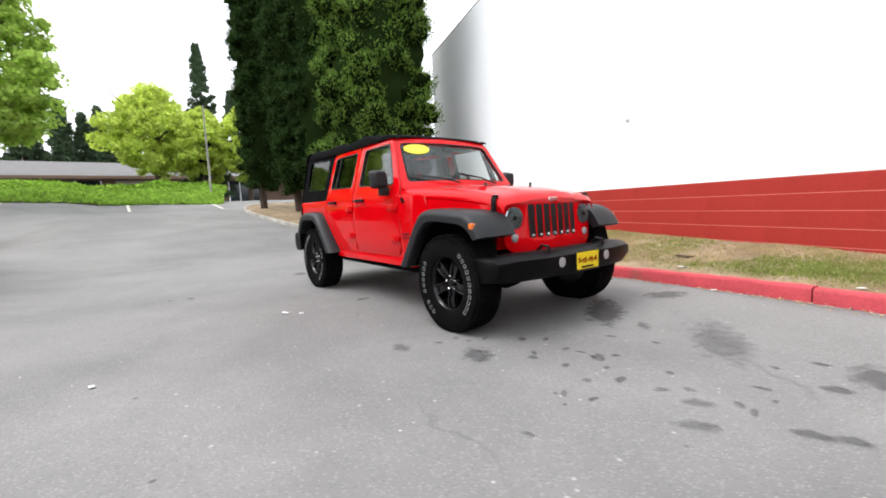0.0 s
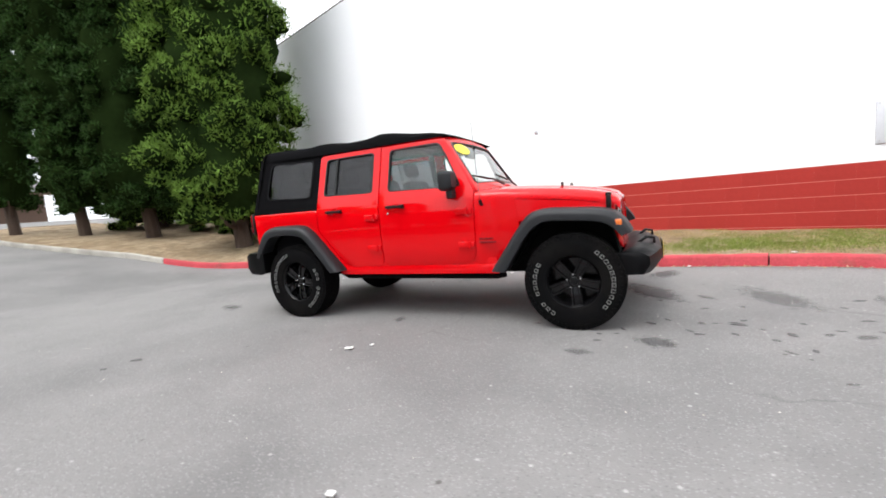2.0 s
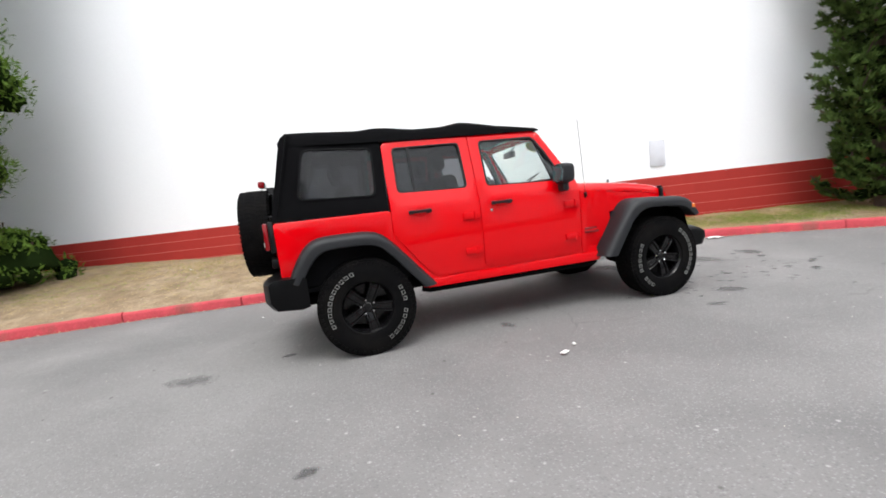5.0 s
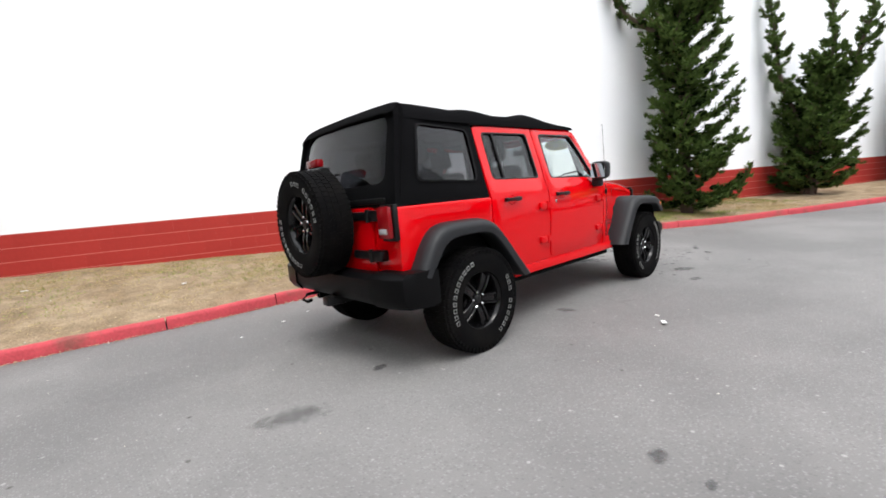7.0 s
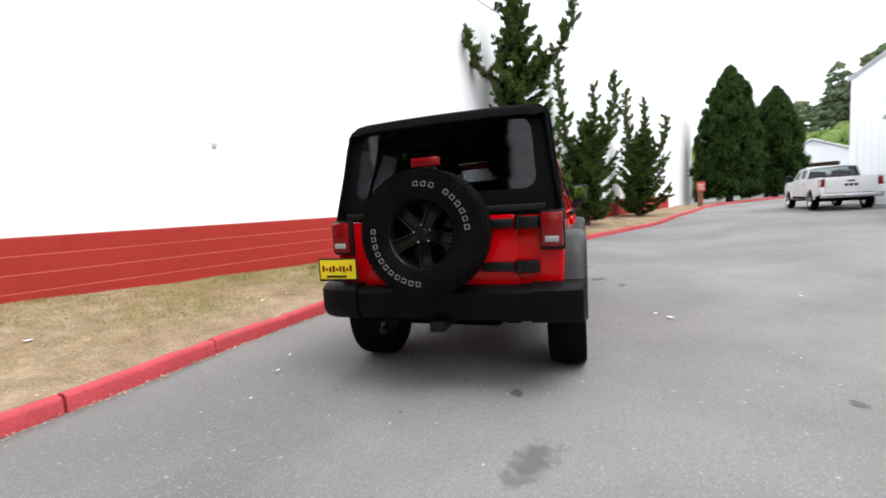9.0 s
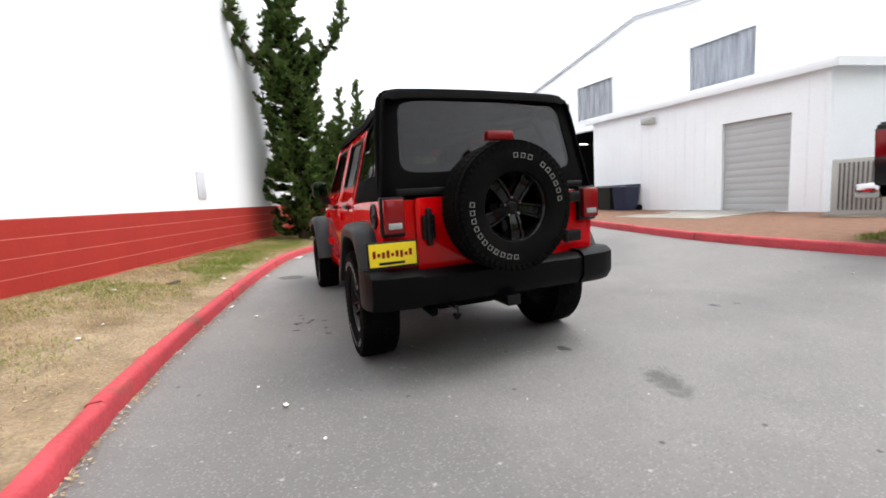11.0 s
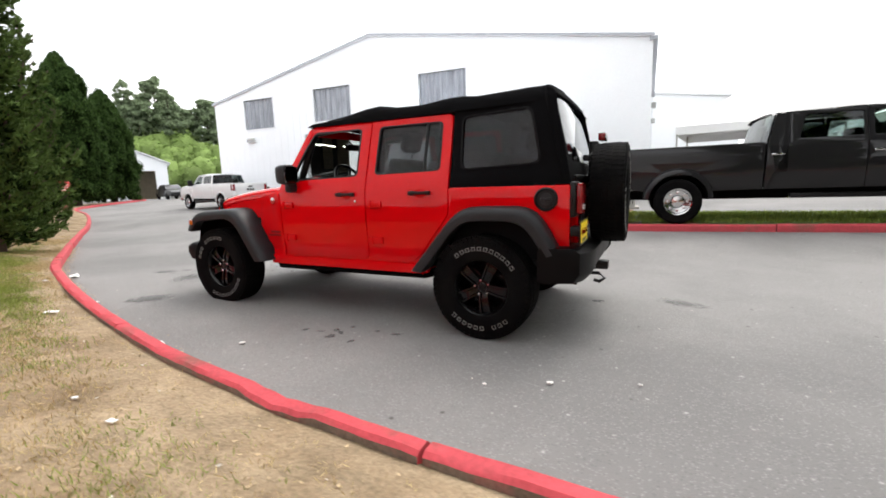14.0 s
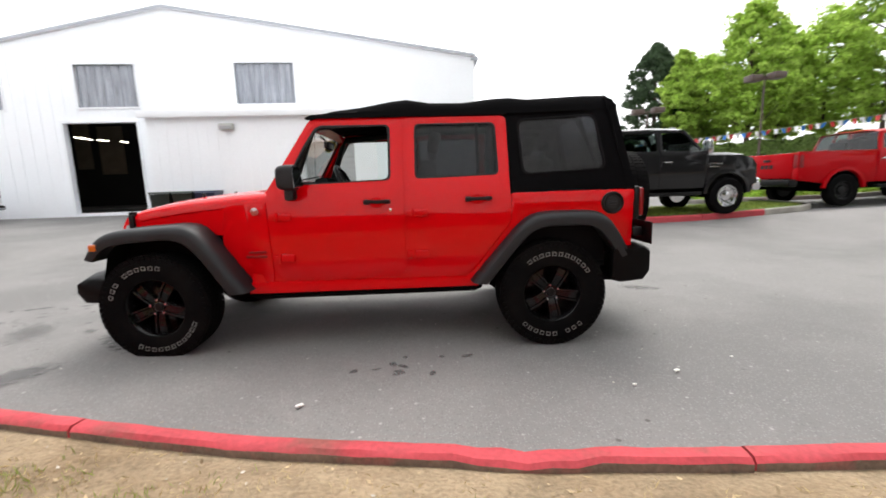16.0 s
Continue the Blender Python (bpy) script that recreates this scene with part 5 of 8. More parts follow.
        # soft-top side with smoked window
        bm = bmesh.new()
        win = rounded([(-1.895, 1.325), (-1.285, 1.300), (-1.265, 1.700), (-1.815, 1.715)], 0.06)
        sheet(bm, rounded([(-2.118, 1.163), (-1.188, 1.163), (-1.182, 1.80), (-1.975, 1.84)], [0.01, 0.005, 0.005, 0.05]), [win], lambda u, v, d: (u, s * (soft_y(u, v) - 0.004 - d + 0.006 * math.sin(u * 9 + v * 7)), v), 0.012, cuts=[("v", 1.25), ("v", 1.5), ("u", -1.6), ("v", 1.7)], bevel=0.003)
        panel = part("soft_top_side", bm, M_FABRIC, car, "black fabric side curtain")
        bm = bmesh.new()
        sheet(bm, grow(win, 0.014), [grow(win, -0.004)], lambda u, v, d: (u, s * (soft_y(u, v) + 0.006 - d), v), 0.006, cuts=[("v", 1.5)], bevel=0.002)
        part("window_piping", bm, M_SEAT, panel, "stitched grey window edging")
        pane(grow(win, 0.004), lambda u, v, d: (u, s * (soft_y(u, v) - 0.004 - d), v), G_VINYL, panel, "vinyl_window", 0.006)
    # hood and nose
    bm = bmesh.new()
    xs = [0.60, 0.70, 0.9, 1.1, 1.3, 1.5, 1.65, 1.74, 1.80, 1.835]
    secs = []
    for x in xs:
        hw, z = hood_half(x), hood_z(x)
        drop = 0.075 if x < 1.75 else 0.06
        half = [(hw, z - drop - 0.03), (hw, z - drop), (hw - 0.012, z - drop + 0.028), (hw - 0.045, z - 0.022), (hw - 0.12, z - 0.010), (hw * 0.56, z - 0.004), (hw * 0.50, z + 0.008), (hw * 0.25, z + 0.014)]
        secs.append([(x, y, zz) for y, zz in half] + [(x, 0, z + 0.016)] + [(x, -y, zz) for y, zz in reversed(half)])
    loft(bm, secs)
    part("hood", bm, M_RED, car, "glossy red bonnet")
    bm = bmesh.new()
    secs = []
    for x in [0.62, 0.94, 0.96, 1.2, 1.5, 1.66, 1.68, 1.762]:
        hw, z = hood_half(x) - 0.004, hood_z(x) - (0.105 if x < 1.75 else 0.09) - 0.004
        low = 0.905 if 0.95 < x < 1.67 else 0.66
        secs.append([(x, hw, low), (x, hw + 0.004, (low + z) / 2), (x, hw, z), (x, hw - 0.06, z + 0.003), (x, -hw + 0.06, z + 0.003), (x, -hw, z), (x, -hw - 0.004, (low + z) / 2), (x, -hw, low)])
    loft(bm, secs, closed=True, caps=True)
    part("front_body", bm, M_RED, car)
    # grille panel
    bm = bmesh.new()
    outline = rounded([(-0.585, 1.035), (-0.50, 1.060), (0.50, 1.060), (0.585, 1.035), (0.56, 0.68), (0.44, 0.610), (-0.44, 0.610), (-0.56, 0.68)], 0.05)
    slots = [rounded([(y - 0.039, 0.735), (y + 0.039, 0.735), (y + 0.0395, 1.012), (y - 0.0395, 1.012)], 0.022, 3) for y in [(k - 3) * 0.089 for k in range(7)]]
    lamps = [[(sy * 0.452 + 0.092 * math.cos(a * math.pi / 12), 0.905 + 0.092 * math.sin(a * math.pi / 12)) for a in range(24)] for sy in (-1, 1)]
    sheet(bm, outline, slots + lamps, lambda u, v, d: (1.868 - (v - 0.66) * 0.07 - 0.06 * (u / 0.585) ** 2 - d, u, v), 0.030, cuts=[("u", 0.3), ("u", -0.3), ("u", 0.0)], bevel=0.006)
    grille = part("grille", bm, M_RED, car, "red grille panel")
    bm = bmesh.new()
    sheet(bm, [(-0.315, 0.722), (0.315, 0.722), (0.315, 1.022), (-0.315, 1.022)], [], lambda u, v, d: (1.868 - (v - 0.66) * 0.07 - 0.06 * (u / 0.585) ** 2 - 0.004 - d, u, v), 0.020, cuts=[("u", 0.3), ("u", -0.3), ("u", 0.0), ("u", 0.15), ("u", -0.15)], bevel=0)
    part("grille_insert", bm, M_BLACK, grille, "black slatted grille insert")
    for k in range(7):
        bm = bmesh.new()
        lathe(bm, [(0.017, 1.842), (0.017, 1.864), (0.006, 1.872)], 12, "x", (-0.06 * ((k - 3) * 0.089 / 0.585) ** 2, (k - 3) * 0.089, 0.752))
        part("grille_stud", bm, M_CHROME, grille)
    for sy in (-1, 1):
        bm = bmesh.new()
        lathe(bm, [(0.092, 1.80), (0.088, 1.805), (0.080, 1.785), (0.058, 1.770), (0.0, 1.763)], 32, "x", (0.012, sy * 0.452, 0.905))
        lamp = part("headlamp", bm, M_REFLECTOR, car, "round bright headlamp")
        bm = bmesh.new()
        lathe(bm, [(0.090, 1.812), (0.088, 1.826), (0.06, 1.840), (0.0, 1.847)], 32, "x", (0, sy * 0.452, 0.905))
        part("headlamp_lens", bm, G_CLEAR, lamp).visible_shadow = False
        bm = bmesh.new()
        lathe(bm, [(0.022, 1.785), (0.018, 1.806), (0.0, 1.810)], 20, "x", (0.01, sy * 0.452, 0.905))
        box(bm, 1.792, 1.806, sy * 0.452 - 0.085, sy * 0.452 + 0.085, 0.901, 0.909)
        part("bulb_shield", bm, M_BLACK, lamp)
        bm = bmesh.new()
        lathe(bm, [(0.034, 1.79), (0.034, 1.832), (0.025, 1.838), (0.0, 1.840)], 24, "x", (0.002, sy * 0.462, 0.745))
        part("turn_signal", bm, M_CLEARLENS, car, "round clear turn signal")
        # hood latches
        bm = bmesh.new()
        y = sy * (hood_half(1.745) + 0.010)
        box(bm, 1.725, 1.765, y - 0.015, y + 0.015, 0.965, 1.075, 0.008)
        box(bm, 1.72, 1.77, y - sy * 0.02 - 0.018, y - sy * 0.02 + 0.018, 1.07, 1.098, 0.008)
        part("hood_latch", bm, M_BLACK, car, "black rubber bonnet latch")
        bm = bmesh.new()
        lathe(bm, [(0.011, 0.0), (0.011, 0.025), (0.016, 0.028), (0.012, 0.045), (0.0, 0.048)], 12, "z", (1.33, sy * 0.30, hood_z(1.33) - 0.004))
        part("hood_bumper", bm, M_BLACK, car)
    bm = bmesh.new()
    box(bm, 1.826, 1.846, -0.052, 0.052, 1.030, 1.062, 0.004, 1)
    part("hood_badge", bm, M_CHROME, car, "small bright bonnet badge")
    # windscreen frame, glass, wipers
    def screen(u, v, d):
        """u across, v up the slope from the cowl."""
        n = Vector((0.84, 0, 0.54))
        p = Vector((0.685 - 0.355 * v / 0.60, u, 1.228 + 0.535 * v / 0.60)) + n * (0.012 - 0.045 * (u / 0.7) ** 2) - n * d
        return tuple(p)
    bm = bmesh.new()
    fr_out = rounded([(-0.755, 0.0), (0.755, 0.0), (0.648, 0.60), (-0.648, 0.60)], [0.02, 0.02, 0.06, 0.06])
    fr_in = rounded([(-0.665, 0.075), (0.665, 0.075), (0.585, 0.535), (-0.585, 0.535)], 0.05)
    sheet(bm, fr_out, [fr_in], screen, 0.045, cuts=[("u", 0.0), ("u", 0.35), ("u", -0.35)], bevel=0.008)
    frame_ = part("windscreen_frame", bm, M_RED, car)
    bm = bmesh.new()
    sheet(bm, grow(fr_in, 0.004), [grow(fr_in, -0.018)], lambda u, v, d: screen(u, v, d - 0.002), 0.02, cuts=[("u", 0.0), ("u", 0.35), ("u", -0.35)], bevel=0.002)
    part("windscreen_seal", bm, M_BLACK, frame_)
    bm = bmesh.new()
    sheet(bm, grow(fr_in, -0.004), [], lambda u, v, d: screen(u, v, d + 0.012), 0.005, cuts=[("u", 0.0), ("u", 0.35), ("u", -0.35)], bevel=0)
    g = part("windscreen_glass", bm, G_CLEAR, frame_)
    g.visible_shadow = False
    bm = bmesh.new()
    sheet(bm, [(-0.405 + 0.155 * math.cos(a * math.pi / 16), 0.465 + 0.062 * math.sin(a * math.pi / 16)) for a in range(32)], [], lambda u, v, d: screen(u, v, d + 0.006), 0.002, bevel=0)
    part("price_sticker", bm, M_STICKER, frame_, "yellow oval windscreen sticker")
    for y0, y1 in ((-0.08, -0.55), (0.45, 0.02)):
        bm = bmesh.new()
        a, b = Vector(screen(y0, 0.02, -0.03)), Vector(screen(y1, 0.13, -0.022))
        tube(bm, [a, a.lerp(b, 0.5) + Vector((0.012, 0, 0.01)), b], [0.011, 0.008, 0.006], 8)
        c = Vector(screen(y1 - 0.02 + 0.25, 0.095, -0.014))
        tube(bm, [Vector(screen(y1 - 0.10, 0.15, -0.012)), c], 0.008, 6)
        part("wiper", bm, M_BLACK, car, "black wiper")
    bm = bmesh.new()
    tube(bm, [(0.70, -0.775, 1.075), (0.695, -0.80, 1.09), (0.69, -0.805, 1.12)], 0.016, 10)
    tube(bm, [(0.69, -0.805, 1.12), (0.66, -0.805, 1.80)], 0.0025, 6)
    part("aerial", bm, M_BLACK, car, "thin black aerial")
    bm = bmesh.new()
    lathe(bm, [(0.030, 0.0), (0.030, 0.008), (0.0, 0.010)], 24, "y", (0.72, ys(1.08) - 0.004, 1.080))
    part("round_badge", bm, M_CHROME, car, "small round metal badge")
    # soft-top roof
    bm = bmesh.new()
    roof = [(-1.995, 1.800), (-1.972, 1.850), (-1.930, 1.878), (-1.78, 1.880), (-1.55, 1.866), (-1.35, 1.872), (-1.22, 1.888), (-1.10, 1.880), (-0.85, 1.856), (-0.60, 1.862), (-0.42, 1.884), (-0.30, 1.878), (-0.05, 1.842), (0.15, 1.812), (0.30, 1.785), (0.345, 1.765)]
    secs = []
    for x, z in roof:
        zt = z
        bulge = 0.062 * min(1.0, max(0.0, (-1.15 - x) / 0.75))
        w = 0.60 + bulge - (0.015 if x < -1.98 else 0.004 if x < -1.9 else 0)
        half = [(0.646 + bulge * 1.1, min(1.752, zt - 0.005)), (0.640 + bulge * 1.1, min(1.79, zt - 0.004)), (w + 0.022, zt - 0.035 if zt > 1.8 else zt - 0.003), (w - 0.008, zt - 0.012), (w - 0.06, zt), (0.35, zt + 0.008)]
        sag = 0.006 * math.sin(x * 11)
        secs.append([(x, y, zz + sag * (0 if i < 3 else 1)) for i, (y, zz) in enumerate(half)] + [(x, 0, zt + 0.012 + sag)] + [(x, -y, zz + sag * (0 if i < 3 else 1)) for i, (y, zz) in reversed(list(enumerate(half)))])
    loft(bm, secs)
    part("soft_top", bm, M_FABRIC, car, "taut black fabric roof")
    # rear curtain with window
    def back(u, v, d):
        t = max(0.0, (v - 1.165) / 0.66)
        return (-2.122 + 0.150 * t ** 1.25 + d + 0.05 * (abs(u) / 0.78) ** 6 - 0.010 * math.sin(u * 5), u * (1 - 0.085 * max(0.0, t) ** 1.6), v)
    bm = bmesh.new()
    rw = rounded([(-0.655, 1.325), (0.655, 1.325), (0.655, 1.795), (-0.655, 1.795)], 0.10, 6)
    sheet(bm, rounded([(-0.795, 1.165), (0.795, 1.165), (0.80, 1.868), (-0.80, 1.868)], [0.01, 0.01, 0.10, 0.10]), [rw], back, 0.012, cuts=[("u", k) for k in (-0.72, -0.4, 0, 0.4, 0.72)] + [("v", 1.25)], bevel=0.003)
    curtain = part("rear_curtain", bm, M_FABRIC, car, "black fabric rear curtain")
    bm = bmesh.new()
    sheet(bm, grow(rw, 0.004), [], lambda u, v, d: back(u, v, d + 0.006), 0.005, cuts=[("u", k) for k in (-0.4, 0, 0.4)], bevel=0)
    g = part("rear_window", bm, G_VINYL, curtain, "large smoked vinyl rear window")
    g.visible_shadow = False
    bm = bmesh.new()
    box(bm, -2.135, -2.118, -0.70, 0.70, 1.185, 1.225, 0.006)
    part("retainer_bar", bm, M_BLACK, curtain)
    bm = bmesh.new()
    box(bm, -2.170, -2.105, 0.175, 0.245, 1.335, 1.385, 0.014)
    tube(bm, [(-2.175, 0.21, 1.36), (-2.185, 0.15, 1.40), (-2.165, -0.02, 1.425)], [0.030, 0.022, 0.012], 8)
    box(bm, -2.172, -2.152, -0.20, 0.08, 1.415, 1.432, 0.004)
    part("rear_wiper", bm, M_BLACK, curtain, "black rear wiper")
    # tail panel, tailgate
    bm = bmesh.new()
    sheet(bm, rounded([(-0.79, 0.62), (0.79, 0.62), (0.80, 1.155), (-0.80, 1.155)], 0.02), [], lambda u, v, d: (-2.105 + d, u, v), 0.05)
    part("tail_panel", bm, M_RED, car)
    bm = bmesh.new()
    sheet(bm, rounded([(-0.520, 0.700), (0.585, 0.700), (0.585, 1.165), (-0.520, 1.165)], 0.03), [], lambda u, v, d: (-2.128 + d, u, v), 0.022, bevel=0.007)
    gate = part("tailgate", bm, M_RED, car)
    for z in (1.110, 0.832):
        bm = bmesh.new()
        box(bm, -2.165, -2.129, -0.50, -0.28, z - 0.030, z + 0.030, 0.010)
        box(bm, -2.175, -2.108, -0.655, -0.535, z - 0.038, z + 0.038, 0.010)
        tube(bm, [(-2.165, -0.525, z - 0.045), (-2.165, -0.525, z + 0.045)], 0.018, 10)
        part("gate_hinge", bm, M_BLACK, gate, "black tailgate hinge")
    bm = bmesh.new()
    box(bm, -2.165, -2.130, 0.485, 0.525, 0.86, 1.10, 0.012)
    box(bm, -2.150, -2.129, 0.46, 0.55, 0.90, 1.06, 0.012)
    part("gate_handle", bm, M_BLACK, gate, "black tailgate handle")
    for s in (-1, 1):
        bm = bmesh.new()
        box(bm, -2.150, -2.108, s * 0.735 - 0.078, s * 0.735 + 0.078, 0.935, 1.180, 0.012)
        lamp = part("tail_lamp", bm, M_BLACK, car, "black-framed tail lamp")
        bm = bmesh.new()
        box(bm, -2.190, -2.151, s * 0.735 - 0.066, s * 0.735 + 0.066, 0.955, 1.168, 0.014)
        part("brake_lens", bm, M_REDLENS, lamp, "red lens")
        bm = bmesh.new()
        box(bm, -2.197, -2.186, s * 0.735 - 0.042, s * 0.735 + 0.042, 0.985, 1.022, 0.004)
        part("reverse_lens", bm, M_CLEARLENS, lamp, "clear lens")
    # plates: yellow with dark bars
    def plate(name, m, marks):
        bm = bmesh.new()
        box(bm, -0.004, 0.004, -0.158, 0.158, -0.083, 0.083, 0.012)
        moved(bm, 0, m)
        ob = part(name, bm, M_BLACK, car, "yellow advertising plate in a black frame")
        bm = bmesh.new()
        box(bm, -0.0075, -0.0045, -0.146, 0.146, -0.066, 0.072, 0.001, 1)
        moved(bm, 0, m)
        part("plate_face", bm, M_YELLOW, ob, "yellow plate")
        for y0, y1, z0, z1, mat in marks:
            bm = bmesh.new()
            box(bm, -0.0095, -0.0077, y0, y1, z0, z1)
            moved(bm, 0, m)
            part("plate_mark", bm, mat, ob)
    wave = [(0.125 - k * 0.028, 0.125 - k * 0.028 - 0.018, -0.012 + 0.006 * math.sin(k * 1.9), 0.022 + 0.010 * math.cos(k * 2.3), M_REDLENS) for k in range(9)]
    wave = [(min(a, b), max(a, b), c, d, m) for a, b, c, d, m in wave]
    foot = [(-0.07, 0.09, -0.056, -0.040, M_BLACK)]
    plate("rear_plate", Matrix.Translation((-2.196, 0.765, 0.835)), wave + foot)
    bm = bmesh.new()
    box(bm, -2.19, -2.11, 0.70, 0.80, 0.80, 0.87, 0.01)
    part("plate_bracket", bm, M_BLACK, car)
    # rear bumper
    bm = bmesh.new()
    sec = [(-1.94, 0.50), (-1.94, 0.70), (-2.06, 0.715), (-2.21, 0.712), (-2.255, 0.68), (-2.255, 0.56), (-2.21, 0.495), (-2.0, 0.485)]
    def bump(y, pull):
        return [(x + (pull if x < -2.0 else pull * 0.2), y, z) for x, z in sec]
    loft(bm, [bump(-0.925, 0.14), bump(-0.905, 0.07), bump(-0.80, 0.02), bump(-0.55, 0.0), bump(0.55, 0.0), bump(0.80, 0.02), bump(0.905, 0.07), bump(0.925, 0.14)], closed=True, caps=True)
    rear_bumper = part("rear_bumper", bm, M_BUMPER, car, "black plastic rear bumper")
    for s in (-1, 1):
        bm = bmesh.new()
        cap = lambda y, pull: [(x + (pull if x < -2.0 else pull * 0.2) - (0.012 if x < -2.05 else 0), y, z + (0.016 if z > 0.6 else -0.006)) for x, z in sec]
        loft(bm, [cap(s * y, pull) for y, pull in ((0.60, 0.002), (0.80, 0.02), (0.907, 0.07), (0.932, 0.14))], closed=True, caps=True)
        part("end_cap", bm, M_BUMPER, rear_bumper, "raised black bumper corner")
    bm = bmesh.new()
    box(bm, -2.30, -2.0, -0.05, 0.05, 0.43, 0.50, 0.008)
    part("tow_hitch", bm, M_BLACK, car)
    bm = bmesh.new()
    tube(bm, [(-2.14, 0.40, 0.47), (-2.27, 0.40, 0.47), (-2.31, 0.40, 0.435), (-2.27, 0.40, 0.405), (-2.23, 0.40, 0.415)], 0.014, 8)
    part("tow_hook", bm, M_BLACK, car)
    # front bumper
    bm = bmesh.new()
    sec = [(1.86, 0.46), (1.86, 0.625), (1.96, 0.650), (2.06, 0.645), (2.135, 0.605), (2.138, 0.520), (2.09, 0.445), (1.95, 0.44)]
    def bumf(y, pull, drop=0.0):
        return [(x - (pull if x > 1.9 else pull * 0.3), y, z - drop * (1 if z > 0.6 else -0.4)) for x, z in sec]
    loft(bm, [bumf(-0.885, 0.16, 0.03), bumf(-0.86, 0.10, 0.015), bumf(-0.70, 0.045), bumf(-0.42, 0.0), bumf(0.42, 0.0), bumf(0.70, 0.045), bumf(0.86, 0.10, 0.015), bumf(0.885, 0.16, 0.03)], closed=True, caps=True)
    fb = part("front_bumper", bm, M_BUMPER, car, "black plastic front bumper")
    for y in (-0.27, 0.33):
        bm = bmesh.new()
        lathe(bm, [(0.040, 2.125), (0.040, 2.138), (0.030, 2.141), (0.0, 2.142)], 24, "x", (0, y, 0.555))
        part("fog_lamp", bm, M_CLEARLENS, fb, "round fog lamp")
    plate("front_plate", Matrix.Translation((2.150, 0.035, 0.540)) @ Matrix.Rotation(math.pi, 4, "Z"), wave + foot)
    for sy in (-1, 1):
        bm = bmesh.new()
        tube(bm, [(1.95, sy * 0.36, 0.635), (2.02, sy * 0.36, 0.690), (2.08, sy * 0.36, 0.680), (2.08, sy * 0.36, 0.635)], 0.013, 8)
        part("tow_hook", bm, M_BLACK, car)
    # fuel filler
    bm = bmesh.new()
    lathe(bm, [(0.084, -0.012), (0.084, 0.010), (0.072, 0.014), (0.064, 0.004), (0.0, 0.003)], 32, "y", (-1.945, ys(1.06), 1.062))
    fuel = part("fuel_filler", bm, M_BLACK, car, "round black fuel filler")
    bm = bmesh.new()
    box(bm, -1.980, -1.910, ys(1.06) + 0.002, ys(1.06) + 0.014, 1.050, 1.072, 0.004)
    lathe(bm, [(0.046, 0.0), (0.046, 0.006), (0.0, 0.008)], 24, "y", (-1.945, ys(1.06), 1.062))
    part("filler_cap", bm, M_FLARE, fuel)
    # spare, brake lamp
    meshes = wheel_parts()
    put_wheel(meshes, car, Matrix.Translation((-2.305, 0.03, 1.078)) @ Matrix.Rotation(math.pi / 2, 4, "Z") @ Matrix.Rotation(radians(-31), 4, "Y"), "spare_wheel", "spare wheel with an all-terrain tyre on the tailgate")
    bm = bmesh.new()
    tube(bm, [(-2.13, 0.03, 1.05), (-2.25, 0.03, 1.08)], 0.09, 14)
    box(bm, -2.20, -2.13, -0.01, 0.07, 1.10, 1.50, 0.01)
    part("spare_carrier", bm, M_BLACK, car)
    bm = bmesh.new()
    box(bm, -2.262, -2.205, -0.065, 0.125, 1.497, 1.558, 0.012)
    part("high_brake_lamp", bm, M_REDLENS, car, "red high-mounted brake lamp")
    # road wheels
    for i, (sx, s) in enumerate(((1, 1), (1, -1), (-1, 1), (-1, -1))):
        m = Matrix.Translation((sx * HUB_X, s * HUB_Y, HUB_Z + 0.003)) @ (Matrix() if s > 0 else Matrix.Rotation(math.pi, 4, "Z")) @ Matrix.Rotation(0.7 + 1.3 * i, 4, "Y")
        put_wheel(meshes, car, m, "wheel", "black alloy wheel with paired spokes")
    # chassis
    bm = bmesh.new()
    for s in (-1, 1):
        box(bm, -2.0, 1.95, s * 0.45 - 0.05, s * 0.45 + 0.05, 0.42, 0.54, 0.01)
    for x in (-1.0, 0.1, 0.7):
        box(bm, x - 0.05, x + 0.05, -0.45, 0.45, 0.42, 0.50)
    box(bm, -0.8, 0.3, -0.18, 0.22, 0.33, 0.47, 0.03)
    box(bm, -1.9, -1.65, -0.35, 0.4, 0.36, 0.50, 0.04)
    # unseen engine and tank blocks, added to keep light off the ground below
    box(bm, 0.66, 1.70, -0.40, 0.40, 0.40, 0.98, 0.03)
    box(bm, -1.95, -0.95, -0.47, 0.47, 0.41, 0.495, 0.02)
    part("chassis_frame", bm, M_UNDER, car)
    for x in (-HUB_X, HUB_X):
        bm = bmesh.new()
        tube(bm, [(x, -0.68, HUB_Z), (x, 0.68, HUB_Z)], 0.045, 12)
        lathe(bm, [(0.0, -0.15), (0.09, -0.12), (0.14, 0.0), (0.09, 0.12), (0.0, 0.15)], 20, "x", (x, 0.05 if x < 0 else -0.2, HUB_Z))
        part("axle", bm, M_UNDER, car)
        for s in (-1, 1):
            bm = bmesh.new()
            tube(bm, [(x + (0.14 if x < 0 else -0.1), s * 0.52, 0.36), (x + (0.2 if x < 0 else -0.1), s * 0.50, 0.85)], 0.032, 10)
            part("damper", bm, M_UNDER, car)
    bm = bmesh.new()
    tube(bm, [(-0.2, 0.3, 0.36), (-1.2, 0.30, 0.40), (-1.45, 0.42, 0.56), (-1.7, 0.50, 0.45), (-2.12, 0.50, 0.42)], 0.032, 10)
    tube(bm, [(-1.72, -0.3, 0.42), (-1.72, 0.35, 0.42)], 0.09, 14)
    part("exhaust", bm, M_UNDER, car)
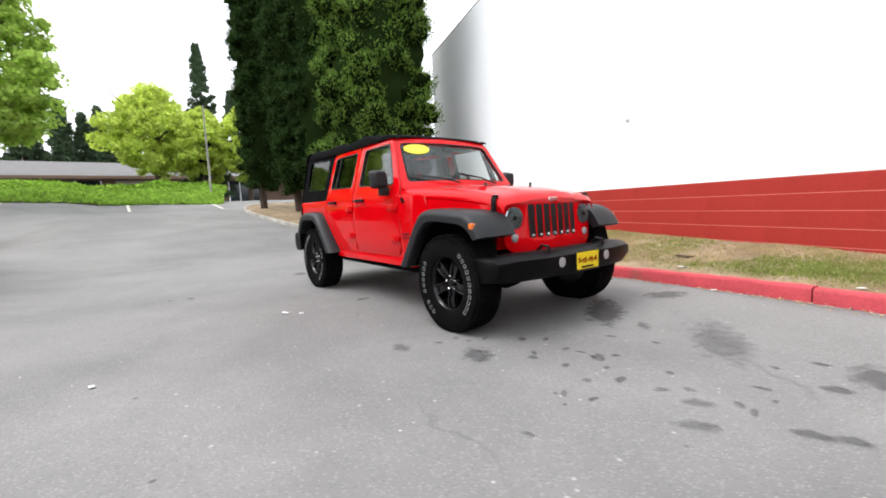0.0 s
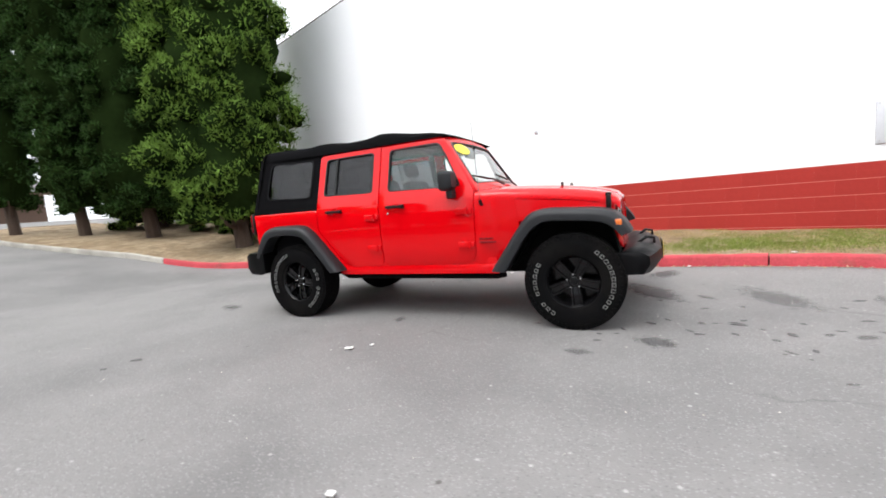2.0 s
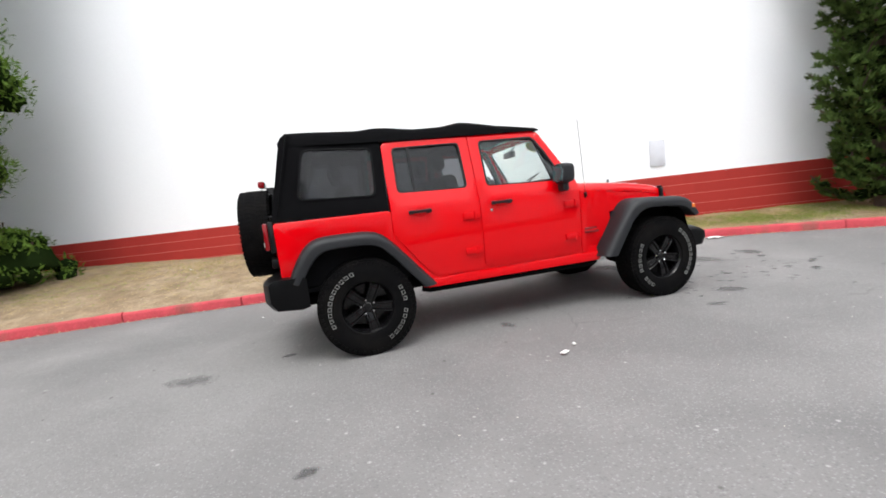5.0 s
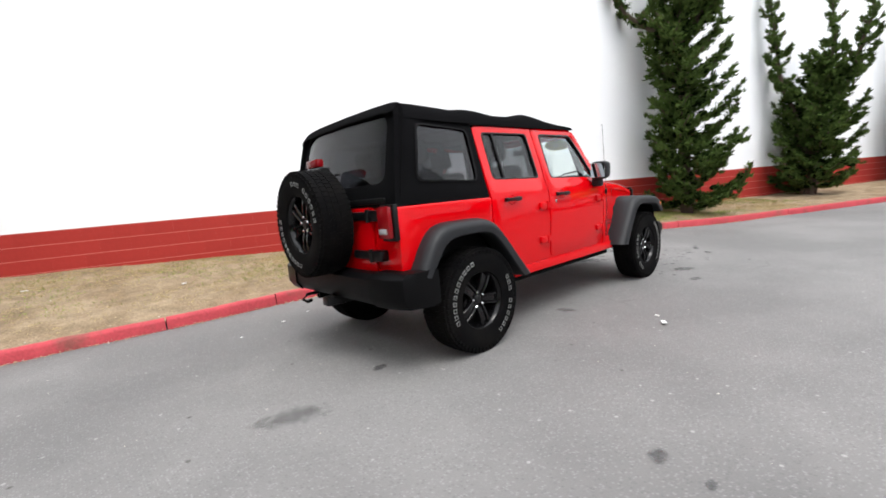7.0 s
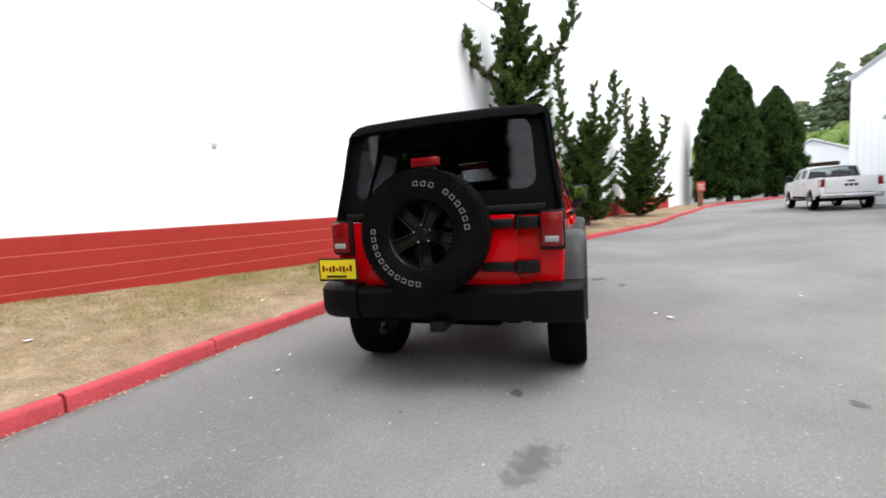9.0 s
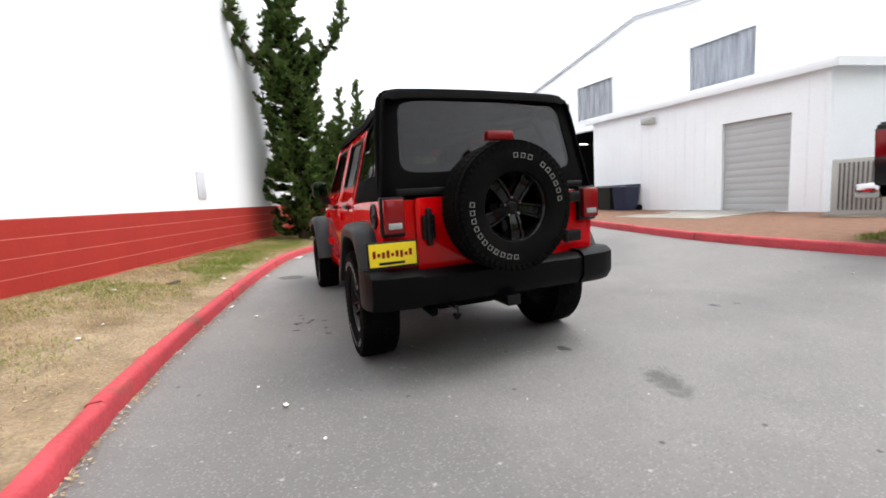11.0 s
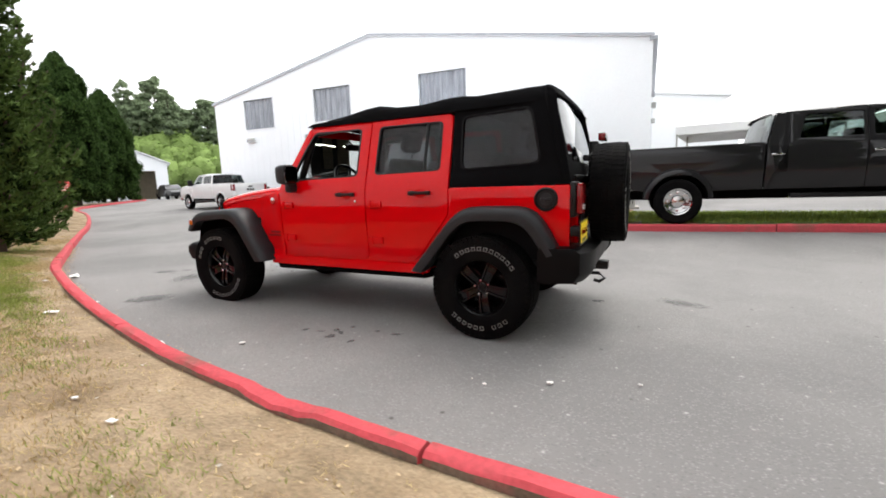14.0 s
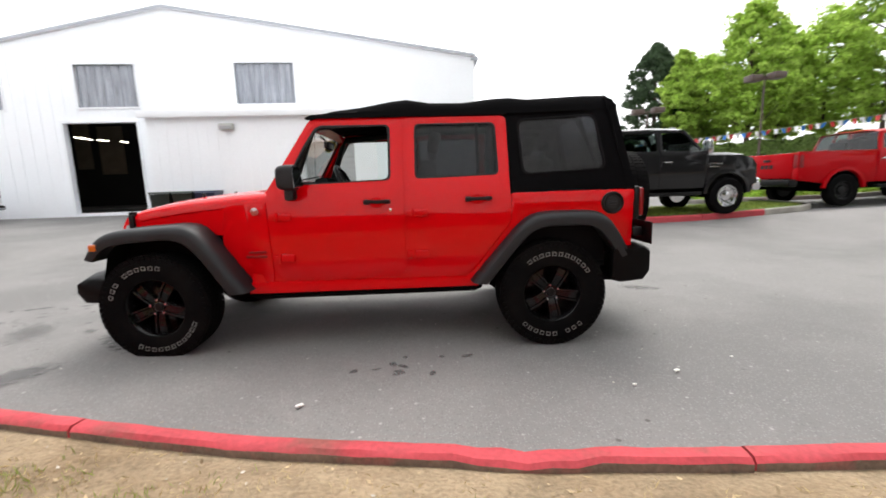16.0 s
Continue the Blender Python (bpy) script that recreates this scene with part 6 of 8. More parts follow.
    # cabin: floor liner, dash, wheel, seats, roll bar
    bm = bmesh.new()
    box(bm, -2.04, 0.58, -0.70, 0.70, 0.562, 0.60)
    for s in (-1, 1):
        box(bm, -1.15, 0.58, s * 0.735 - 0.012, s * 0.735 + 0.012, 0.60, 1.17, 0.01)
        box(bm, -2.04, -1.15, s * 0.60 - 0.10, s * 0.60 + 0.10, 0.60, 0.92, 0.02)
    part("cabin_trim", bm, M_SEAT, car, "dark cabin trim")
    bm = bmesh.new()
    secs = [[(x, y, z) for x, z in ((0.62, 0.70), (0.62, 1.235), (0.52, 1.29), (0.38, 1.285), (0.30, 1.18), (0.36, 0.80))] for y in (-0.70, -0.2, 0.2, 0.70)]
    loft(bm, secs, closed=True, caps=True)
    box(bm, 0.22, 0.34, 0.22, 0.54, 1.18, 1.315, 0.03)
    part("dashboard", bm, M_SEAT, car, "dark dashboard")
    bm = bmesh.new()
    ring = [(0.19 * math.cos(a * math.pi / 14), 0.19 * math.sin(a * math.pi / 14)) for a in range(29)]
    tilt = Matrix.Translation((0.10, 0.37, 1.235)) @ Matrix.Rotation(radians(-62), 4, "Y")
    tube(bm, [tilt @ Vector((u, v, 0)) for u, v in ring], 0.016, 8, caps=False)
    for a in (90, 210, 330):
        tube(bm, [tilt @ Vector((0, 0, -0.01)), tilt @ Vector((0.185 * math.cos(radians(a)), 0.185 * math.sin(radians(a)), 0))], 0.014, 6)
    tube(bm, [tilt @ Vector((0, 0, 0.02)), (0.32, 0.37, 1.12)], 0.045, 10)
    part("steering_wheel", bm, M_BLACK, car)

    def seat(x, y, w, nm):
        bm = bmesh.new()
        box(bm, x - 0.02, x + 0.48, y - w / 2, y + w / 2, 0.70, 0.88, 0.05, 3)
        st = part(nm, bm, M_SEAT, car, "dark cloth seat")
        bm = bmesh.new()
        n = len(bm.verts)
        box(bm, -0.07, 0.07, y - w / 2 + 0.01, y + w / 2 - 0.01, 0.0, 0.60, 0.055, 3)
        moved(bm, n, Matrix.Translation((x - 0.02, 0, 0.84)) @ Matrix.Rotation(radians(-14), 4, "Y"))
        part("seat_back", bm, M_SEAT, st)
        for hy in ((y,) if w < 0.8 else (y - 0.36, y + 0.36)):
            bm = bmesh.new()
            n = len(bm.verts)
            box(bm, -0.05, 0.05, hy - 0.13, hy + 0.13, 0.66, 0.84, 0.045, 3)
            tube(bm, [(0, hy - 0.05, 0.58), (0, hy - 0.05, 0.7)], 0.008, 6)
            tube(bm, [(0, hy + 0.05, 0.58), (0, hy + 0.05, 0.7)], 0.008, 6)
            moved(bm, n, Matrix.Translation((x - 0.02, 0, 0.84)) @ Matrix.Rotation(radians(-14), 4, "Y"))
            part("headrest", bm, M_SEAT, st)
    seat(-0.42, 0.37, 0.52, "front_seat")
    seat(-0.42, -0.37, 0.52, "front_seat")
    seat(-1.36, 0.0, 1.15, "rear_seat")
    for s in (-1, 1):
        y0, y1 = s * 0.67, s * 0.56
        bm = bmesh.new()
        tube(bm, [(0.50, y0, 1.18), (0.30, s * 0.60, 1.70), (-0.42, y1, 1.765), (-1.20, y1, 1.765), (-1.75, s * 0.57, 1.72), (-1.95, y0, 1.15)], 0.034, 10)
        part("roll_bar", bm, M_BLACK, car, "padded black roll bar")
        for x, y2, z2, r in ((-0.42, 0.70, 1.15, 0.040), (-1.20, 0.66, 1.0, 0.036)):
            bm = bmesh.new()
            tube(bm, [(x, s * y2, z2), (x, y1, 1.765)], r, 10)
            part("roll_bar_post", bm, M_BLACK, car)
    for x in (-0.42, -1.20):
        bm = bmesh.new()
        tube(bm, [(x, -0.56, 1.765), (x, 0.56, 1.765)], 0.036, 10)
        part("roll_bar_crossbar", bm, M_BLACK, car)
    bm = bmesh.new()
    box(bm, 0.30, 0.345, -0.12, 0.12, 1.575, 1.640, 0.015)
    tube(bm, [(0.33, 0, 1.63), (0.40, 0, 1.70)], 0.010, 6)
    part("rear_view_mirror", bm, M_BLACK, car)
    return car


build_jeep()

# ---- pickups parked about the lot ----
M_GREYPAINT = material("dark_grey_car_paint", (0.011, 0.0105, 0.0115), rough=0.35, vary=0.04, scale=1, fine=200, bump=0, coat=1.0, spec=0.1)
M_GREYPAINT.node_tree.nodes["Principled BSDF"].inputs["Coat IOR"].default_value = 1.36
M_WHITEPAINT = material("white_car_paint", (0.74, 0.74, 0.75), rough=0.3, vary=0.02, scale=1, bump=0, coat=0.4)
M_REDPAINT2 = material("red_pickup_paint", (0.42, 0.002, 0.006), rough=0.4, vary=0.02, scale=1, bump=0, coat=0.5, spec=0.03)
M_REDPAINT2.node_tree.nodes["Principled BSDF"].inputs["Coat IOR"].default_value = 1.25
G_DARK = glass("dark_car_glass", (0.22, 0.26, 0.26))
G_GREEN = glass("green_car_glass", (0.58, 0.72, 0.66), 0.0, 1.40)


def pickup_wheels(r, width, bright):
    t = bmesh.new()
    lathe(t, [(r * 0.56, -width * 0.42), (r * 0.62, -width / 2), (r * 0.9, -width / 2), (r * 0.985, -width * 0.40), (r, -width * 0.2), (r, width * 0.2), (r * 0.985, width * 0.40), (r * 0.9, width / 2), (r * 0.62, width / 2), (r * 0.56, width * 0.42)], 40)
    for f in [f for f in t.faces if len(f.verts) > 8]:
        t.faces.remove(f)
    rim = bmesh.new()
    lathe(rim, [(r * 0.55, -width * 0.4), (r * 0.57, width * 0.42), (r * 0.60, width * 0.46), (r * 0.54, width * 0.43), (r * 0.50, width * 0.18), (r * 0.30, width * 0.12), (r * 0.24, width * 0.26), (0.0, width * 0.30)], 36)
    for i in range(8):
        a = 2 * math.pi * i / 8
        lathe(rim, [(r * 0.062, width * 0.13), (r * 0.062, width * 0.22), (0, width * 0.23)], 10, "y", (r * 0.40 * math.cos(a), 0, r * 0.40 * math.sin(a)))
    out = []
    for bm, mat, nm in ((rim, M_CHROME if bright else M_BLACK, "wheel"), (t, M_TYRE, "tyre")):
        bmesh.ops.recalc_face_normals(bm, faces=bm.faces)
        smooth(bm, 35)
        me = bpy.data.meshes.new(nm)
        bm.to_mesh(me)
        bm.free()
        me.materials.append(mat)
        out.append(me)
    return out


def pickup(name, paint, m, label, wb=4.30, bed=2.45, dually=False, bright=True, r=0.405, group="", plate=False, quarter=0.0, snout=0.92):
    """A crew-cab pickup: bed, four doors, glass, lamps and bumpers; origin on the ground between the axles, nose to +x."""
    car = thing(name, label, "pickup truck", group)
    car.matrix_basis = m
    xr, xf = -wb / 2, wb / 2
    tail, nose, cab0 = xr - 1.22, xf + snout, xr + bed - 1.12
    c1 = cab0 + quarter
    W = 0.985
    def wy(z):
        return W - 0.05 * max(0.0, (0.9 - z) / 0.4) ** 2 - 0.02 * max(0, z - 1.2) if z < 1.30 else W - 0.002 - 0.30 * (z - 1.30)
    arch = lambda cx: [(cx + 0.50 * math.cos(a), 0.44 + 0.47 * math.sin(a)) for a in [math.pi * k / 10 for k in range(11)]]
    rail, low = 1.36, 0.60
    for s in (-1, 1):
        place = lambda u, v, d: (u, s * (wy(v) - d), v)
        bm = bmesh.new()
        sheet(bm, [(tail, low + 0.08), (tail - 0.02, rail - 0.05), (tail + 0.02, rail), (cab0 - 0.02, rail), (cab0 - 0.02, low)] + [p for p in arch(xr) if p[1] > low - 0.02], [], place, 0.04, cuts=[("v", 0.9), ("v", 1.2)])
        part("bed_side", bm, paint, car)
        doors = ((cab0, c1 + 1.02), (c1 + 1.03, c1 + 2.12))
        wins = (rounded([(c1 + 0.13, 1.41), (c1 + 0.98, 1.41), (c1 + 0.98, 1.80), (c1 + 0.22, 1.80)], 0.05), rounded([(c1 + 1.10, 1.41), (c1 + 2.02, 1.38), (c1 + 1.62, 1.80), (c1 + 1.10, 1.80)], 0.05))
        outs = ([(cab0, low), (c1 + 1.02, low), (c1 + 1.02, 1.86), (c1 + (0.02 if quarter else 0.15), 1.86), (c1 + (0.0 if quarter else 0.02), 1.33)], [(c1 + 1.03, low), (c1 + 2.10, low), (c1 + 2.14, 1.30), (c1 + 1.66, 1.86), (c1 + 1.03, 1.86)])
        if quarter:
            bm = bmesh.new()
            sheet(bm, [(cab0, low), (c1 - 0.01, low), (c1 - 0.01, 1.33), (c1 + 0.01, 1.86), (cab0 + 0.15, 1.86), (cab0 + 0.02, 1.33)], [], place, 0.05, cuts=[("v", 1.30), ("v", 0.9)])
            part("cab_quarter", bm, paint, car)
        for o, w in zip(outs, wins):
            bm = bmesh.new()
            sheet(bm, rounded(o, 0.03), [w], place, 0.05, cuts=[("v", 1.30), ("v", 0.9)])
            d = part("door", bm, paint, car)
            bm = bmesh.new()
            sheet(bm, grow(w, 0.003), [], lambda u, v, dd: place(u, v, dd + 0.015), 0.005, bevel=0)
            part("door_glass", bm, G_DARK if w is wins[0] else G_GREEN, d).visible_shadow = False
            bm = bmesh.new()
            hx = o[0][0] + 0.16
            box(bm, hx - 0.10, hx + 0.10, s * (wy(1.17) + 0.02) - 0.018, s * (wy(1.17) + 0.02) + 0.018, 1.155, 1.19, 0.012)
            part("door_handle", bm, M_CHROME, d)
        bm = bmesh.new()
        f = [p for p in arch(xf) if p[1] > low - 0.02]
        sheet(bm, [(min(c1 + 2.12, xf - 0.52), low), (c1 + 2.15, 1.30), (nose - 0.45, 1.29), (nose - 0.16, 1.22), (nose - 0.05, 1.06), (nose - 0.04, 0.66)] + f, [], place, 0.05, cuts=[("v", 0.9)])
        part("fender", bm, paint, car)
        for cx, out in ((xr, 0.10 if dually else 0.025), (xf, 0.02)):
            bm = bmesh.new()
            secs = []
            for k in range(17):
                a = math.pi * (k + 0.3) / 16.6
                c, sn = math.cos(a), math.sin(a)
                secs.append([(cx + q * c, s * y, 0.44 + (q - 0.03) * sn) for q, y in ((0.60 if dually and cx == xr else 0.565, W - 0.03), (0.57, W + out * 0.8), (0.53, W + out), (0.49, W + out), (0.485, W - 0.05))])
            loft(bm, secs, closed=True, caps=True)
            part("wheel_arch", bm, paint, car)
            bm = bmesh.new()
            loft(bm, [[(cx + 0.50 * math.cos(math.pi * k / 12), s * y, 0.44 + 0.47 * math.sin(math.pi * k / 12)) for k in range(13)] for y in (0.40, W - 0.03)])
            bm.faces.new([bm.verts.new((cx + 0.50 * math.cos(math.pi * k / 12), s * 0.40, 0.44 + 0.47 * math.sin(math.pi * k / 12))) for k in range(13)])
            part("wheel_well", bm, M_UNDER, car)
        bm = bmesh.new()
        box(bm, c1 + 1.95, c1 + 2.07, min(s * 1.02, s * 1.27), max(s * 1.02, s * 1.27), 1.30, 1.62, 0.04)
        box(bm, c1 + 1.98, c1 + 2.04, min(s * 0.93, s * 1.05), max(s * 0.93, s * 1.05), 1.36, 1.42, 0.015)
        part("wing_mirror", bm, M_CHROME if dually else M_BLACK, car, "bright towing mirror" if dually else "")
        bm = bmesh.new()
        box(bm, tail - 0.012, tail + 0.13, s * 0.905 - 0.085, s * 0.905 + 0.087, 0.98, 1.30, 0.02)
        part("tail_lamp", bm, M_REDLENS, car, "red tail lamp")
        bm = bmesh.new()
        for z0, z1 in ((0.70, 0.976), (1.304, rail)):
            box(bm, tail - 0.010, tail + 0.12, s * 0.895 - 0.082, s * 0.895 + 0.082, z0, z1, 0.012)
        part("bed_corner", bm, paint, car)
        bm = bmesh.new()
        box(bm, nose - 0.24, nose - 0.02, s * 0.83 - 0.13, s * 0.83 + 0.145, 0.93, 1.13, 0.05)
        part("headlamp", bm, M_CLEARLENS, car)
        bm = bmesh.new()
        box(bm, c1 + 0.05, c1 + 2.05, s * 0.93 - 0.06, s * 0.93 + 0.06, 0.44, 0.52, 0.02)
        part("side_step", bm, M_BLACK, car)
        bm = bmesh.new()
        for k, w in enumerate((0.30, 0.20)):
            box(bm, c1 + 2.2 - 0.02, c1 + 2.2 + w, s * (wy(1.1) + 0.003) - 0.002, s * (wy(1.1) + 0.003) + 0.002, 1.10 - k * 0.06, 1.125 - k * 0.06)
        part("side_badge", bm, M_CHROME, car)
    # hood, cowl, bed floor, tailgate, roof
    bm = bmesh.new()
    secs = [[(x, -0.95, z - 0.06), (x, -0.88, z - 0.01), (x, -0.5, z + 0.01), (x, -0.3, z + 0.045), (x, 0.3, z + 0.045), (x, 0.5, z + 0.01), (x, 0.88, z - 0.01), (x, 0.95, z - 0.06)] for x, z in ((c1 + 2.05, 1.36), (nose - 0.7, 1.36), (nose - 0.35, 1.32), (nose - 0.16, 1.25), (nose - 0.08, 1.15))]
    loft(bm, secs)
    part("hood", bm, paint, car)
    bm = bmesh.new()
    box(bm, tail + 0.05, cab0, -0.90, 0.90, 0.86, 0.90)
    box(bm, cab0 - 0.06, cab0, -0.90, 0.90, 0.86, rail - 0.01)
    for s in (-1, 1):
        box(bm, tail + 0.05, cab0, s * 0.90 - 0.02, s * 0.90 + 0.02, 0.88, rail - 0.02)
    part("bed_liner", bm, M_BLACK, car, "black bed liner")
    for s in (-1, 1):
        bm = bmesh.new()
        box(bm, tail + 0.02, cab0 - 0.02, s * 0.925 - 0.05, s * 0.925 + 0.045, rail + 0.002, rail + 0.022, 0.008)
        part("bed_rail_cap", bm, paint, car)
    bm = bmesh.new()
    box(bm, tail - 0.015, tail + 0.05, -0.806, 0.806, 0.72, rail, 0.02)
    gate = part("tailgate", bm, paint, car)
    bm = bmesh.new()
    box(bm, tail - 0.03, tail - 0.016, -0.12, 0.12, 1.16, 1.22, 0.005)
    part("gate_handle", bm, M_BLACK, gate)
    bm = bmesh.new()
    for k in range(3):
        box(bm, tail - 0.019, tail - 0.016, -0.21 + k * 0.15, -0.10 + k * 0.15, 0.98, 1.08)
    part("gate_badge", bm, M_BLACK, gate)
    bm = bmesh.new()
    box(bm, tail - 0.20, tail + 0.05, -0.95, 0.95, 0.52, 0.70, 0.04)
    part("rear_bumper", bm, M_CHROME if bright else M_BLACK, car, "chrome rear bumper" if bright else "black rear bumper")
    if plate:
        bm = bmesh.new()
        box(bm, tail - 0.215, tail - 0.201, 0.32, 0.62, 0.53, 0.68, 0.004)
        part("dealer_plate", bm, M_YELLOW, car, "yellow advertising plate")
    bm = bmesh.new()
    box(bm, nose - 0.12, nose + 0.10, -0.97, 0.97, 0.50, 0.78, 0.05)
    part("front_bumper", bm, M_CHROME if bright else M_BLACK, car)
    bm = bmesh.new()
    box(bm, nose - 0.12, nose - 0.03, -0.66, 0.66, 0.80, 1.17, 0.03)
    part("grille", bm, M_CHROME if bright else M_BLACK, car)
    bm = bmesh.new()
    secs = [[(x, -0.83, z - 0.04), (x, -0.74, z), (x, -0.35, z + 0.025), (x, 0.35, z + 0.025), (x, 0.74, z), (x, 0.83, z - 0.04)] for x, z in ((cab0 + 0.08, 1.86), (cab0 + 0.3, 1.90), (c1 + 0.9, 1.92), (c1 + 1.5, 1.895), (c1 + 1.68, 1.86))]
    loft(bm, secs)
    part("roof", bm, paint, car)
    if dually:
        for y in (-0.55, -0.2, 0.0, 0.2, 0.55):
            bm = bmesh.new()
            box(bm, c1 + 1.50, c1 + 1.60, y - 0.035, y + 0.035, 1.905, 1.945, 0.012)
            part("marker_lamp", bm, M_CLEARLENS, car, "small roof marker lamp")
    for nm, x0, z0, x1, z1 in (("windscreen", c1 + 2.12, 1.31, c1 + 1.66, 1.86), ("rear_window", cab0 + 0.01, 1.36, cab0 + 0.12, 1.84)):
        bm = bmesh.new()
        loft(bm, [[(x0, -0.90, z0), (x0 + (0.05 if nm == "windscreen" else -0.02), 0, z0), (x0, 0.90, z0)], [(x1, -0.80, z1), (x1 + (0.04 if nm == "windscreen" else -0.02), 0, z1), (x1, 0.80, z1)]])
        part(nm, bm, G_GREEN if nm == "windscreen" else G_DARK, car).visible_shadow = False
    bm = bmesh.new()
    box(bm, cab0 + 0.02, cab0 + 0.08, -0.93, 0.93, 0.62, 1.36)
    box(bm, c1 + 0.05, c1 + 2.2, -0.90, 0.90, 0.60, 0.70)
    for x in (c1 + 0.45, c1 + 1.25):
        for y in (-0.42, 0.42):
            box(bm, x, x + 0.16, y - 0.26, y + 0.26, 0.7, 1.62, 0.06)
    box(bm, c1 + 1.8, c1 + 2.1, -0.88, 0.88, 0.8, 1.30, 0.05)
    part("cabin", bm, M_SEAT, car, "dark cabin")
    bm = bmesh.new()
    for s in (-1, 1):
        box(bm, tail + 0.1, nose - 0.2, s * 0.45 - 0.05, s * 0.45 + 0.05, 0.42, 0.58)
    box(bm, xf - 0.7, xf + 0.7, -0.9, 0.9, 0.62, 1.1)
    for x in (xr, xf):
        tube(bm, [(x, -0.8, r), (x, 0.8, r)], 0.06, 10)
    part("chassis_frame", bm, M_UNDER, car)
    rim, tyre = pickup_wheels(r, 0.26, bright)
    for x in (xr, xf):
        for s in (-1, 1):
            w = new("wheel", rim)
            w.parent = car
            y = s * (0.90 if x == xf else (0.97 if dually else 0.88))
            w.matrix_basis = Matrix.Translation((x, y, r)) @ (Matrix() if s > 0 else Matrix.Rotation(math.pi, 4, "Z"))
            t = new("tyre", tyre)
            t.parent = w
    return car


pickup("grey_pickup", M_GREYPAINT, pose(-5.12, -6.45, 0.315, 0, -0.2, 183.2) @ Matrix.Diagonal((1, 1, 1.03, 1)), "dark grey heavy-duty crew-cab pickup parked on the grass island", dually=True, quarter=0.33, snout=0.74)
pickup("white_pickup", M_WHITEPAINT, pose(16.3, -10.15, gz(16.0, -9.8) + 0.003, 0, 0, -9) @ Matrix.Scale(0.86, 4), "white crew-cab pickup parked by the workshop", wb=3.57, bed=1.9)
pickup("red_pickup", M_REDPAINT2, pose(-12.7, -7.5, gz(-12.0, -7.2) + 0.005, 0, 0, 181), "red pickup parked past the grass island", wb=3.57, bed=1.95, bright=False, plate=True)

# ---- island kerb, beds, and everything across the lane ----
M_MULCH = material("bark_mulch", (0.20, 0.105, 0.065), rough=0.95, vary=0.35, scale=6, fine=45, bump=0.9, dist=0.02)
M_LAWN = material("green_lawn", (0.10, 0.17, 0.04), rough=0.9, vary=0.3, scale=4, fine=50, bump=0.8, dist=0.02)
M_BIN_GREEN = material("dark_green_plastic", (0.012, 0.02, 0.017), rough=0.45, vary=0.1)
M_BIN_BLUE = material("blue_plastic", (0.012, 0.022, 0.06), rough=0.45, vary=0.1)
M_AC = material("grey_appliance_paint", (0.42, 0.42, 0.40), rough=0.5, vary=0.08)
M_AC_DARK = material("dark_fin", (0.06, 0.06, 0.06), rough=0.6, vary=0.1)
M_TENT = material("white_canvas", (0.80, 0.80, 0.80), rough=0.8, vary=0.03)
M_ROOFGREY = material("grey_shingle_roof", (0.13, 0.125, 0.125), rough=0.9, vary=0.2, scale=1.5, fine=20, bump=0.4)
M_BROWN = material("brown_siding", (0.14, 0.085, 0.06), rough=0.8, vary=0.15, stretch=(1, 1, 6))
M_TAN = material("tan_siding", (0.38, 0.33, 0.27), rough=0.8, vary=0.08)
M_GLASSDARK = material("dark_shop_glass", (0.02, 0.025, 0.03), rough=0.1, vary=0.1, bump=0)
M_POLE = material("weathered_pole", (0.30, 0.28, 0.25), rough=0.8, vary=0.15)
M_BRONZE = material("bronze_lamp_paint", (0.07, 0.045, 0.035), rough=0.5, vary=0.1)
M_SIGNRED = material("red_sign_paint", (0.42, 0.05, 0.04), rough=0.6, vary=0.06)
M_WOODPOST = material("brown_post", (0.20, 0.09, 0.05), rough=0.85, vary=0.2, stretch=(1, 1, 0.2))
M_PAINTLINE = material("worn_line_paint", (0.62, 0.60, 0.50), rough=0.8, vary=0.2, scale=5)

ISLAND = [(8.0, -9.6), (8.0, -8.5), (7.0, -7.35), (5.0, -6.35), (2.4, -5.6), (0.5, -5.18), (-1.2, -5.08), (-3.25, -5.14), (-6.2, -5.42), (-7.9, -5.78), (-9.6, -6.15), (-10.4, -6.9), (-10.2, -8.2)]
island_line = [Vector((p.x, p.y)) for p in spline([(x, y, 0) for x, y in ISLAND], 8)]
island_pts = resample(island_line, 0.2)
build_kerb("island_kerb", island_pts, False, lambda p: -8.6 < p.x < 3.6 or 3.9 < p.x < 4.5, "red and bare concrete kerb round the island", joints=(-10.1, -8.6, -6.9, -4.6, -2.2, 0.3, 2.2, 3.6, 3.9, 4.5, 6.2))


def bed(name, x_from, x_to, mat, label, category, back):
    pts = resample(island_line, 0.25)
    verts, rows = [], []
    for i, p in enumerate(pts):
        if x_from <= p.x <= x_to:
            n = side(pts, i)
            a = p + n * 0.14
            b = Vector((p.x * 0.96, back))
            z0 = gz(p.x, p.y) + KERB_TOP - 0.02
            rows.append([(a.x + (b.x - a.x) * t, a.y + (b.y - a.y) * t, z0 + 0.02 * math.sin(t * 3) + 0.02 * noise.noise((a.x * 2, t * 6, 1))) for t in [k / 9 for k in range(10)]])
    bm = bmesh.new()
    loft(bm, rows)
    return tagged(part(name, bm, mat), label, category, kind="structure")


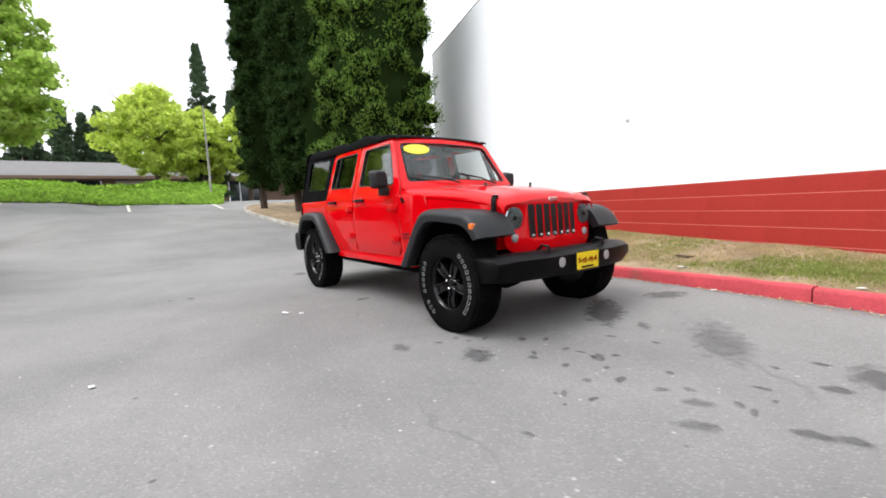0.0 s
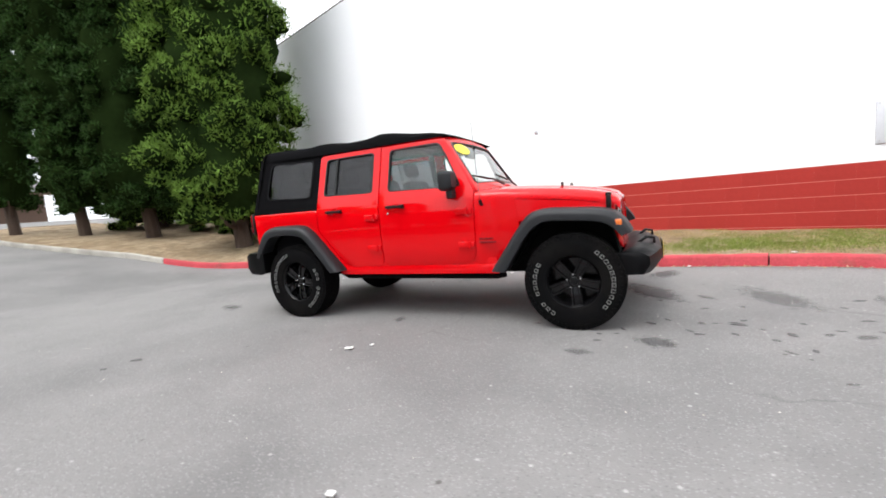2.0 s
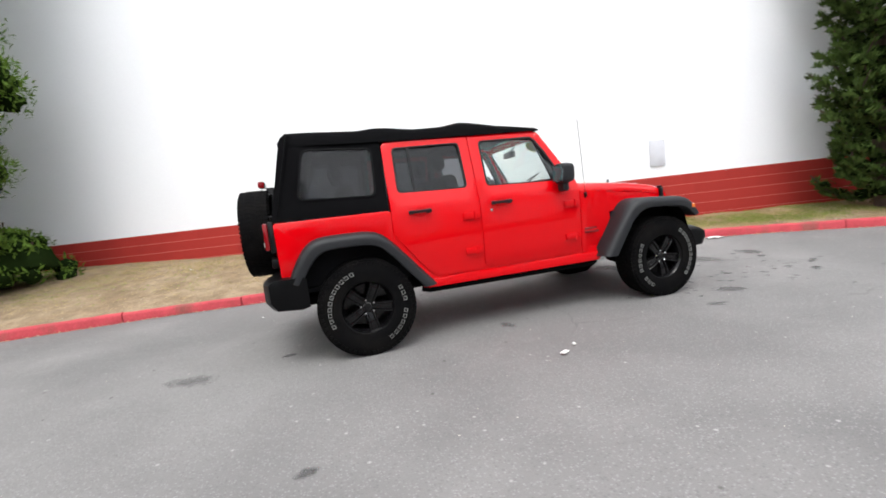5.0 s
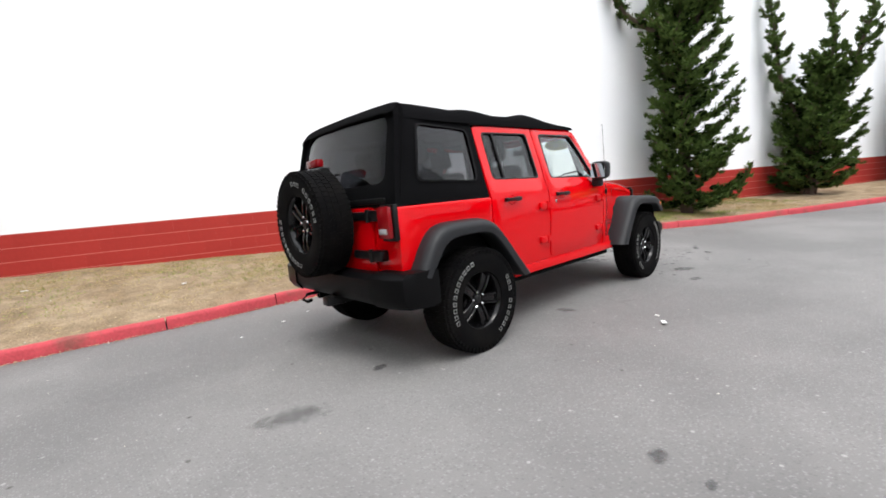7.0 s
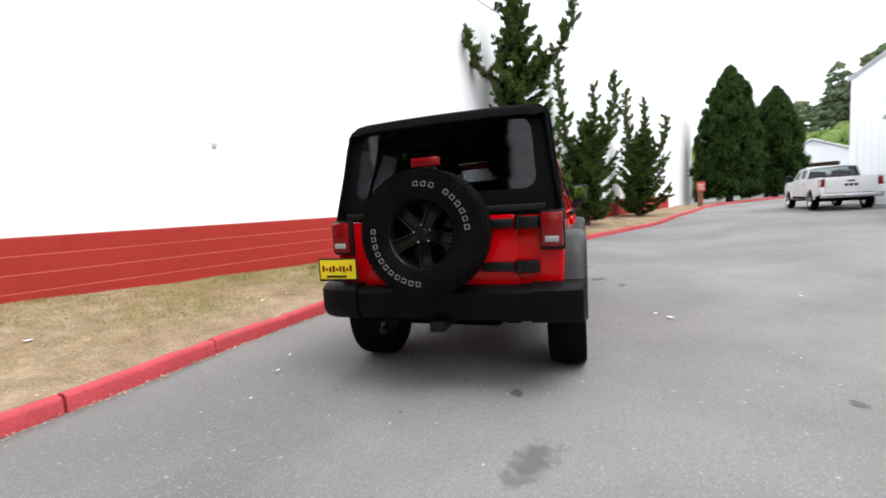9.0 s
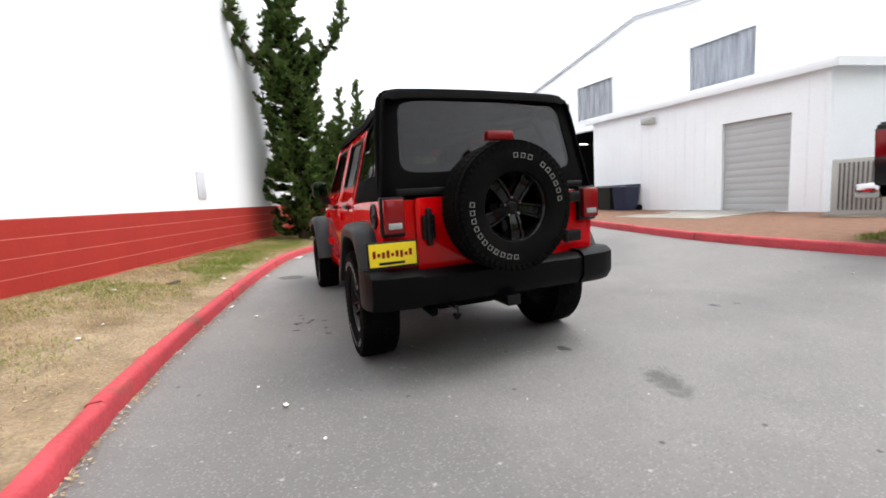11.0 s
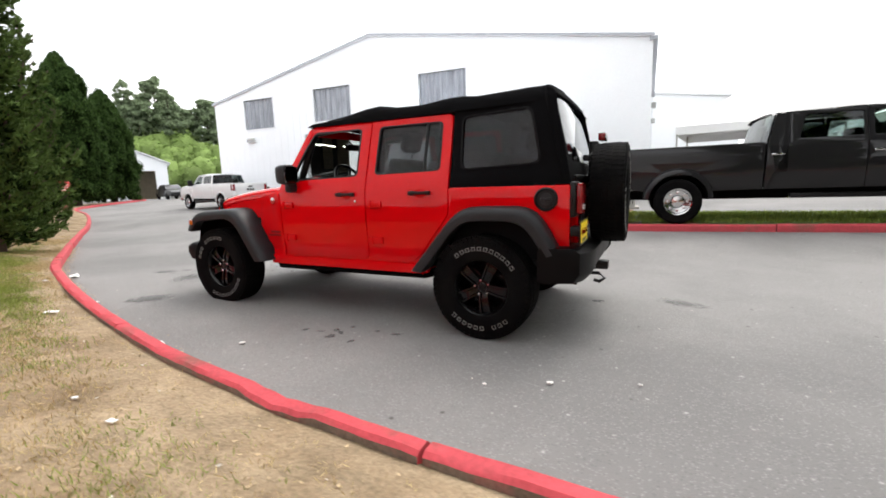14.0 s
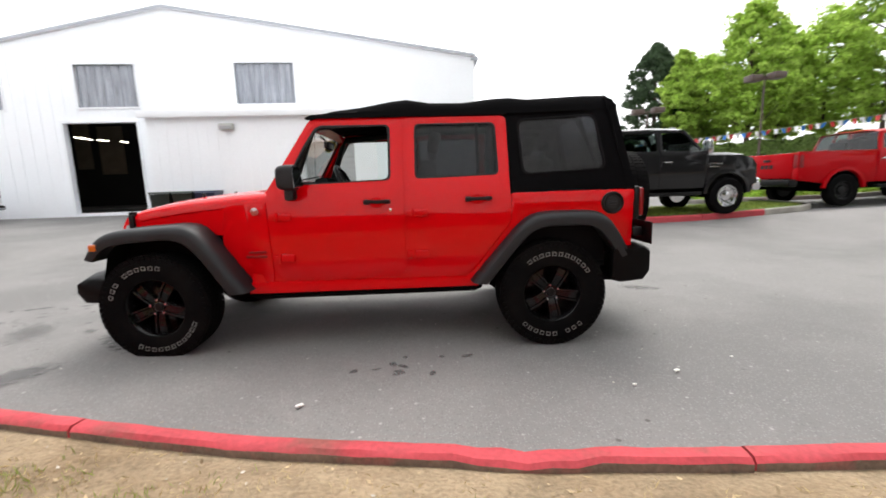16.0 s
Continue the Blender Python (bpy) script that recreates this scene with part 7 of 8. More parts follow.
bed("mulch_bed", -2.4, 8.2, M_MULCH, "reddish bark mulch bed between kerb and annex", "mulch", -10.1)
bed("lawn", -10.5, -2.3, M_LAWN, "green mown lawn on the island", "lawn", -8.3)
bm = bmesh.new()
box(bm, 1.2, 3.7, -10.15, -7.4, 0.30, 0.352, 0.008)
moved(bm, 0, Matrix.Translation((0.2, -0.1, 0)) @ Matrix.Rotation(radians(4), 4, "Z"))
tagged(part("concrete_apron", bm, M_CONCRETE), "pale concrete apron in front of the roller door", "concrete", kind="structure")


def wall_lamp(u, z, off):
    root = thing("wall_lamp", "grey wall-pack lamp fixed to the white siding", "lamp", "wall lamps")
    bm = bmesh.new()
    fbox(bm, u - 0.22, u + 0.22, off + 0.001, off + 0.16, z - 0.09, z + 0.10, 0.03)
    part("housing", bm, M_AC, root)
    bm = bmesh.new()
    fbox(bm, u - 0.18, u + 0.18, off + 0.161, off + 0.20, z - 0.08, z + 0.02, 0.02)
    part("lens", bm, M_CLEARLENS, root)


wall_lamp(5.86, 3.14, A_OUT)
wall_lamp(15.95, 3.68, 0.03)


def air_conditioner(u, off, w, h, depth):
    root = thing("air_conditioner", "grey outdoor air-conditioning unit beside the annex", "air conditioner", "air conditioners")
    z = 0.36
    bm = bmesh.new()
    fbox(bm, u, u + w, off, off + depth, z, z + h, 0.02)
    part("casing", bm, M_AC, root)
    for k in range(int(w / 0.07) - 1):
        bm = bmesh.new()
        fbox(bm, u + 0.06 + k * 0.07, u + 0.085 + k * 0.07, off + depth + 0.001, off + depth + 0.014, z + 0.08, z + h - 0.08, 0.004)
        part("fin", bm, M_AC_DARK, root)
    n = bmesh.new()
    fbox(n, u - 0.1, u + w + 0.1, off - 0.1, off + depth + 0.1, z - 0.1, z - 0.002)
    part("pad", n, M_CONCRETE, root)


air_conditioner(-0.12, 3.1, 0.84, 1.08, 0.80)
air_conditioner(-1.05, 2.9, 0.75, 0.95, 0.70)
air_conditioner(-1.95, 2.7, 0.75, 0.84, 0.70)


def wheelie_bin(u, off, mat, label):
    root = thing("wheelie_bin", label, "bin", "bins by the annex")
    z = gz(*fpt(u, 0, off)[:2]) + 0.03
    bm = bmesh.new()
    for z0, z1, k0, k1 in ((0.05, 0.78, 0.76, 0.9),):
        secs = []
        for zz, k in ((z0, k0), (z1, k1), (z1 + 0.03, k1 + 0.06)):
            secs.append([fpt(u + a * 0.31 * k, z + zz, off + b * 0.36 * k) for a, b in ((-1, -1), (1, -1), (1, 1), (-1, 1))])
        loft(bm, secs, closed=True, caps=True)
    part("body", bm, mat, root)
    bm = bmesh.new()
    loft(bm, [[fpt(u + a * 0.295, z + 0.815 + (0.06 if k else 0), off + b * 0.345 * (0.9 if k else 1)) for a, b in ((-1, -1), (1, -1), (1, 1), (-1, 1))] for k in (0, 1)], closed=True, caps=True)
    part("lid", bm, mat, root)
    for a in (-1, 1):
        bm = bmesh.new()
        c = fpt(u + a * 0.27, z + 0.10, off - 0.30)
        lathe(bm, [(0.10, -0.03), (0.10, 0.03)], 16, "x", c)
        part("wheel", bm, M_TYRE, root)


for u, off, mat, lab in ((7.75, A_OUT + 0.40, M_BIN_GREEN, "dark green wheelie bin standing by the annex"), (7.1, A_OUT + 0.40, M_BIN_GREEN, "dark green wheelie bin standing by the annex"), (6.45, A_OUT + 0.40, M_BIN_BLUE, "dark blue wheelie bin standing by the annex")):
    wheelie_bin(u, off, mat, lab)


# low wing and white canopy right of the workshop
WING_TOP = 6.0


def low_wing():
    """A lower wing whose front runs back from the workshop's end wall."""
    root = thing("low_wing", "low white metal wing joined to the workshop", "building")
    a, b = fpt(-3.1, 0, -11.7), fpt(-8.28, 0, -15.65)
    d = Vector((b[0] - a[0], b[1] - a[1])).normalized()
    n = Vector((d.y, -d.x)) * (1 if d.y * F_OUT.x - d.x * F_OUT.y > 0 else -1)
    for name, z0, z1, out, mat in (("wall", 0.2, WING_TOP, 0.0, M_METAL_WALL), ("roof", WING_TOP + 0.003, WING_TOP + 0.12, 0.1, M_TRIM)):
        bm = bmesh.new()
        loft(bm, [[(p[0] + n.x * k, p[1] + n.y * k, z) for k, z in ((out, z0), (out, z1), (-6.0, z1), (-6.0, z0))] for p in (a, b)], closed=True, caps=True)
        part(name, bm, mat, root)


low_wing()


def canopy(x, y, w, eave, peak, turn):
    root = thing("canopy_tent", "white peaked canopy tent standing on the lot", "tent")
    z = gz(x, y)
    root.matrix_basis = pose(x, y, z, 0, 0, turn)
    square = ((-1, -1), (1, -1), (1, 1), (-1, 1))
    h = eave - z
    bm = bmesh.new()
    rows = [(1.0, h - 0.34), (1.0, h)] + [(1 - t, h + (peak - eave) * t ** 1.12) for t in (0.2, 0.4, 0.6, 0.8, 0.99)]
    loft(bm, [[(w / 2 * k * a, w / 2 * k * b, zz) for a, b in square] for k, zz in rows], closed=True)
    part("cover", bm, M_TENT, root)
    for a, b in square:
        bm = bmesh.new()
        tube(bm, [(a * w * 0.49, b * w * 0.49, -0.3), (a * w * 0.49, b * w * 0.49, h - 0.02)], 0.03, 8)
        part("leg", bm, M_POLE, root)


canopy(-6.4, -19.6, 5.43, 3.27, 5.2, -7.5)


# small sign post at the end of the wall
def sign_post(x, y):
    root = thing("sign_post", "small red sign on a brown wooden post", "sign")
    z = gz(x, y)
    bm = bmesh.new()
    box(bm, x - 0.12, x + 0.12, y - 0.12, y + 0.12, z - 0.1, z + 1.45, 0.01)
    part("post", bm, M_WOODPOST, root)
    bm = bmesh.new()
    box(bm, x - 0.16, x - 0.125, y - 0.24, y + 0.24, z + 1.05, z + 1.65, 0.01)
    b = part("board", bm, M_SIGNRED, root)
    for k in range(3):
        bm = bmesh.new()
        box(bm, x - 0.164, x - 0.1605, y - 0.17, y + 0.17, z + 1.18 + k * 0.13, z + 1.23 + k * 0.13)
        part("sign_line", bm, M_PAINTLINE, b)


sign_post(26.0, -7.95)

# plates on the wall
M_PLATE = material("pale_wall_plate", (0.60, 0.61, 0.65), rough=0.5, vary=0.06)


def wall_plate(x, z, w, h):
    """A pale service plate fixed flat on the long wall."""
    d = (WALL_B - WALL_A).normalized()
    n = Vector((d.y, -d.x))
    y = wall_y(x)
    root = thing("wall_plate", "pale grey service plate fixed to the white wall", "wall plate", "wall plates")
    bm = bmesh.new()
    box(bm, -w / 2, w / 2, -0.02, 0.0, -h / 2, h / 2, 0.006)
    moved(bm, 0, Matrix.Translation((x + n.x * 0.003, y + n.y * 0.003, z)) @ Matrix.Rotation(math.atan2(d.y, d.x), 4, "Z"))
    part("plate", bm, M_PLATE, root)
    for a in (-1, 1):
        for b in (-1, 1):
            bm = bmesh.new()
            lathe(bm, [(0.008, -0.026), (0.008, -0.020)], 8, "y", (a * (w / 2 - 0.03), 0, b * (h / 2 - 0.03)))
            moved(bm, 0, Matrix.Translation((x + n.x * 0.003, y + n.y * 0.003, z)) @ Matrix.Rotation(math.atan2(d.y, d.x), 4, "Z"))
            part("screw", bm, M_AC, root)


wall_plate(4.756, 1.66, 0.295, 0.51)
wall_plate(0.16, 2.36, 0.07, 0.07)

# ---- far left: parking edge, ground cover, low shop building ----
def hedge(name, pts, width, height, seed, label, n=9000, size=0.22, bank=False, mat=M_HEDGE):
    rng = np.random.default_rng(seed)
    line = [Vector(p) for p in pts]
    seg = rng.integers(0, len(line) - 1, n)
    t = rng.uniform(0, 1, n)
    w = rng.uniform(-1, 1, n)
    a = np.array([(line[i].x, line[i].y) for i in seg])
    b = np.array([(line[i + 1].x, line[i + 1].y) for i in seg])
    d = b - a
    nr = np.stack([-d[:, 1], d[:, 0]], 1)
    nr /= np.linalg.norm(nr, axis=1)[:, None]
    xy = a + d * t[:, None] + nr * (w * width / 2)[:, None]
    ground_z = np.array([gz(*p) for p in xy])
    shape = 0.10 + 0.90 * np.clip((w + 1) / 1.3, 0, 1) ** 0.8 if bank else 1 - w ** 2 * 0.85
    top = height * shape * (0.8 + 0.35 * np.array([noise.noise((p[0] * 0.6, p[1] * 0.6, seed)) for p in xy]))
    z = ground_z + np.maximum(0.05, top) * rng.uniform(0.75, 1.0, n)
    pos = np.stack([xy[:, 0], xy[:, 1], z], 1)
    way = np.stack([nr[:, 0] * w, nr[:, 1] * w, np.ones(n)], 1)
    ob = leaves(name, pos, rng.normal(0, 1, pos.shape), size, mat, None, 0.7, seed=seed, face=way)
    return tagged(ob, label, "ground cover", kind="stuff")


hedge("ground_cover", [(-27.3, -16.0), (-26.8, -8.0), (-26.4, -2.0), (-25.4, 2.4)], 6.2, 1.30, 5, "low bright green ground cover beyond the parking bays", 20000, 0.24, True)
hedge("ground_cover", [(-17.5, -9.6), (-12.5, -10.2), (-9.0, -10.4)], 2.2, 0.7, 6, "low green shrubs on a kerbed bed by the lane", 5000, 0.18)
bm = bmesh.new()
for y0 in (-7.2, -2.6, 1.2):
    loft(bm, [[(x, y0 + dy, gz(x, y0) + 0.012) for x in (-23.4, -22.2, -21, -19.6)] for dy in (-0.06, 0.06)])
tagged(part("bay_line", bm, M_PAINTLINE, normals=False), "worn pale parking bay lines on the asphalt", "paint line", kind="structure")

bed_kerb = [Vector((p.x, p.y)) for p in spline([(-8.0, -9.3, 0), (-10.5, -8.95, 0), (-14, -8.6, 0), (-17.2, -8.35, 0), (-18.8, -9.0, 0), (-19.2, -10.5, 0)], 8)]
build_kerb("bed_kerb", list(reversed(resample(bed_kerb, 0.25))), True, lambda p: False, "bare concrete kerb round the shrub bed")


def shop_building():
    root = thing("shop_building", "long low building with a grey shingle roof", "building")
    x = -43.0
    base = gz(x, 0) - 0.6
    bm = bmesh.new()
    box(bm, x - 8, x, -26, 14, base, base + 3.0)
    part("wall", bm, M_BROWN, root)
    for k, (y0, y1, mat, nm) in enumerate(((-24, -18, M_GLASSDARK, "window"), (-15, -10.5, M_TAN, "panel"), (-9, -4, M_GLASSDARK, "window"), (-3, 1, M_TAN, "panel"), (2, 5.0, M_GLASSDARK, "window"), (6, 9, M_GLASSDARK, "window"))):
        bm = bmesh.new()
        box(bm, x + 0.002, x + 0.08, y0, y1, base + 0.5, base + 2.6, 0.02)
        w = part(nm, bm, mat, root)
        if nm == "window":
            for j in range(4):
                bm = bmesh.new()
                yy = y0 + (y1 - y0) * j / 3
                box(bm, x + 0.081, x + 0.12, yy - 0.05, yy + 0.05, base + 0.5, base + 2.6)
                part("mullion", bm, M_TRIM, w)
    bm = bmesh.new()
    loft(bm, [[(x + 1.6, y, base + 2.9), (x - 4, y, base + 4.6), (x - 9.6, y, base + 2.9)] for y in (-27, 15)])
    part("roof", bm, M_ROOFGREY, root)
    bm = bmesh.new()
    box(bm, x + 1.55, x + 1.7, -27, 15, base + 2.68, base + 2.93)
    part("fascia", bm, M_BROWN, root)


shop_building()


def hatchback(x, y, turn, paint, label):
    """A far parked saloon, mostly hidden by the ground cover."""
    root = thing("parked_car", label, "car")
    root.matrix_basis = pose(x, y, gz(x, y), 0, 0, turn)
    bm = bmesh.new()
    secs = []
    for u, z0, z1, w in ((-2.1, 0.45, 0.8, 0.7), (-1.9, 0.3, 0.95, 0.85), (-0.9, 0.25, 1.0, 0.88), (0.9, 0.25, 0.95, 0.88), (1.9, 0.3, 0.8, 0.82), (2.15, 0.42, 0.65, 0.65)):
        secs.append([(u, -w, z0), (u, -w - 0.02, (z0 + z1) / 2), (u, -w + 0.08, z1), (u, w - 0.08, z1), (u, w + 0.02, (z0 + z1) / 2), (u, w, z0)])
    loft(bm, secs, closed=True, caps=True)
    part("body", bm, paint, root)
    bm = bmesh.new()
    loft(bm, [[(u, -w, z), (u, w, z)] for u, z, w in ((-1.7, 0.97, 0.76), (-1.1, 1.38, 0.62), (0.1, 1.42, 0.62), (0.95, 0.95, 0.76))])
    part("roof", bm, paint, root)
    bm = bmesh.new()
    for s in (-1, 1):
        bm.faces.new([bm.verts.new((u, s * w, z)) for u, z, w in ((-1.6, 0.97, 0.77), (-1.05, 1.34, 0.64), (0.08, 1.38, 0.64), (0.85, 0.96, 0.77))])
    part("side_glass", bm, M_GLASSDARK, root)
    for u in (-1.35, 1.35):
        for s in (-1, 1):
            bm = bmesh.new()
            lathe(bm, [(0.31, -0.1), (0.31, 0.1)], 20, "y", (u, s * 0.78, 0.31))
            part("wheel", bm, M_TYRE, root)


hatchback(-34.0, -1.5, 80, M_WHITEPAINT, "white car parked beyond the ground cover")
hatchback(40.5, -22.6, 165, M_GREYPAINT, "dark car parked by the shed at the lane's end")


def light_pole(x, y, h, heads, mat, label, thick=0.075):
    root = thing("light_pole", label, "light pole")
    z = gz(x, y)
    bm = bmesh.new()
    tube(bm, [(x, y, z - 0.2), (x, y, z + h)], [thick, thick * 0.6], 10)
    part("pole", bm, mat, root)
    for dx, dy in heads:
        bm = bmesh.new()
        tube(bm, [(x, y, z + h - 0.15), (x + dx * 0.6, y + dy * 0.6, z + h - 0.1)], 0.04, 8)
        box(bm, x + dx - 0.38, x + dx + 0.38, y + dy - 0.38, y + dy + 0.38, z + h - 0.25, z + h + 0.12, 0.05)
        part("lamp_head", bm, mat, root)


light_pole(-24.5, 1.5, 5.6, [], M_POLE, "slim weathered pole beyond the bays", 0.065)
light_pole(-21.0, -22.4, 6.95 - gz(-21.0, -22.4), [(0.42, -0.36), (-0.42, 0.36)], M_BRONZE, "bronze twin-headed car-park light pole")
light_pole(-16.87, -28.26, 6.0 - gz(-16.87, -28.26), [(0.55, -0.4), (-0.55, 0.4)], M_BRONZE, "bronze twin-headed car-park light pole")

# ---- trees round about ----
broad_tree("maple_tree", -22.0, -7.4, gz(-22.0, -7.4), 10.5, 3.0, 101, M_LEAF, "bright green leafy tree by the parking bays", count=420, per=80, size=0.22, base=0.24)
broad_tree("young_tree", -30.5, -0.7, gz(-30.5, -0.7), 7.4, 2.9, 102, M_LEAF2, "yellow-green spreading tree behind the ground cover", count=300, per=90, size=0.19, base=0.26)
broad_tree("young_tree", -31.5, 2.2, gz(-31.5, 2.2), 6.4, 2.2, 103, M_LEAF2, "yellow-green young tree behind the ground cover", count=220, per=80, size=0.19, base=0.22)
broad_tree("young_tree", -30, 5.0, gz(-30, 5.0), 6.6, 2.2, 104, M_LEAF2, "yellow-green young tree behind the ground cover", count=220, per=80, size=0.19, base=0.22)
FIR = [1.0, 0.95, 0.74, 0.44, 0.20, 0.02]
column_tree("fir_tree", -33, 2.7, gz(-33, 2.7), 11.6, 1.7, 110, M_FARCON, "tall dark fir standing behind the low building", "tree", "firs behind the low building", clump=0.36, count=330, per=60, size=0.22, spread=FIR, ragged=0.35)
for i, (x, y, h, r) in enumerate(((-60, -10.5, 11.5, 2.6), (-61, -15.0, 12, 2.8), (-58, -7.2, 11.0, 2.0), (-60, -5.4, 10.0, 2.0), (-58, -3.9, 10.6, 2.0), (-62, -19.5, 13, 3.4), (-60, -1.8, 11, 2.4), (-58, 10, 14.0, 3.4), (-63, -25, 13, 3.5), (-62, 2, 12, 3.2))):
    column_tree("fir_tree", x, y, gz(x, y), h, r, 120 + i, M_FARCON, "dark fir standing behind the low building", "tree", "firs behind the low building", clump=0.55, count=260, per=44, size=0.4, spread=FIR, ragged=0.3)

for i, (x, y, h, r) in enumerate(((-31.0, -37.0, 13.7, 3.6), (-35.5, -39, 12.0, 3.2), (-40.0, -33.0, 16.0, 3.8), (-44.5, -30.0, 14.0, 4.2), (-31.5, -44, 11, 3.6), (-50, -25, 14.5, 4.2), (-26.3, -40.0, 10.5, 2.1), (-42, -41, 14.0, 4))):
    broad_tree("street_tree", x, y, gz(x, y), h, r, 140 + i, M_STREET, "tall bright green leafy tree behind the car lot", count=440, per=50, size=0.31, base=0.16, trunk=0.2)
column_tree("pine_tree", -25.6, -44.0, gz(-25.6, -44.0), 12.6, 3.6, 160, M_FARCON, "dark pine behind the car lot", "tree", "", clump=0.6, count=380, per=60, size=0.36, ragged=0.3, spread=[0.9, 1.0, 0.9, 0.7, 0.45, 0.08])
hedge("ground_cover", [(-12, -38), (-26, -35), (-39, -28), (-50, -18)], 4.0, 1.8, 8, "green shrubs, darkened as in shade, below the street trees", 24000, 0.3, mat=M_SHRUB)


def woods(name, seed, label, n=300):
    """A wooded slope across the lane's end: leafy crowns of many sizes, the farther the higher."""
    rng = np.random.default_rng(seed)
    along, side_way = np.array([0.835, -0.55]), np.array([0.55, 0.835])
    far, wide = rng.uniform(0, 1, n) ** 0.8, rng.uniform(-26, 34, n)
    xy = np.array([-2.0, 4.0]) + along * (60 + 16 * far)[:, None] + side_way * wide[:, None]
    h = 2.4 + 5.9 * far + 0.9 * np.sin(wide * 0.42 + 1.0) * far + rng.uniform(-0.8, 0.6, n)
    c = np.column_stack([xy, h])
    r = rng.uniform(1.2, 2.6, n)
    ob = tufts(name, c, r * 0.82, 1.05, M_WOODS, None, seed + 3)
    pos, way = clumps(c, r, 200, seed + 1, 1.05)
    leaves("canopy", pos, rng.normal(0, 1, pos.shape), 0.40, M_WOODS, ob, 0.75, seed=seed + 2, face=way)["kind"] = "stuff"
    return tagged(ob, label, "woods", kind="stuff")


woods("far_woods", 200, "wooded green hillside beyond the lane")
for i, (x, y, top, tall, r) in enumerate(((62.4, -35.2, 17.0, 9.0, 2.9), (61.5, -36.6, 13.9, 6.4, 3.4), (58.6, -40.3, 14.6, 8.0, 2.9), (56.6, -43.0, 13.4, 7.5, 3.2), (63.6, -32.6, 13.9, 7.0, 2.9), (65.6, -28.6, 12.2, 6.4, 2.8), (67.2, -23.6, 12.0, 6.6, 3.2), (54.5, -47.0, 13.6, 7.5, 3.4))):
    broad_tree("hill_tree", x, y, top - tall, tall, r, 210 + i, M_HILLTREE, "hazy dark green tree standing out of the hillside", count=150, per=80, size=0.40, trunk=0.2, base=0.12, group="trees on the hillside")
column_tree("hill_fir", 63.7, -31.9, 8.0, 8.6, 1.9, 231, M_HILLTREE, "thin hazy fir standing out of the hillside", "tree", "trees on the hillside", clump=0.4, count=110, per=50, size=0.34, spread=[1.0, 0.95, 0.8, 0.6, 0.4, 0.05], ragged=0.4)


def shed(x, y, turn):
    """A gabled shed with an open doorway in the end that faces the lane."""
    root = thing("white_shed", "small white gabled shed at the lane's end", "shed")
    root.matrix_basis = pose(x, y, gz(x, y), 0, 0, turn)
    bm = bmesh.new()
    sheet(bm, [(-3.0, 0), (3.0, 0), (3.0, 3.7), (0, 5.0), (-3.0, 3.7)], [[(-1.9, 0.02), (0.4, 0.02), (0.4, 2.9), (-1.9, 2.9)]], lambda u, v, d: (-4.5 + d, u, v), 0.15, bevel=0)
    for y0 in (-3.0, 2.85):
        box(bm, -4.34, 4.5, y0, y0 + 0.15, 0, 3.7)
    box(bm, 4.35, 4.5, -2.84, 2.84, 0, 3.7)
    part("wall", bm, M_METAL_WALL, root)
    bm = bmesh.new()
    box(bm, -2.2, -2.0, -2.8, 2.8, 0, 3.5)
    part("inner_wall", bm, M_POLE_TAN, root, "tan inner wall in the doorway")
    bm = bmesh.new()
    loft(bm, [[(x_, -3.3, 3.62), (x_, 0, 5.06), (x_, 3.3, 3.62), (x_, 3.3, 3.72), (x_, 0, 5.18), (x_, -3.3, 3.72)] for x_ in (-4.8, 4.8)], closed=True, caps=True)
    part("roof", bm, M_TRIM, root)


shed(48.5, -23.7, -30)


# bunting over the lot
def bunting(a, b, n, sag):
    root = thing("bunting", "string of red, white and blue pennants over the car lot", "bunting")
    a, b = Vector(a), Vector(b)
    pts = [a.lerp(b, k / n) - Vector((0, 0, sag * 4 * (k / n) * (1 - k / n))) for k in range(n + 1)]
    bm = bmesh.new()
    tube(bm, pts, 0.008, 5)
    part("string", bm, M_POLE, root)
    cols = [material("pennant_red", (0.5, 0.03, 0.03), vary=0.05), material("pennant_white", (0.75, 0.75, 0.75), vary=0.05), material("pennant_blue", (0.03, 0.16, 0.45), vary=0.05)]
    d = (b - a).normalized()
    for k in range(n):
        p, w = pts[k].lerp(pts[k + 1], 0.5), (b - a).length / n * 0.30
        lean = Vector((0.08 * math.sin(k * 1.7), 0.08 * math.cos(k * 2.3), 0))
        bm = bmesh.new()
        q = [p - d * w, p + d * w, p + d * w * 0.75 - Vector((0, 0, 0.20)) + lean, p - d * w * 0.75 - Vector((0, 0, 0.20)) + lean]
        off = Vector((-d.y, d.x, 0)) * 0.004
        loft(bm, [[v + off for v in q], [v - off for v in q]], closed=True, caps=True)
        part("pennant", bm, cols[k % 3], root)


bunting((-6.0, -18.6, 2.55), (-22.0, -9.6, 3.75), 84, 0.25)

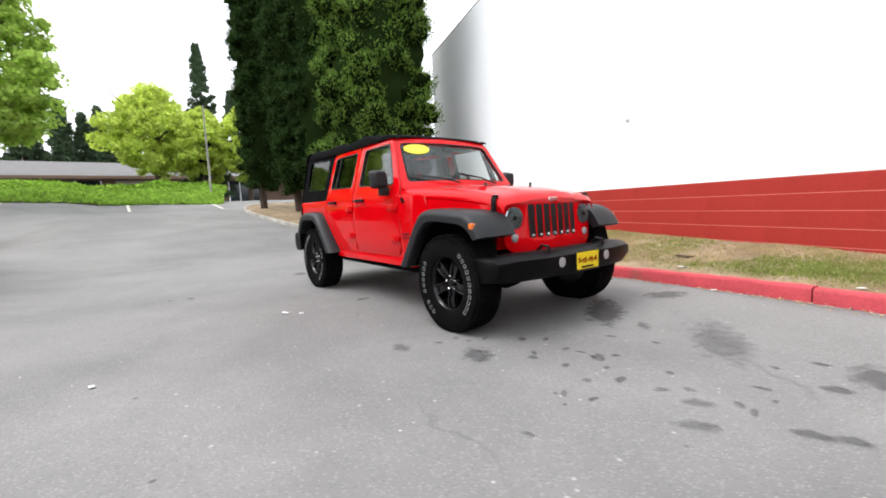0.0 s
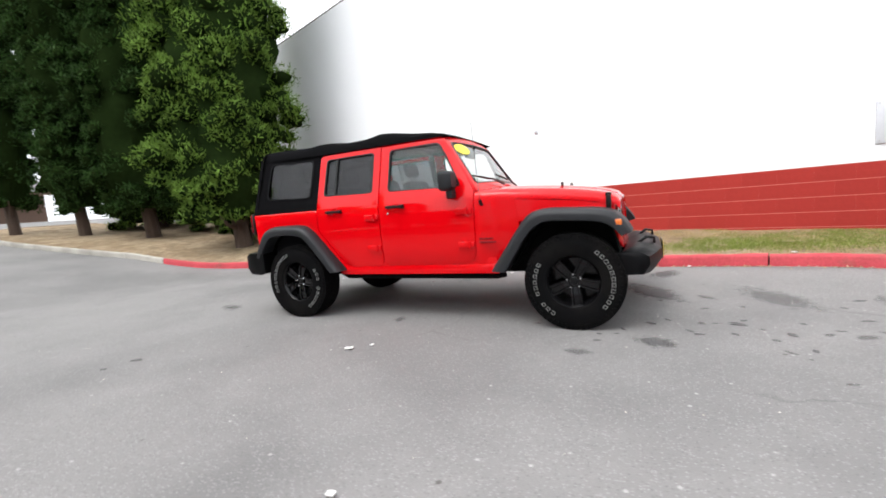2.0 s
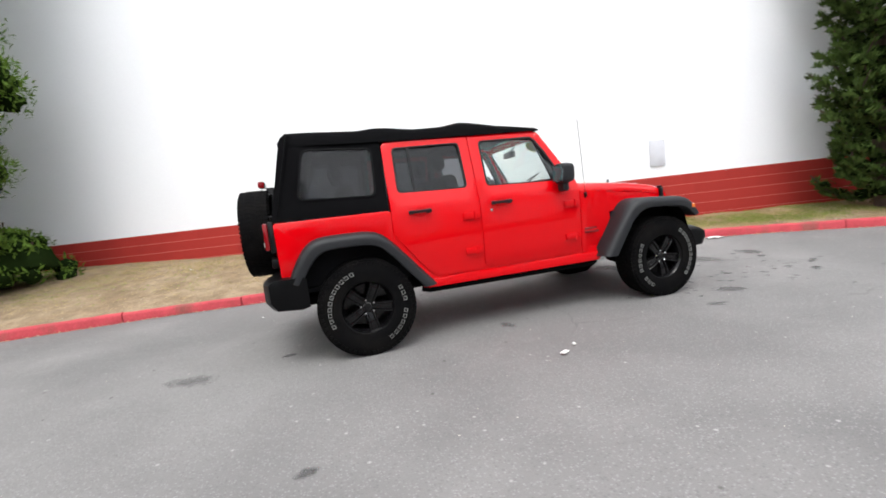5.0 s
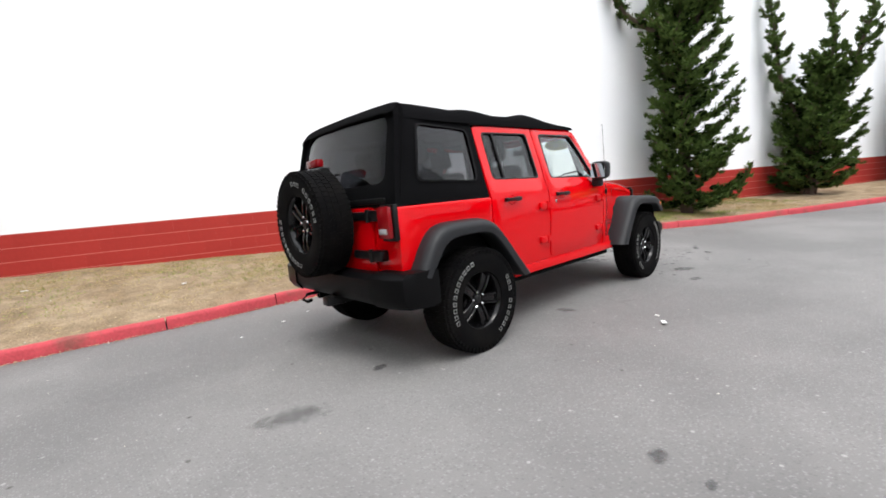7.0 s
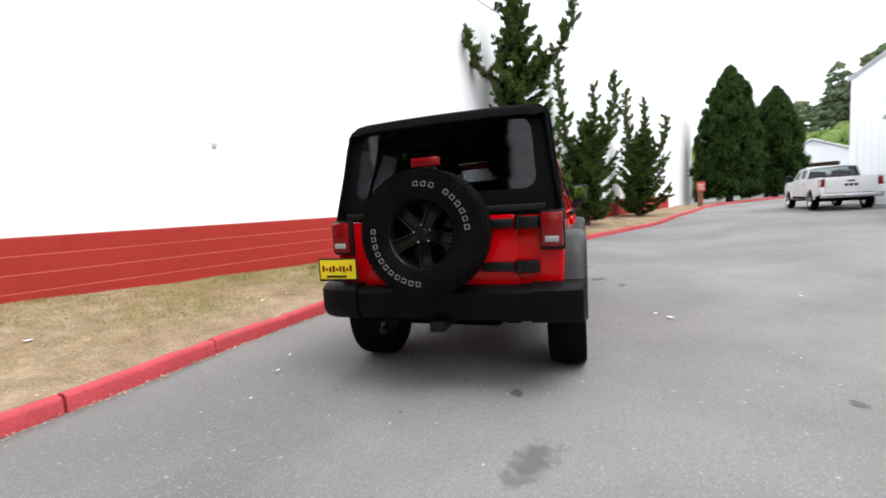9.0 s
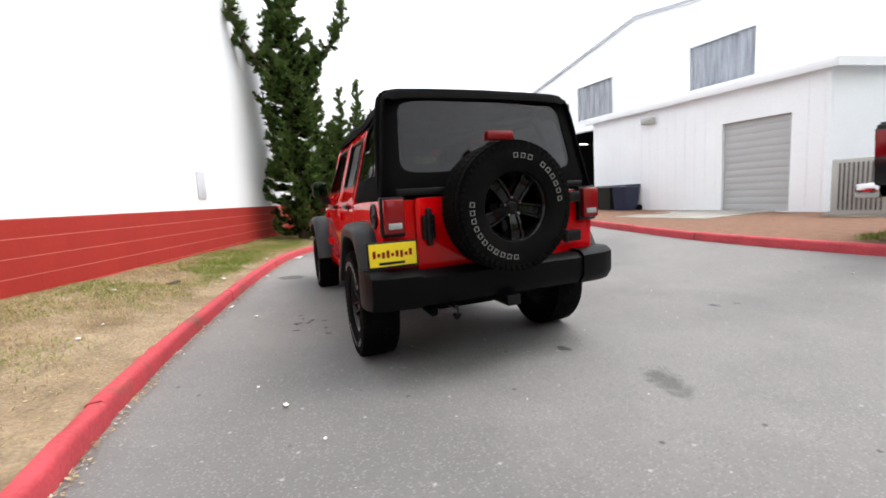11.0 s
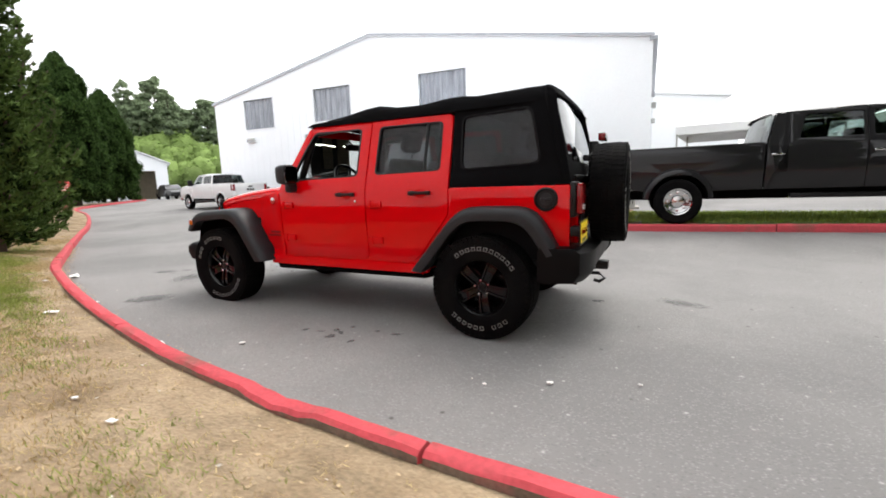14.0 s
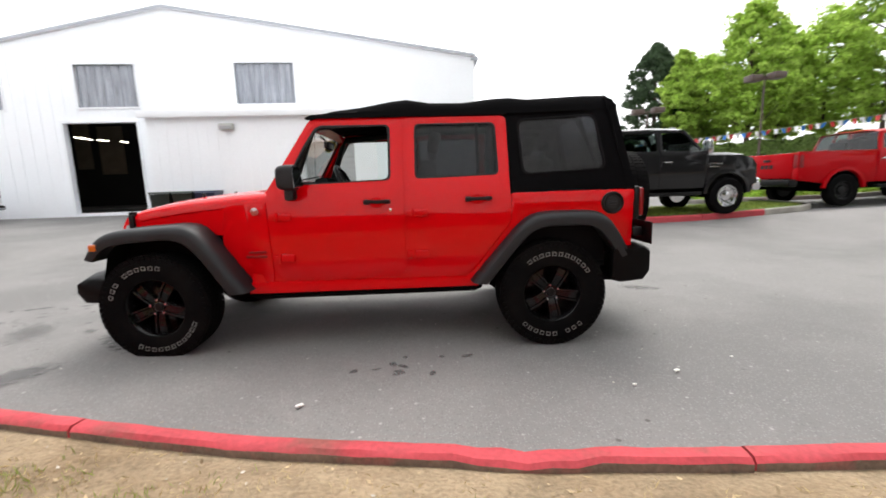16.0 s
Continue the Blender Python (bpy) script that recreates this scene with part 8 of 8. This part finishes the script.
# ---- scraps and stains on the paving ----
M_PAPER = material("white_paper", (0.75, 0.74, 0.72), rough=0.8, vary=0.08, scale=20)
def stain_material(name, colour, rough, strength):
    """A soaked patch whose ragged edge fades into the paving below."""
    m = material(name, colour, rough=rough, vary=0.3, scale=9, fine=150, bump=0.4, dist=0.004)
    n, l = m.node_tree.nodes, m.node_tree.links
    p, out = n["Principled BSDF"], n["Material Output"]
    tc, ln, no = n.new("ShaderNodeTexCoord"), n.new("ShaderNodeVectorMath"), n.new("ShaderNodeTexNoise")
    mp = n.new("ShaderNodeVectorMath")
    mp.operation, ln.operation = "SUBTRACT", "LENGTH"
    mp.inputs[1].default_value = (0.5, 0.5, 0.0)
    flat_ = n.new("ShaderNodeVectorMath")
    flat_.operation = "MULTIPLY"
    flat_.inputs[1].default_value = (2, 2, 0)
    l.new(tc.outputs["Generated"], mp.inputs[0]), l.new(mp.outputs[0], flat_.inputs[0]), l.new(flat_.outputs[0], ln.inputs[0])
    no.inputs["Scale"].default_value, no.inputs["Detail"].default_value = 13, 7
    l.new(tc.outputs["Object"], no.inputs["Vector"])
    ad = n.new("ShaderNodeMath")
    ad.operation = "MULTIPLY_ADD"
    ad.inputs[1].default_value = 1.4
    l.new(no.outputs["Fac"], ad.inputs[0]), l.new(ln.outputs["Value"], ad.inputs[2])
    rm = n.new("ShaderNodeMapRange")
    rm.inputs["From Min"].default_value, rm.inputs["From Max"].default_value = 1.52, 1.06
    rm.inputs["To Max"].default_value = strength
    l.new(ad.outputs[0], rm.inputs["Value"])
    tr, mx = n.new("ShaderNodeBsdfTransparent"), n.new("ShaderNodeMixShader")
    l.new(rm.outputs["Result"], mx.inputs[0]), l.new(tr.outputs[0], mx.inputs[1]), l.new(p.outputs[0], mx.inputs[2]), l.new(mx.outputs[0], out.inputs["Surface"])
    return m


M_STAIN = stain_material("oil_stained_asphalt", (0.085, 0.084, 0.085), 0.6, 0.7)
M_STAIN2 = stain_material("damp_asphalt", (0.11, 0.108, 0.108), 0.7, 0.48)
M_COVER = material("iron_cover", (0.12, 0.115, 0.11), rough=0.7, vary=0.3, scale=8, fine=80, bump=0.5)


def blotch(x, y, rx, ry, turn, mat, root):
    """One thin soaked patch lying on the paving."""
    bm = bmesh.new()
    c, s = math.cos(turn), math.sin(turn)
    n = 6
    loft(bm, [[(rx * u / n * 1.5, ry * v / n * 1.5, 0) for u in range(-n, n + 1)] for v in range(-n, n + 1)])
    for v in bm.verts:
        px, py = x + v.co.x * c - v.co.y * s, y + v.co.x * s + v.co.y * c
        v.co.z = ground_z(px, py) - ground_z(x, y) + 0.004
    ob = part("stain", bm, mat, root, normals=False)
    ob.matrix_basis = Matrix.Translation((x, y, ground_z(x, y))) @ Matrix.Rotation(turn, 4, "Z")
    ob.visible_shadow = False


def stains():
    root = tagged(new("paving_stains"), "dark oil and damp stains on the asphalt", "stain", kind="structure")
    rng = random.Random(9)
    big = [(3.06, 0.22, 0.34, 0.15, 118, 1), (3.84, 0.12, 0.15, 0.11, 100, 0), (2.06, 0.42, 0.38, 0.15, 122, 0), (2.22, 1.24, 0.20, 0.13, 60, 0), (2.05, -1.10, 0.13, 0.09, 139, 0),
           (2.64, -0.56, 0.06, 0.04, 120, 0), (3.41, -1.0, 0.09, 0.05, 20, 1), (3.32, -0.77, 0.07, 0.05, 20, 1), (3.75, -0.73, 0.07, 0.04, 10, 0), (3.87, -0.67, 0.05, 0.04, 0, 0), (3.72, -0.15, 0.06, 0.05, 0, 0),
           (2.52, 0.23, 0.09, 0.05, 118, 1), (-2.91, -0.65, 0.20, 0.09, 155, 1), (-2.17, -0.48, 0.055, 0.045, 0, 0), (-1.97, -2.35, 0.05, 0.04, 0, 0), (-2.03, -2.57, 0.03, 0.02, 0, 0), (1.55, -1.40, 0.09, 0.06, 160, 1), (-0.24, -0.82, 0.09, 0.06, 90, 1)]
    for x, y, rx, ry, turn, k in big:
        blotch(x, y, rx, ry, radians(turn), M_STAIN2 if k else M_STAIN, root)
    for i in range(46):
        x, y = 2.75 + rng.gauss(0, 0.75), -0.75 + rng.gauss(0, 0.42)
        if i > 34:
            x, y = -0.30 + rng.gauss(0, 0.22), 1.2 + rng.gauss(0, 0.10)
        blotch(x, y, rng.uniform(0.02, 0.045), rng.uniform(0.015, 0.03), rng.uniform(0, 3), M_STAIN2 if i % 3 else M_STAIN, root)


stains()

def paper(x, y, w, h, turn, seed, z=None, label="crumpled scrap of white paper lying on the asphalt"):
    rng = random.Random(seed)
    bm = bmesh.new()
    z = gz(x, y) + 0.014 if z is None else z
    w, h = w * 0.7, h * 0.7
    top = [[(u * w / 3, v * h / 2, 0.010 + 0.02 * rng.random() * min(w, 0.2) * 5) for u in (-1.5, -0.5, 0.5, 1.5)] for v in (-1, 0, 1)]
    loft(bm, top)
    r = bmesh.ops.extrude_face_region(bm, geom=bm.faces[:])
    for v in [g for g in r["geom"] if isinstance(g, bmesh.types.BMVert)]:
        v.co.z -= 0.006
    moved(bm, 0, pose(x, y, z - 0.006, 0, 0, turn))
    tagged(part("paper_scrap", bm, M_PAPER), label, "paper", group="paper scraps")


for i, (x, y, w, h, t) in enumerate(((-0.20, -1.71, 0.10, 0.05, 30), (-0.05, -1.60, 0.05, 0.03, 80), (0.85, -3.2, 0.05, 0.04, 10), (4.27, 1.03, 0.32, 0.14, -20), (0.78, 1.97, 0.12, 0.05, -15), (0.21, 1.69, 0.06, 0.04, 40), (-2.12, 1.45, 0.05, 0.03, 20), (-1.77, 1.61, 0.03, 0.02, 0), (2.5, 1.60, 0.07, 0.04, 60), (-2.6, 1.28, 0.03, 0.02, 10), (-2.1, -4.3, 0.03, 0.02, 5))):
    paper(x, y, w, h, t, 300 + i)
for i, (x, y, w, h, t) in enumerate(((1.97, 2.16, 0.15, 0.07, 30), (-0.56, 2.94, 0.06, 0.04, 10), (1.2, 3.2, 0.06, 0.04, 70), (-2.6, 3.6, 0.08, 0.05, 0), (-4.2, 4.6, 0.10, 0.05, 20), (3.54, 1.6, 0.08, 0.04, 40), (-0.16, 2.9, 0.04, 0.025, 15))):
    paper(x, y, w, h, t, 330 + i, strip_z(x, y) + 0.012, "crumpled scrap of white paper on the dry strip")


def bark_piece(x, y, turn):
    """A flat, splintered piece of grey bark."""
    rng = random.Random(17)
    bm = bmesh.new()
    rows = [[(u * 0.026, v * 0.022 + 0.01 * rng.random(), 0.008 + 0.014 * (1 - (v / 2.2) ** 2) * rng.uniform(0.5, 1.2)) for u in range(-4, 5)] for v in (-2, -1, 0, 1, 2)]
    loft(bm, rows)
    r = bmesh.ops.extrude_face_region(bm, geom=bm.faces[:])
    for v in [g for g in r["geom"] if isinstance(g, bmesh.types.BMVert)]:
        v.co.z -= 0.016
    moved(bm, 0, pose(x, y, strip_z(x, y) + 0.002, 0, 0, turn))
    tagged(part("bark_piece", bm, M_BARK), "flat piece of grey-brown bark on the dry strip", "bark")


bark_piece(1.74, 2.72, -20)

# ---- dry grass, litter, and the blocks of the wall base ----
M_STRAW = material("straw_grass", (0.43, 0.335, 0.17), rough=0.8, vary=0.2, scale=2, fine=20, bump=0, island=0.22, spec=0.1)
M_GRASS = leaf_material("green_grass", (0.225, 0.285, 0.064), 0.3, 0.4)
M_LITTER = material("dry_leaf_litter", (0.36, 0.27, 0.16), rough=0.85, vary=0.25, scale=10, bump=0, island=0.5)
M_PEBBLE = material("pale_chips", (0.50, 0.46, 0.40), rough=0.9, vary=0.2, scale=10, island=0.35, bump=0)


def blades(name, test, n, size, mat, seed, label, category, upright=1.3, aspect=0.09, x0=-7.5, x1=11.0):
    """Tufts of grass over the planting strip where test(x, y, d) says so; d is the distance from the kerb."""
    rng = np.random.default_rng(seed)
    pos = []
    kp = np.array([(p.x, p.y) for p in kerb_pts])
    while len(pos) < n:
        x = rng.uniform(x0, x1)
        lo = float(np.interp(x, kp[44:, 0], kp[44:, 1]))
        hi = wall_y(x)
        y = rng.uniform(lo + 0.15, hi - 0.02)
        if rng.uniform() < test(x, y, (y - lo) / max(0.2, hi - lo)):
            z = strip_z(x, y)
            for _ in range(5):
                pos.append((x + rng.normal(0, 0.025), y + rng.normal(0, 0.025), z + size * 0.25))
    pos = np.array(pos)
    out = np.zeros_like(pos)
    out[:, 2] = upright
    ob = leaves(name, pos, out, size, mat, None, aspect, seed=seed + 1)
    return tagged(ob, label, category, kind="stuff")


def straw_at(x, y, t):
    k = noise.noise((x * 0.9, y * 0.9, 4)) + 0.5 * noise.noise((x * 3, y * 3, 9))
    return max(0.0, min(1.0, 0.30 + 0.9 * k)) * (smoothstep(0.12, 0.45, t) if x < 2.5 else 1.0)


def green_at(x, y, t):
    k = noise.noise((x * 0.8 + 20, y * 0.8, 2)) + 0.4 * noise.noise((x * 2.5, y * 2.5, 5))
    here = (0.14 + 0.42 * smoothstep(-2.5, 0.2, x) + 0.40 * smoothstep(1.0, 2.8, x)) * (1 - smoothstep(7, 9, x) * 0.7) * smoothstep(0.12, 0.4, t)
    return max(0.0, min(1.0, here * (0.35 + 1.1 * k)))


blades("dry_grass", straw_at, 62000, 0.032, M_STRAW, 401, "short straw-coloured dry grass on the strip", "grass")
blades("green_grass", green_at, 66000, 0.036, M_GRASS, 403, "patches of short green grass on the strip", "grass")
blades("thatch", lambda x, y, t: straw_at(x, y, t) * 0.8 + 0.12, 36000, 0.030, M_STRAW, 405, "flattened dead grass lying on the soil", "grass", upright=0.12, aspect=0.12)


def lawn_blades():
    rng = np.random.default_rng(411)
    pos = []
    while len(pos) < 16000:
        x, y = rng.uniform(-9.8, -1.6), rng.uniform(-7.9, -5.2)
        lo = float(np.interp(-x, [-2.4, 1.2, 3.25, 6.2, 7.9, 9.6], [-5.6, -5.08, -5.14, -5.42, -5.78, -6.15])) - 0.2
        if y < lo:
            pos.append((x, y, gz(x, lo) + KERB_TOP + 0.02))
    pos = np.array(pos)
    out = np.zeros_like(pos)
    out[:, 2] = 1.3
    tagged(leaves("lawn_grass", pos, out, 0.08, M_GRASS, None, 0.14, seed=412), "short green lawn grass on the island", "grass", kind="stuff")


lawn_blades()


def litter(name, n, size, mat, seed, label, where):
    rng = np.random.default_rng(seed)
    pos = np.array([where(rng) for _ in range(n)])
    out = rng.normal(0, 1, (n, 3))
    out[:, 2] *= 0.12
    tagged(leaves(name, pos, out * 3, size, mat, None, 0.6, seed=seed + 1, face=np.tile((0.0, 0.0, 2.0), (n, 1))), label, "leaf litter", kind="stuff")


def by_kerb(rng):
    while True:
        i = int(rng.integers(20, len(kerb_pts) - 2))
        p = kerb_pts[i]
        if -6.5 < p.x < 9:
            n = side(kerb_pts, i)
            q = p.lerp(kerb_pts[i + 1], float(rng.uniform())) - n * abs(rng.normal(0.0, 0.05))
            return (q.x, q.y, ground_z(q.x, q.y) + 0.008 + abs(rng.normal(0, 0.006)))


def on_strip(rng):
    kp = [(p.x, p.y) for p in kerb_pts]
    x = rng.uniform(-7, 9)
    lo = float(np.interp(x, [k[0] for k in kp[44:]], [k[1] for k in kp[44:]]))
    y = lo + 0.17 + (wall_y(x) - lo - 0.2) * rng.uniform(0, 1) ** 1.2
    return (x, y, strip_z(x, y) + 0.010)


def on_road(rng):
    x, y = rng.uniform(-7, 7), rng.uniform(-4.8, 2.0)
    return (x, y, ground_z(x, y) + 0.006)


litter("leaf_litter", 1500, 0.024, M_LITTER, 420, "dry leaf crumbs blown along the kerb", by_kerb)
litter("pale_litter", 220, 0.022, M_PEBBLE, 422, "pale paper and bark crumbs along the kerb", by_kerb)
litter("strip_litter", 1500, 0.021, M_LITTER, 424, "dead leaves scattered over the dry strip", on_strip)
litter("strip_chips", 260, 0.018, M_PEBBLE, 426, "pale chips scattered over the dry strip", on_strip)
litter("road_grit", 260, 0.012, M_PEBBLE, 428, "pale grit scattered over the asphalt", on_road)


def wall_blocks():
    """Block courses of the red base: pieces near the lane, the rest joined."""
    me = bpy.data.meshes.new("block")
    w, h, d, e = 0.4, 0.1955, 0.0245, 0.0025
    vs = [(0, 0, 0), (w, 0, 0), (w, 0, h), (0, 0, h), (0.0004, -d, e), (w - 0.0004, -d, e), (w - 0.0004, -d, h - e), (0.0004, -d, h - e)]
    fs = [(4, 5, 6, 7), (0, 1, 5, 4), (1, 2, 6, 5), (2, 3, 7, 6), (3, 0, 4, 7)]
    me.from_pydata(vs, [], fs)
    me.materials.append(M_WALL_RED)
    rng = random.Random(77)
    for a, b, whole in ((WALL_A, WALL_B, False), (WALL_B, WALL_C, True)):
        dv = (b - a).normalized()
        nrm = Vector((-dv.y, dv.x))
        length = (b - a).length
        ang = math.atan2(dv.y, dv.x)
        verts, faces, count = [], [], 0
        for row in range(7):
            z = RED_TOP - 0.003 - 0.2 * (row + 1)
            u = -0.2 * (row % 2)
            while u < length - 0.39:
                if u < 0:
                    u += 0.4
                    continue
                p = a + dv * u + nrm * 0.022
                m = Matrix.Translation((p.x, p.y, z)) @ Matrix.Rotation(ang, 4, "Z") @ Matrix.Translation((0, rng.uniform(0, 0.001), 0))
                if z + 0.19 > foot_z(p.x) - 0.05:
                    if not whole and -4.8 < p.x < 8.2 and count < 296:
                        o = new("block", me)
                        o.parent, o.matrix_basis = wall_north, m
                        count += 1
                    else:
                        k = len(verts)
                        verts += [m @ Vector(v) for v in vs]
                        faces += [[k + i for i in f] for f in fs]
                u += 0.4
        ob = from_arrays("block_course", verts, faces, M_WALL_RED, wall_north)
        ob["kind"] = "stuff"


wall_blocks()
